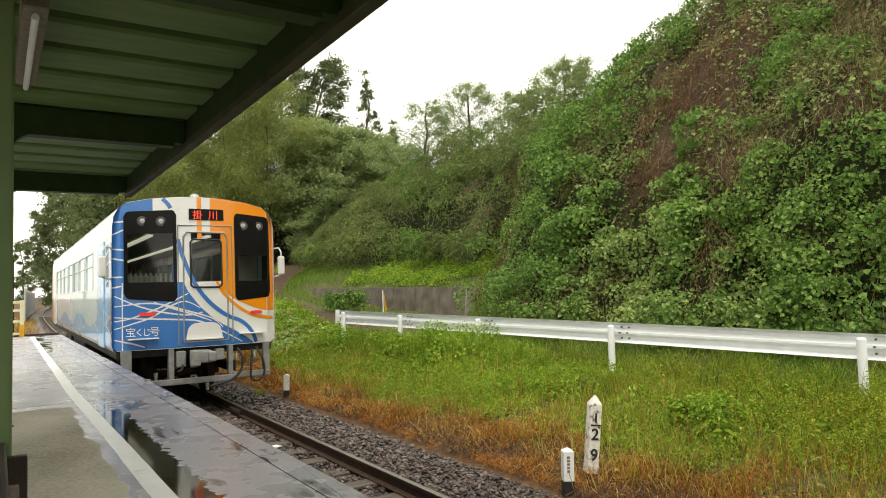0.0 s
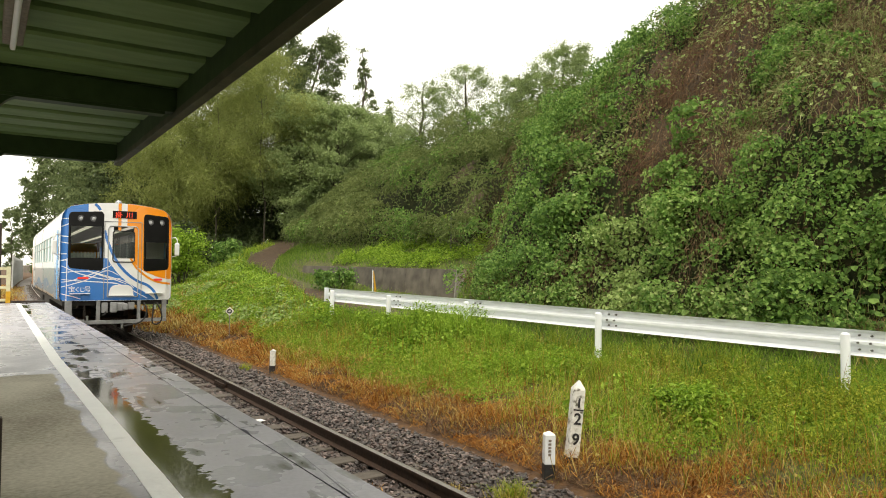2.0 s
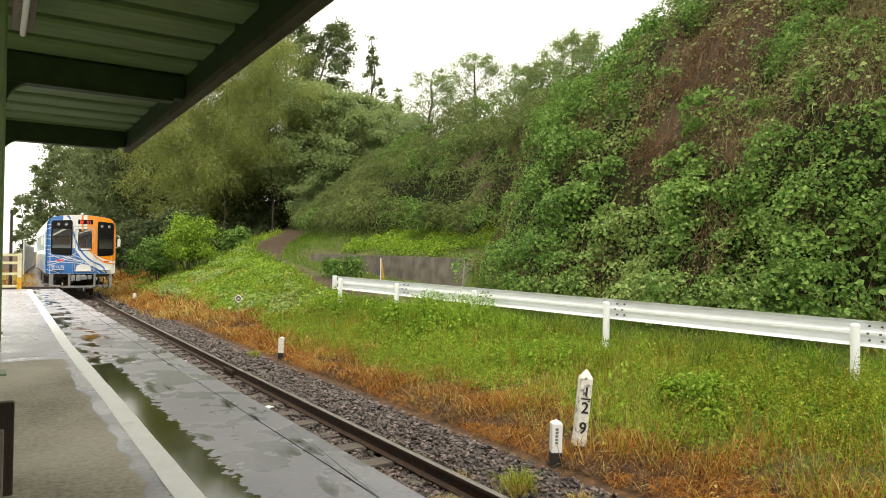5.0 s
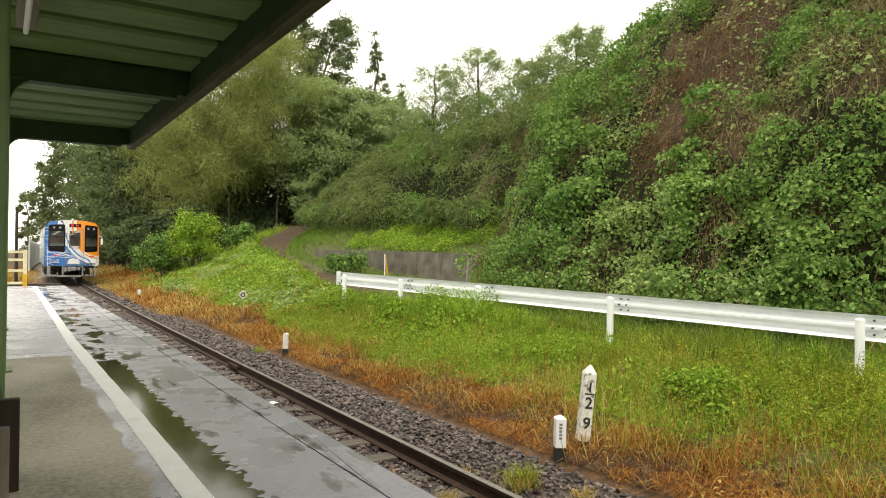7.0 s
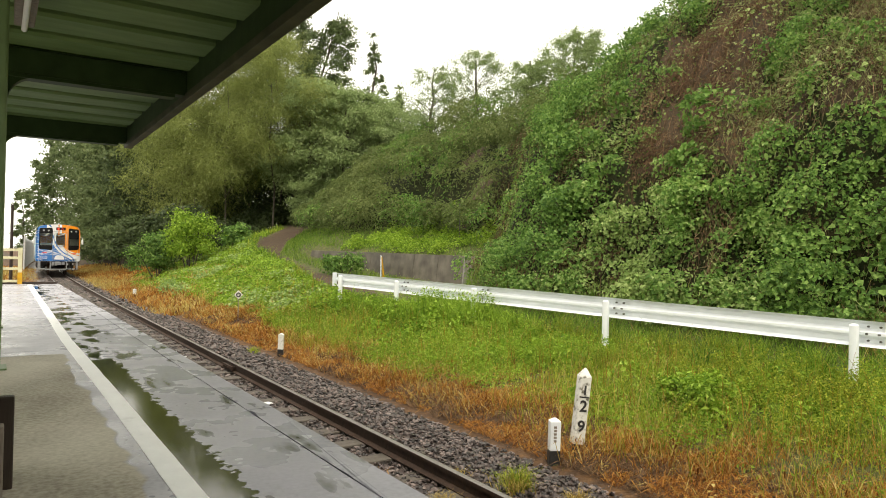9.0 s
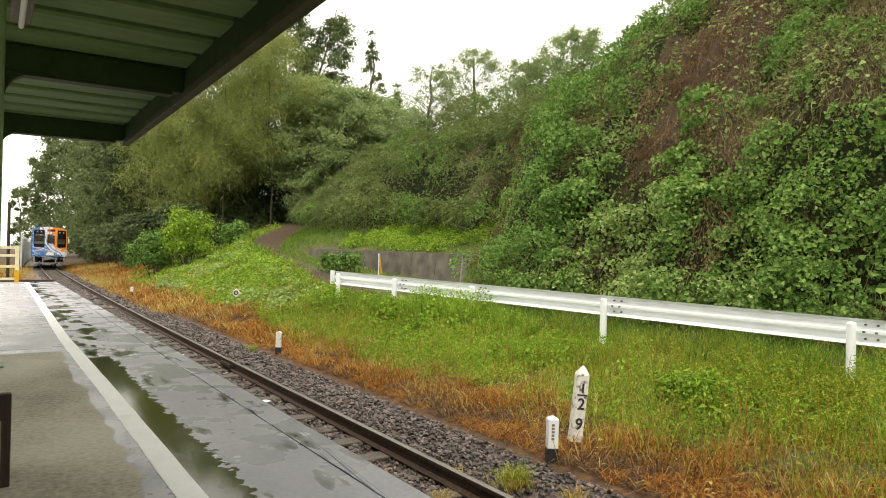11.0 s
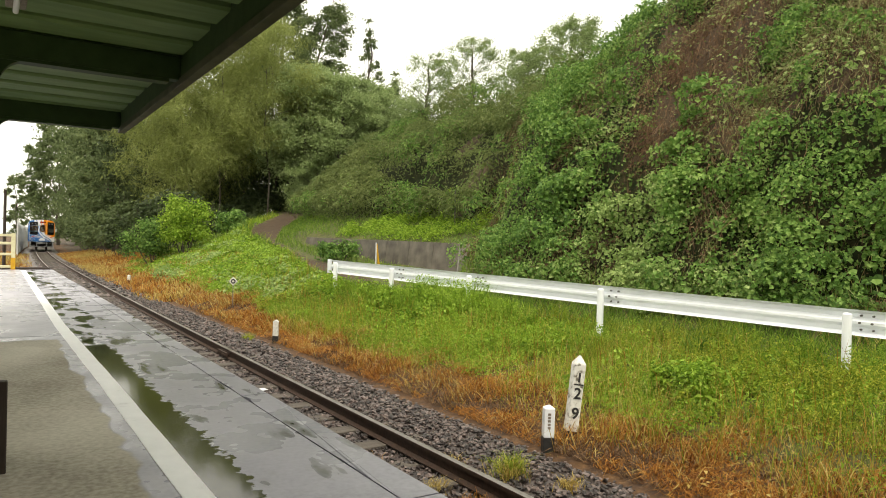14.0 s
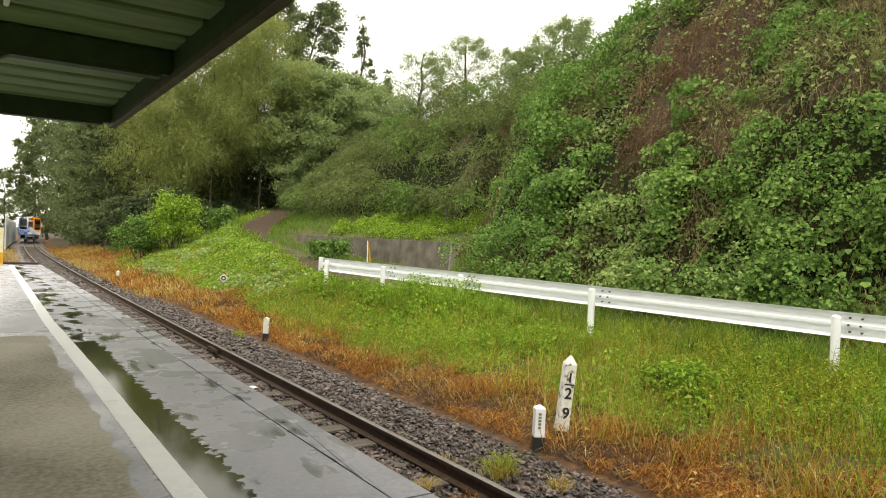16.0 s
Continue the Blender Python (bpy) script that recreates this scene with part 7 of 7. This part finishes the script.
# ---- weeds: broad leaves in the verge and on the terrace ----
def build_weeds():
    r = np.random.default_rng(77)
    w = empty("broad_weeds", 0, 0, 0, "low bright green broad-leaved weeds on the verge and terrace", "weeds", kind="stuff")
    spots = []
    for k in range(230):
        y = r.uniform(4, 44)
        gx, e = float(np.interp(y, YT, TABLE["gx"])), float(track_x(y)) + 2.9
        spots.append((r.uniform(e + 0.4, gx + 0.2), y, r.uniform(0.2, 0.5), r.uniform(0.12, 0.38)))
    for k in range(70):
        y = r.uniform(20.5, 30)
        x0, x1 = float(np.interp(y, YT, TABLE["tx"])) + 0.25, float(np.interp(y, YT, TABLE["fx"])) + 0.3
        spots.append((r.uniform(x0, x1), y, r.uniform(0.3, 0.6), r.uniform(0.2, 0.5)))
    for k in range(230):
        y = r.uniform(19, 38)
        gx = float(np.interp(y, YT, TABLE["gx"]))
        spots.append((r.uniform(3.4, gx - 0.1), y, r.uniform(0.3, 0.7), r.uniform(0.15, 0.35)))
    spots += [(5.2, 5.3, 0.42, 0.4), (5.45, 5.1, 0.4, 0.42), (4.95, 5.0, 0.35, 0.36), (5.0, 8.6, 0.4, 0.4), (4.8, 11.5, 0.4, 0.45)]
    for k in range(16):
        y = r.uniform(9.5, 16.5)
        spots.append((6.9 - 0.15 * y - r.uniform(0.25, 0.6), y, r.uniform(0.25, 0.4), r.uniform(0.45, 0.75)))
    at, nn, sz = [], [], []
    for x, y, rad, h in spots:
        n = int(60 + 260 * rad)
        a, d = r.uniform(0, 2 * math.pi, n), rad * np.sqrt(r.uniform(0, 1, n))
        px, py = x + np.cos(a) * d, y + np.sin(a) * d
        pz = ground(px, py) + h * r.uniform(0.3, 1.05, n) * (1 - 0.7 * (d / rad) ** 2)
        at.append(np.stack([px, py, pz], 1))
        nn.append(np.stack([np.cos(a) * 0.6, np.sin(a) * 0.6, np.ones(n)], 1) + r.normal(0, 0.35, (n, 3)))
        sz.append(r.uniform(0.05, 0.11, n) * (1 + y * 0.012))
    leaf_mesh("leaves", np.concatenate(at), np.concatenate(nn), np.concatenate(sz), M_WEED, w, 0.55, r=r)
    # tall weeds grown up against the guard rail
    m = 2600
    y = np.concatenate([r.uniform(10.0, 15.8, m // 2), r.choice([10.4, 11.5, 12.6, 13.6, 14.4], m - m // 2) + r.normal(0, 0.35, m - m // 2)])
    x = 6.9 - 0.15 * y - np.abs(r.normal(0.1, 0.22, m)) - 0.02
    blade_mesh("tall_weeds", np.stack([x, y, ground(x, y)], 1), r.uniform(0.35, 0.7, m) * np.where(np.abs(y - 11.9) < 1.1, 1.4, 1.0), r.uniform(0.05, 0.5, m), r.uniform(0.008, 0.016, m), M_WEED, w, r)
    k = r.uniform(0, 1, m) < 0.8
    at = np.stack([x, y, ground(x, y) + r.uniform(0.12, 0.55, m) * np.where(np.abs(y - 11.9) < 1.1, 1.5, 1.0)], 1)[k] + r.normal(0, 0.05, (k.sum(), 3)) * [1, 1, 0.3]
    leaf_mesh("weed_leaves", at, np.array([[-0.4, -0.3, 1.0]]) + r.normal(0, 0.5, at.shape), r.uniform(0.05, 0.1, len(at)), M_WEED, w, 0.35, r=r)
    # soft mounds of creeper over the far bank
    k = 260
    y = r.uniform(17, 40, k)
    gx = np.interp(y, YT, TABLE["gx"])
    lo = track_x(y) + np.interp(y, [17, 24, 40], [3.6, 3.2, 2.8])
    x = lo + (gx - lo) * r.uniform(0, 1, k)
    m_at, m_d, _ = cushion_leaves(x, y, r.uniform(0.25, 0.6, k), 420, r, 0.55, 0.15)
    pale = sines(m_at[:, 0] * 0.8, m_at[:, 1] * 0.6, 95) + r.normal(0, 0.25, len(m_at)) > -0.1
    for q, mt in ((pale, M_LIME), (~pale, M_WEED)):
        leaf_mesh("mound_leaves", m_at[q], m_d[q] * 0.6 + [-0.1, -0.2, 0.8] + r.normal(0, 0.3, m_d[q].shape), r.uniform(0.06, 0.13, q.sum()), mt, w, 0.7, r=r, full=True)
    # upright stems with many small leaves, standing above the sward in drifts
    k = 1500
    y = 2.5 + 15 * r.uniform(0, 1, k) ** 1.1
    gx = 6.9 - 0.15 * y
    lo = track_x(y) + 2.7 + 0.9 * np.clip((7 - y) / 3, 0, 1)
    x = lo + (gx - 0.15 - lo) * r.uniform(0, 1, k)
    q = sines(x * 1.2, y * 1.2, 97) + r.normal(0, 0.3, k) > -0.05
    x, y = x[q], y[q]
    h = r.uniform(0.22, 0.52, len(x)) * (0.75 + 0.35 * np.clip((x - track_x(y) - 3) / 2, 0, 1))
    foot = np.stack([x, y, ground(x, y)], 1)
    blade_mesh("weed_stems", foot, h, r.uniform(0.05, 0.3, len(x)), 0.006, M_GRASS, w, r)
    i = np.repeat(np.arange(len(x)), 46)
    f = r.uniform(0.25, 1.0, len(i))
    a = r.uniform(0, 2 * math.pi, len(i))
    d = (0.03 + 0.11 * np.sin(math.pi * np.clip(f, 0.15, 0.95))) * np.sqrt(r.uniform(0, 1, len(i)))
    at = foot[i] + np.stack([np.cos(a) * d, np.sin(a) * d, f * h[i] - 0.2 * d], 1)
    nn = np.stack([np.cos(a) * 0.5, np.sin(a) * 0.5, np.full(len(i), 0.9)], 1) + r.normal(0, 0.35, (len(i), 3))
    light = (sines(x * 0.9, y * 0.9, 99) > 0)[i]
    for q, mt in ((light, M_GRASS), (~light, M_WEED)):
        leaf_mesh("stem_leaves", at[q], nn[q], r.uniform(0.02, 0.05, q.sum()) * (1 + 0.03 * y[i][q]), mt, w, 0.4, r=r)
    # thin flowering grass over the sward
    k = 15000
    y = 2 + 15 * r.uniform(0, 1, k)
    gx = 6.9 - 0.15 * y
    lo = track_x(y) + 2.4
    x = lo + (gx - lo) * r.uniform(0, 1, k)
    q = sines(x * 1.6, y * 1.6, 98) + r.normal(0, 0.35, k) > 0.1
    dry = r.uniform(0, 1, k) < 0.3
    foot = np.stack([x, y, ground(x, y)], 1)
    for g, mt in ((q & ~dry, M_GRASS), (q & dry, M_STRAW)):
        blade_mesh("tall_grass", foot[g], r.uniform(0.25, 0.6, g.sum()), r.uniform(0.15, 0.9, g.sum()), r.uniform(0.004, 0.007, g.sum()), mt, w, r)
    # grass carpet of the terrace and of the strip between path and hill
    n = 25000
    y = r.uniform(0, 46, n)
    px, fx = np.interp(y, YT, TABLE["px"]), np.interp(y, YT, TABLE["fx"])
    x = px - 0.3 + (fx + 0.5 - px) * r.uniform(0, 1, n)
    wx, tx = np.interp(y, YT, TABLE["wx"]), np.interp(y, YT, TABLE["tx"])
    k = ~((y > 19.3) & (y < 32.2) & (x > wx - 0.35) & (x < tx + 0.02))
    x, y = x[k], y[k]
    at = np.stack([x, y, ground(x, y)], 1)
    blade_mesh("terrace_grass", at, r.uniform(0.1, 0.34, len(x)), r.uniform(0.2, 1.1, len(x)), 0.016, M_TERRACE, w, r)
    # a few tall seeded stalks and a big tuft
    m = 900
    y = r.uniform(2, 22, m)
    gx = np.interp(y, YT, TABLE["gx"])
    x = track_x(y) + 2.6 + (gx - 2.6) * r.uniform(0.2, 1.0, m)
    blade_mesh("stalks", np.stack([x, y, ground(x, y)], 1), r.uniform(0.4, 0.75, m), r.uniform(0.05, 0.4, m), 0.006, M_RUSTGRASS, w, r)
    m = 70
    x, y = 5.55 + r.normal(0, 0.06, m), 6.3 + r.normal(0, 0.06, m)
    blade_mesh("tuft", np.stack([x, y, ground(x, y)], 1), r.uniform(0.4, 0.75, m), r.uniform(0.5, 1.1, m), 0.016, M_TERRACE, w, r)

    # pale straw hanging at the foot of the bank
    m = 500
    x, y = 8.9 + r.normal(0, 0.3, m), 4.9 + r.normal(0, 0.6, m)
    blade_mesh("bank_straw", np.stack([x, y, ground(x, y)], 1), r.uniform(0.3, 0.85, m), r.uniform(0.4, 1.3, m), 0.01, M_STRAW, w, r)

    # tufts rooted in the ballast beside the rail
    for cx, cy, m, h, mt in ((1.05, 4.9, 260, 0.26, M_GRASS), (1.0, 4.85, 160, 0.2, M_STRAW), (1.25, 4.35, 120, 0.14, M_STRAW), (0.78, 5.5, 90, 0.12, M_STRAW), (0.3, 5.0, 120, 0.14, M_STRAW), (0.35, 4.5, 110, 0.13, M_RUSTGRASS), (0.1, 5.9, 90, 0.12, M_RUSTGRASS), (1.7, 14.6, 130, 0.2, M_GRASS), (2.15, 5.35, 160, 0.2, M_GRASS), (1.3, 3.6, 140, 0.16, M_RUSTGRASS)):
        d = np.abs(r.normal(0, 0.09, m))
        a = r.uniform(0, 2 * math.pi, m)
        blade_mesh("ballast_tuft", np.stack([cx + np.cos(a) * d, cy + np.sin(a) * d, np.full(m, float(bed_z(cx)) - 0.02)], 1), h * r.uniform(0.5, 1.2, m), r.uniform(0.3, 1.3, m), 0.006, mt, w, r)
    # dry lineside grass farther along the track, both sides
    n = 30000
    y = 24 + 62 * r.uniform(0, 1, n) ** 1.2
    side = r.uniform(0, 1, n) < 0.7
    x = track_x(y) + np.where(side, r.uniform(1.25, 5.2, n), -r.uniform(1.25, 5.0, n))
    k = sines(x * 0.9, y * 0.9, 85) + r.normal(0, 0.3, n) > 0
    at = np.stack([x, y, ground(x, y)], 1)
    blade_mesh("lineside_grass", at[k], r.uniform(0.12, 0.4, k.sum()), r.uniform(0.3, 1.2, k.sum()), 0.03, M_RUSTGRASS, w, r)
    k = ~k
    blade_mesh("lineside_grass", at[k], r.uniform(0.12, 0.4, k.sum()), r.uniform(0.3, 1.2, k.sum()), 0.03, M_STRAW, w, r)


build_weeds()


def build_scraps():
    for i, (x, y, s) in enumerate(((0.26, 9.47, 1.0), (0.25, 14.5, 1.2), (0.2, 15.4, 1.1))):
        t = empty("litter_scrap", x, y, float(bed_z(x)) + 0.01, "pale flattened scrap lying on the ballast", "litter", "scraps by the rail")
        bm = boxes((-0.09 * s, 0.09 * s, -0.05, 0.05, 0, 0.022, 0.008))
        for v in bm.verts:
            v.co.z += 0.012 * math.sin(v.co.x * 40 + i)
        part("scrap", bm, M_GUARD, t)
        t.rotation_euler = (0.1, 0.05, 0.5 + i)


build_scraps()


def scatter_near_stones():
    """The stones of the shoulder closest to the platform's middle, each by itself."""
    r = np.random.default_rng(15)
    meshes = []
    for v, f in STONES:
        me = bpy.data.meshes.new("stone")
        me.from_pydata([tuple(q) for q in v], [], [tuple(int(i) for i in t) for t in f])
        me.materials.append(M_STONE)
        meshes.append(me)
    for k in range(290):
        y, d = r.uniform(2.4, 7.2), r.uniform(0.75, 1.9)
        ob = new("stone", meshes[k % len(meshes)])
        ob.parent = track_bed
        s = r.uniform(0.018, 0.036)
        ob.matrix_local = pose(float(track_x(y)) + d, y, float(bed_z(d)) + 0.012, *r.uniform(-40, 40, 2), r.uniform(0, 360)) @ Matrix.Diagonal((s, s, s, 1))


scatter_near_stones()


# ---- what moves: the railcar leaves along the curve, its wheels roll ----
def motions():
    def car(y):
        a, b = along(y + 2.9).translation, along(y + 15.1).translation
        turn = math.degrees(math.atan2(b.x - a.x, b.y - a.y))
        d = (b - a).normalized()
        p = a - d * 2.9
        return pose(p.x, p.y, 0, 0, 0, -turn)

    walk(railcar, [(i * 0.5, car(train_at(i * 0.5))) for i in range(33)])
    for w in wheelsets:
        x, y, z = w.location
        rows = []
        for i in range(321):
            t = i * 0.05
            rows.append((t, Matrix.Translation((x, y, z)) @ Matrix.Rotation(-(train_at(t) - 12.82) / 0.43, 4, "X")))
        walk(w, rows)


motions()
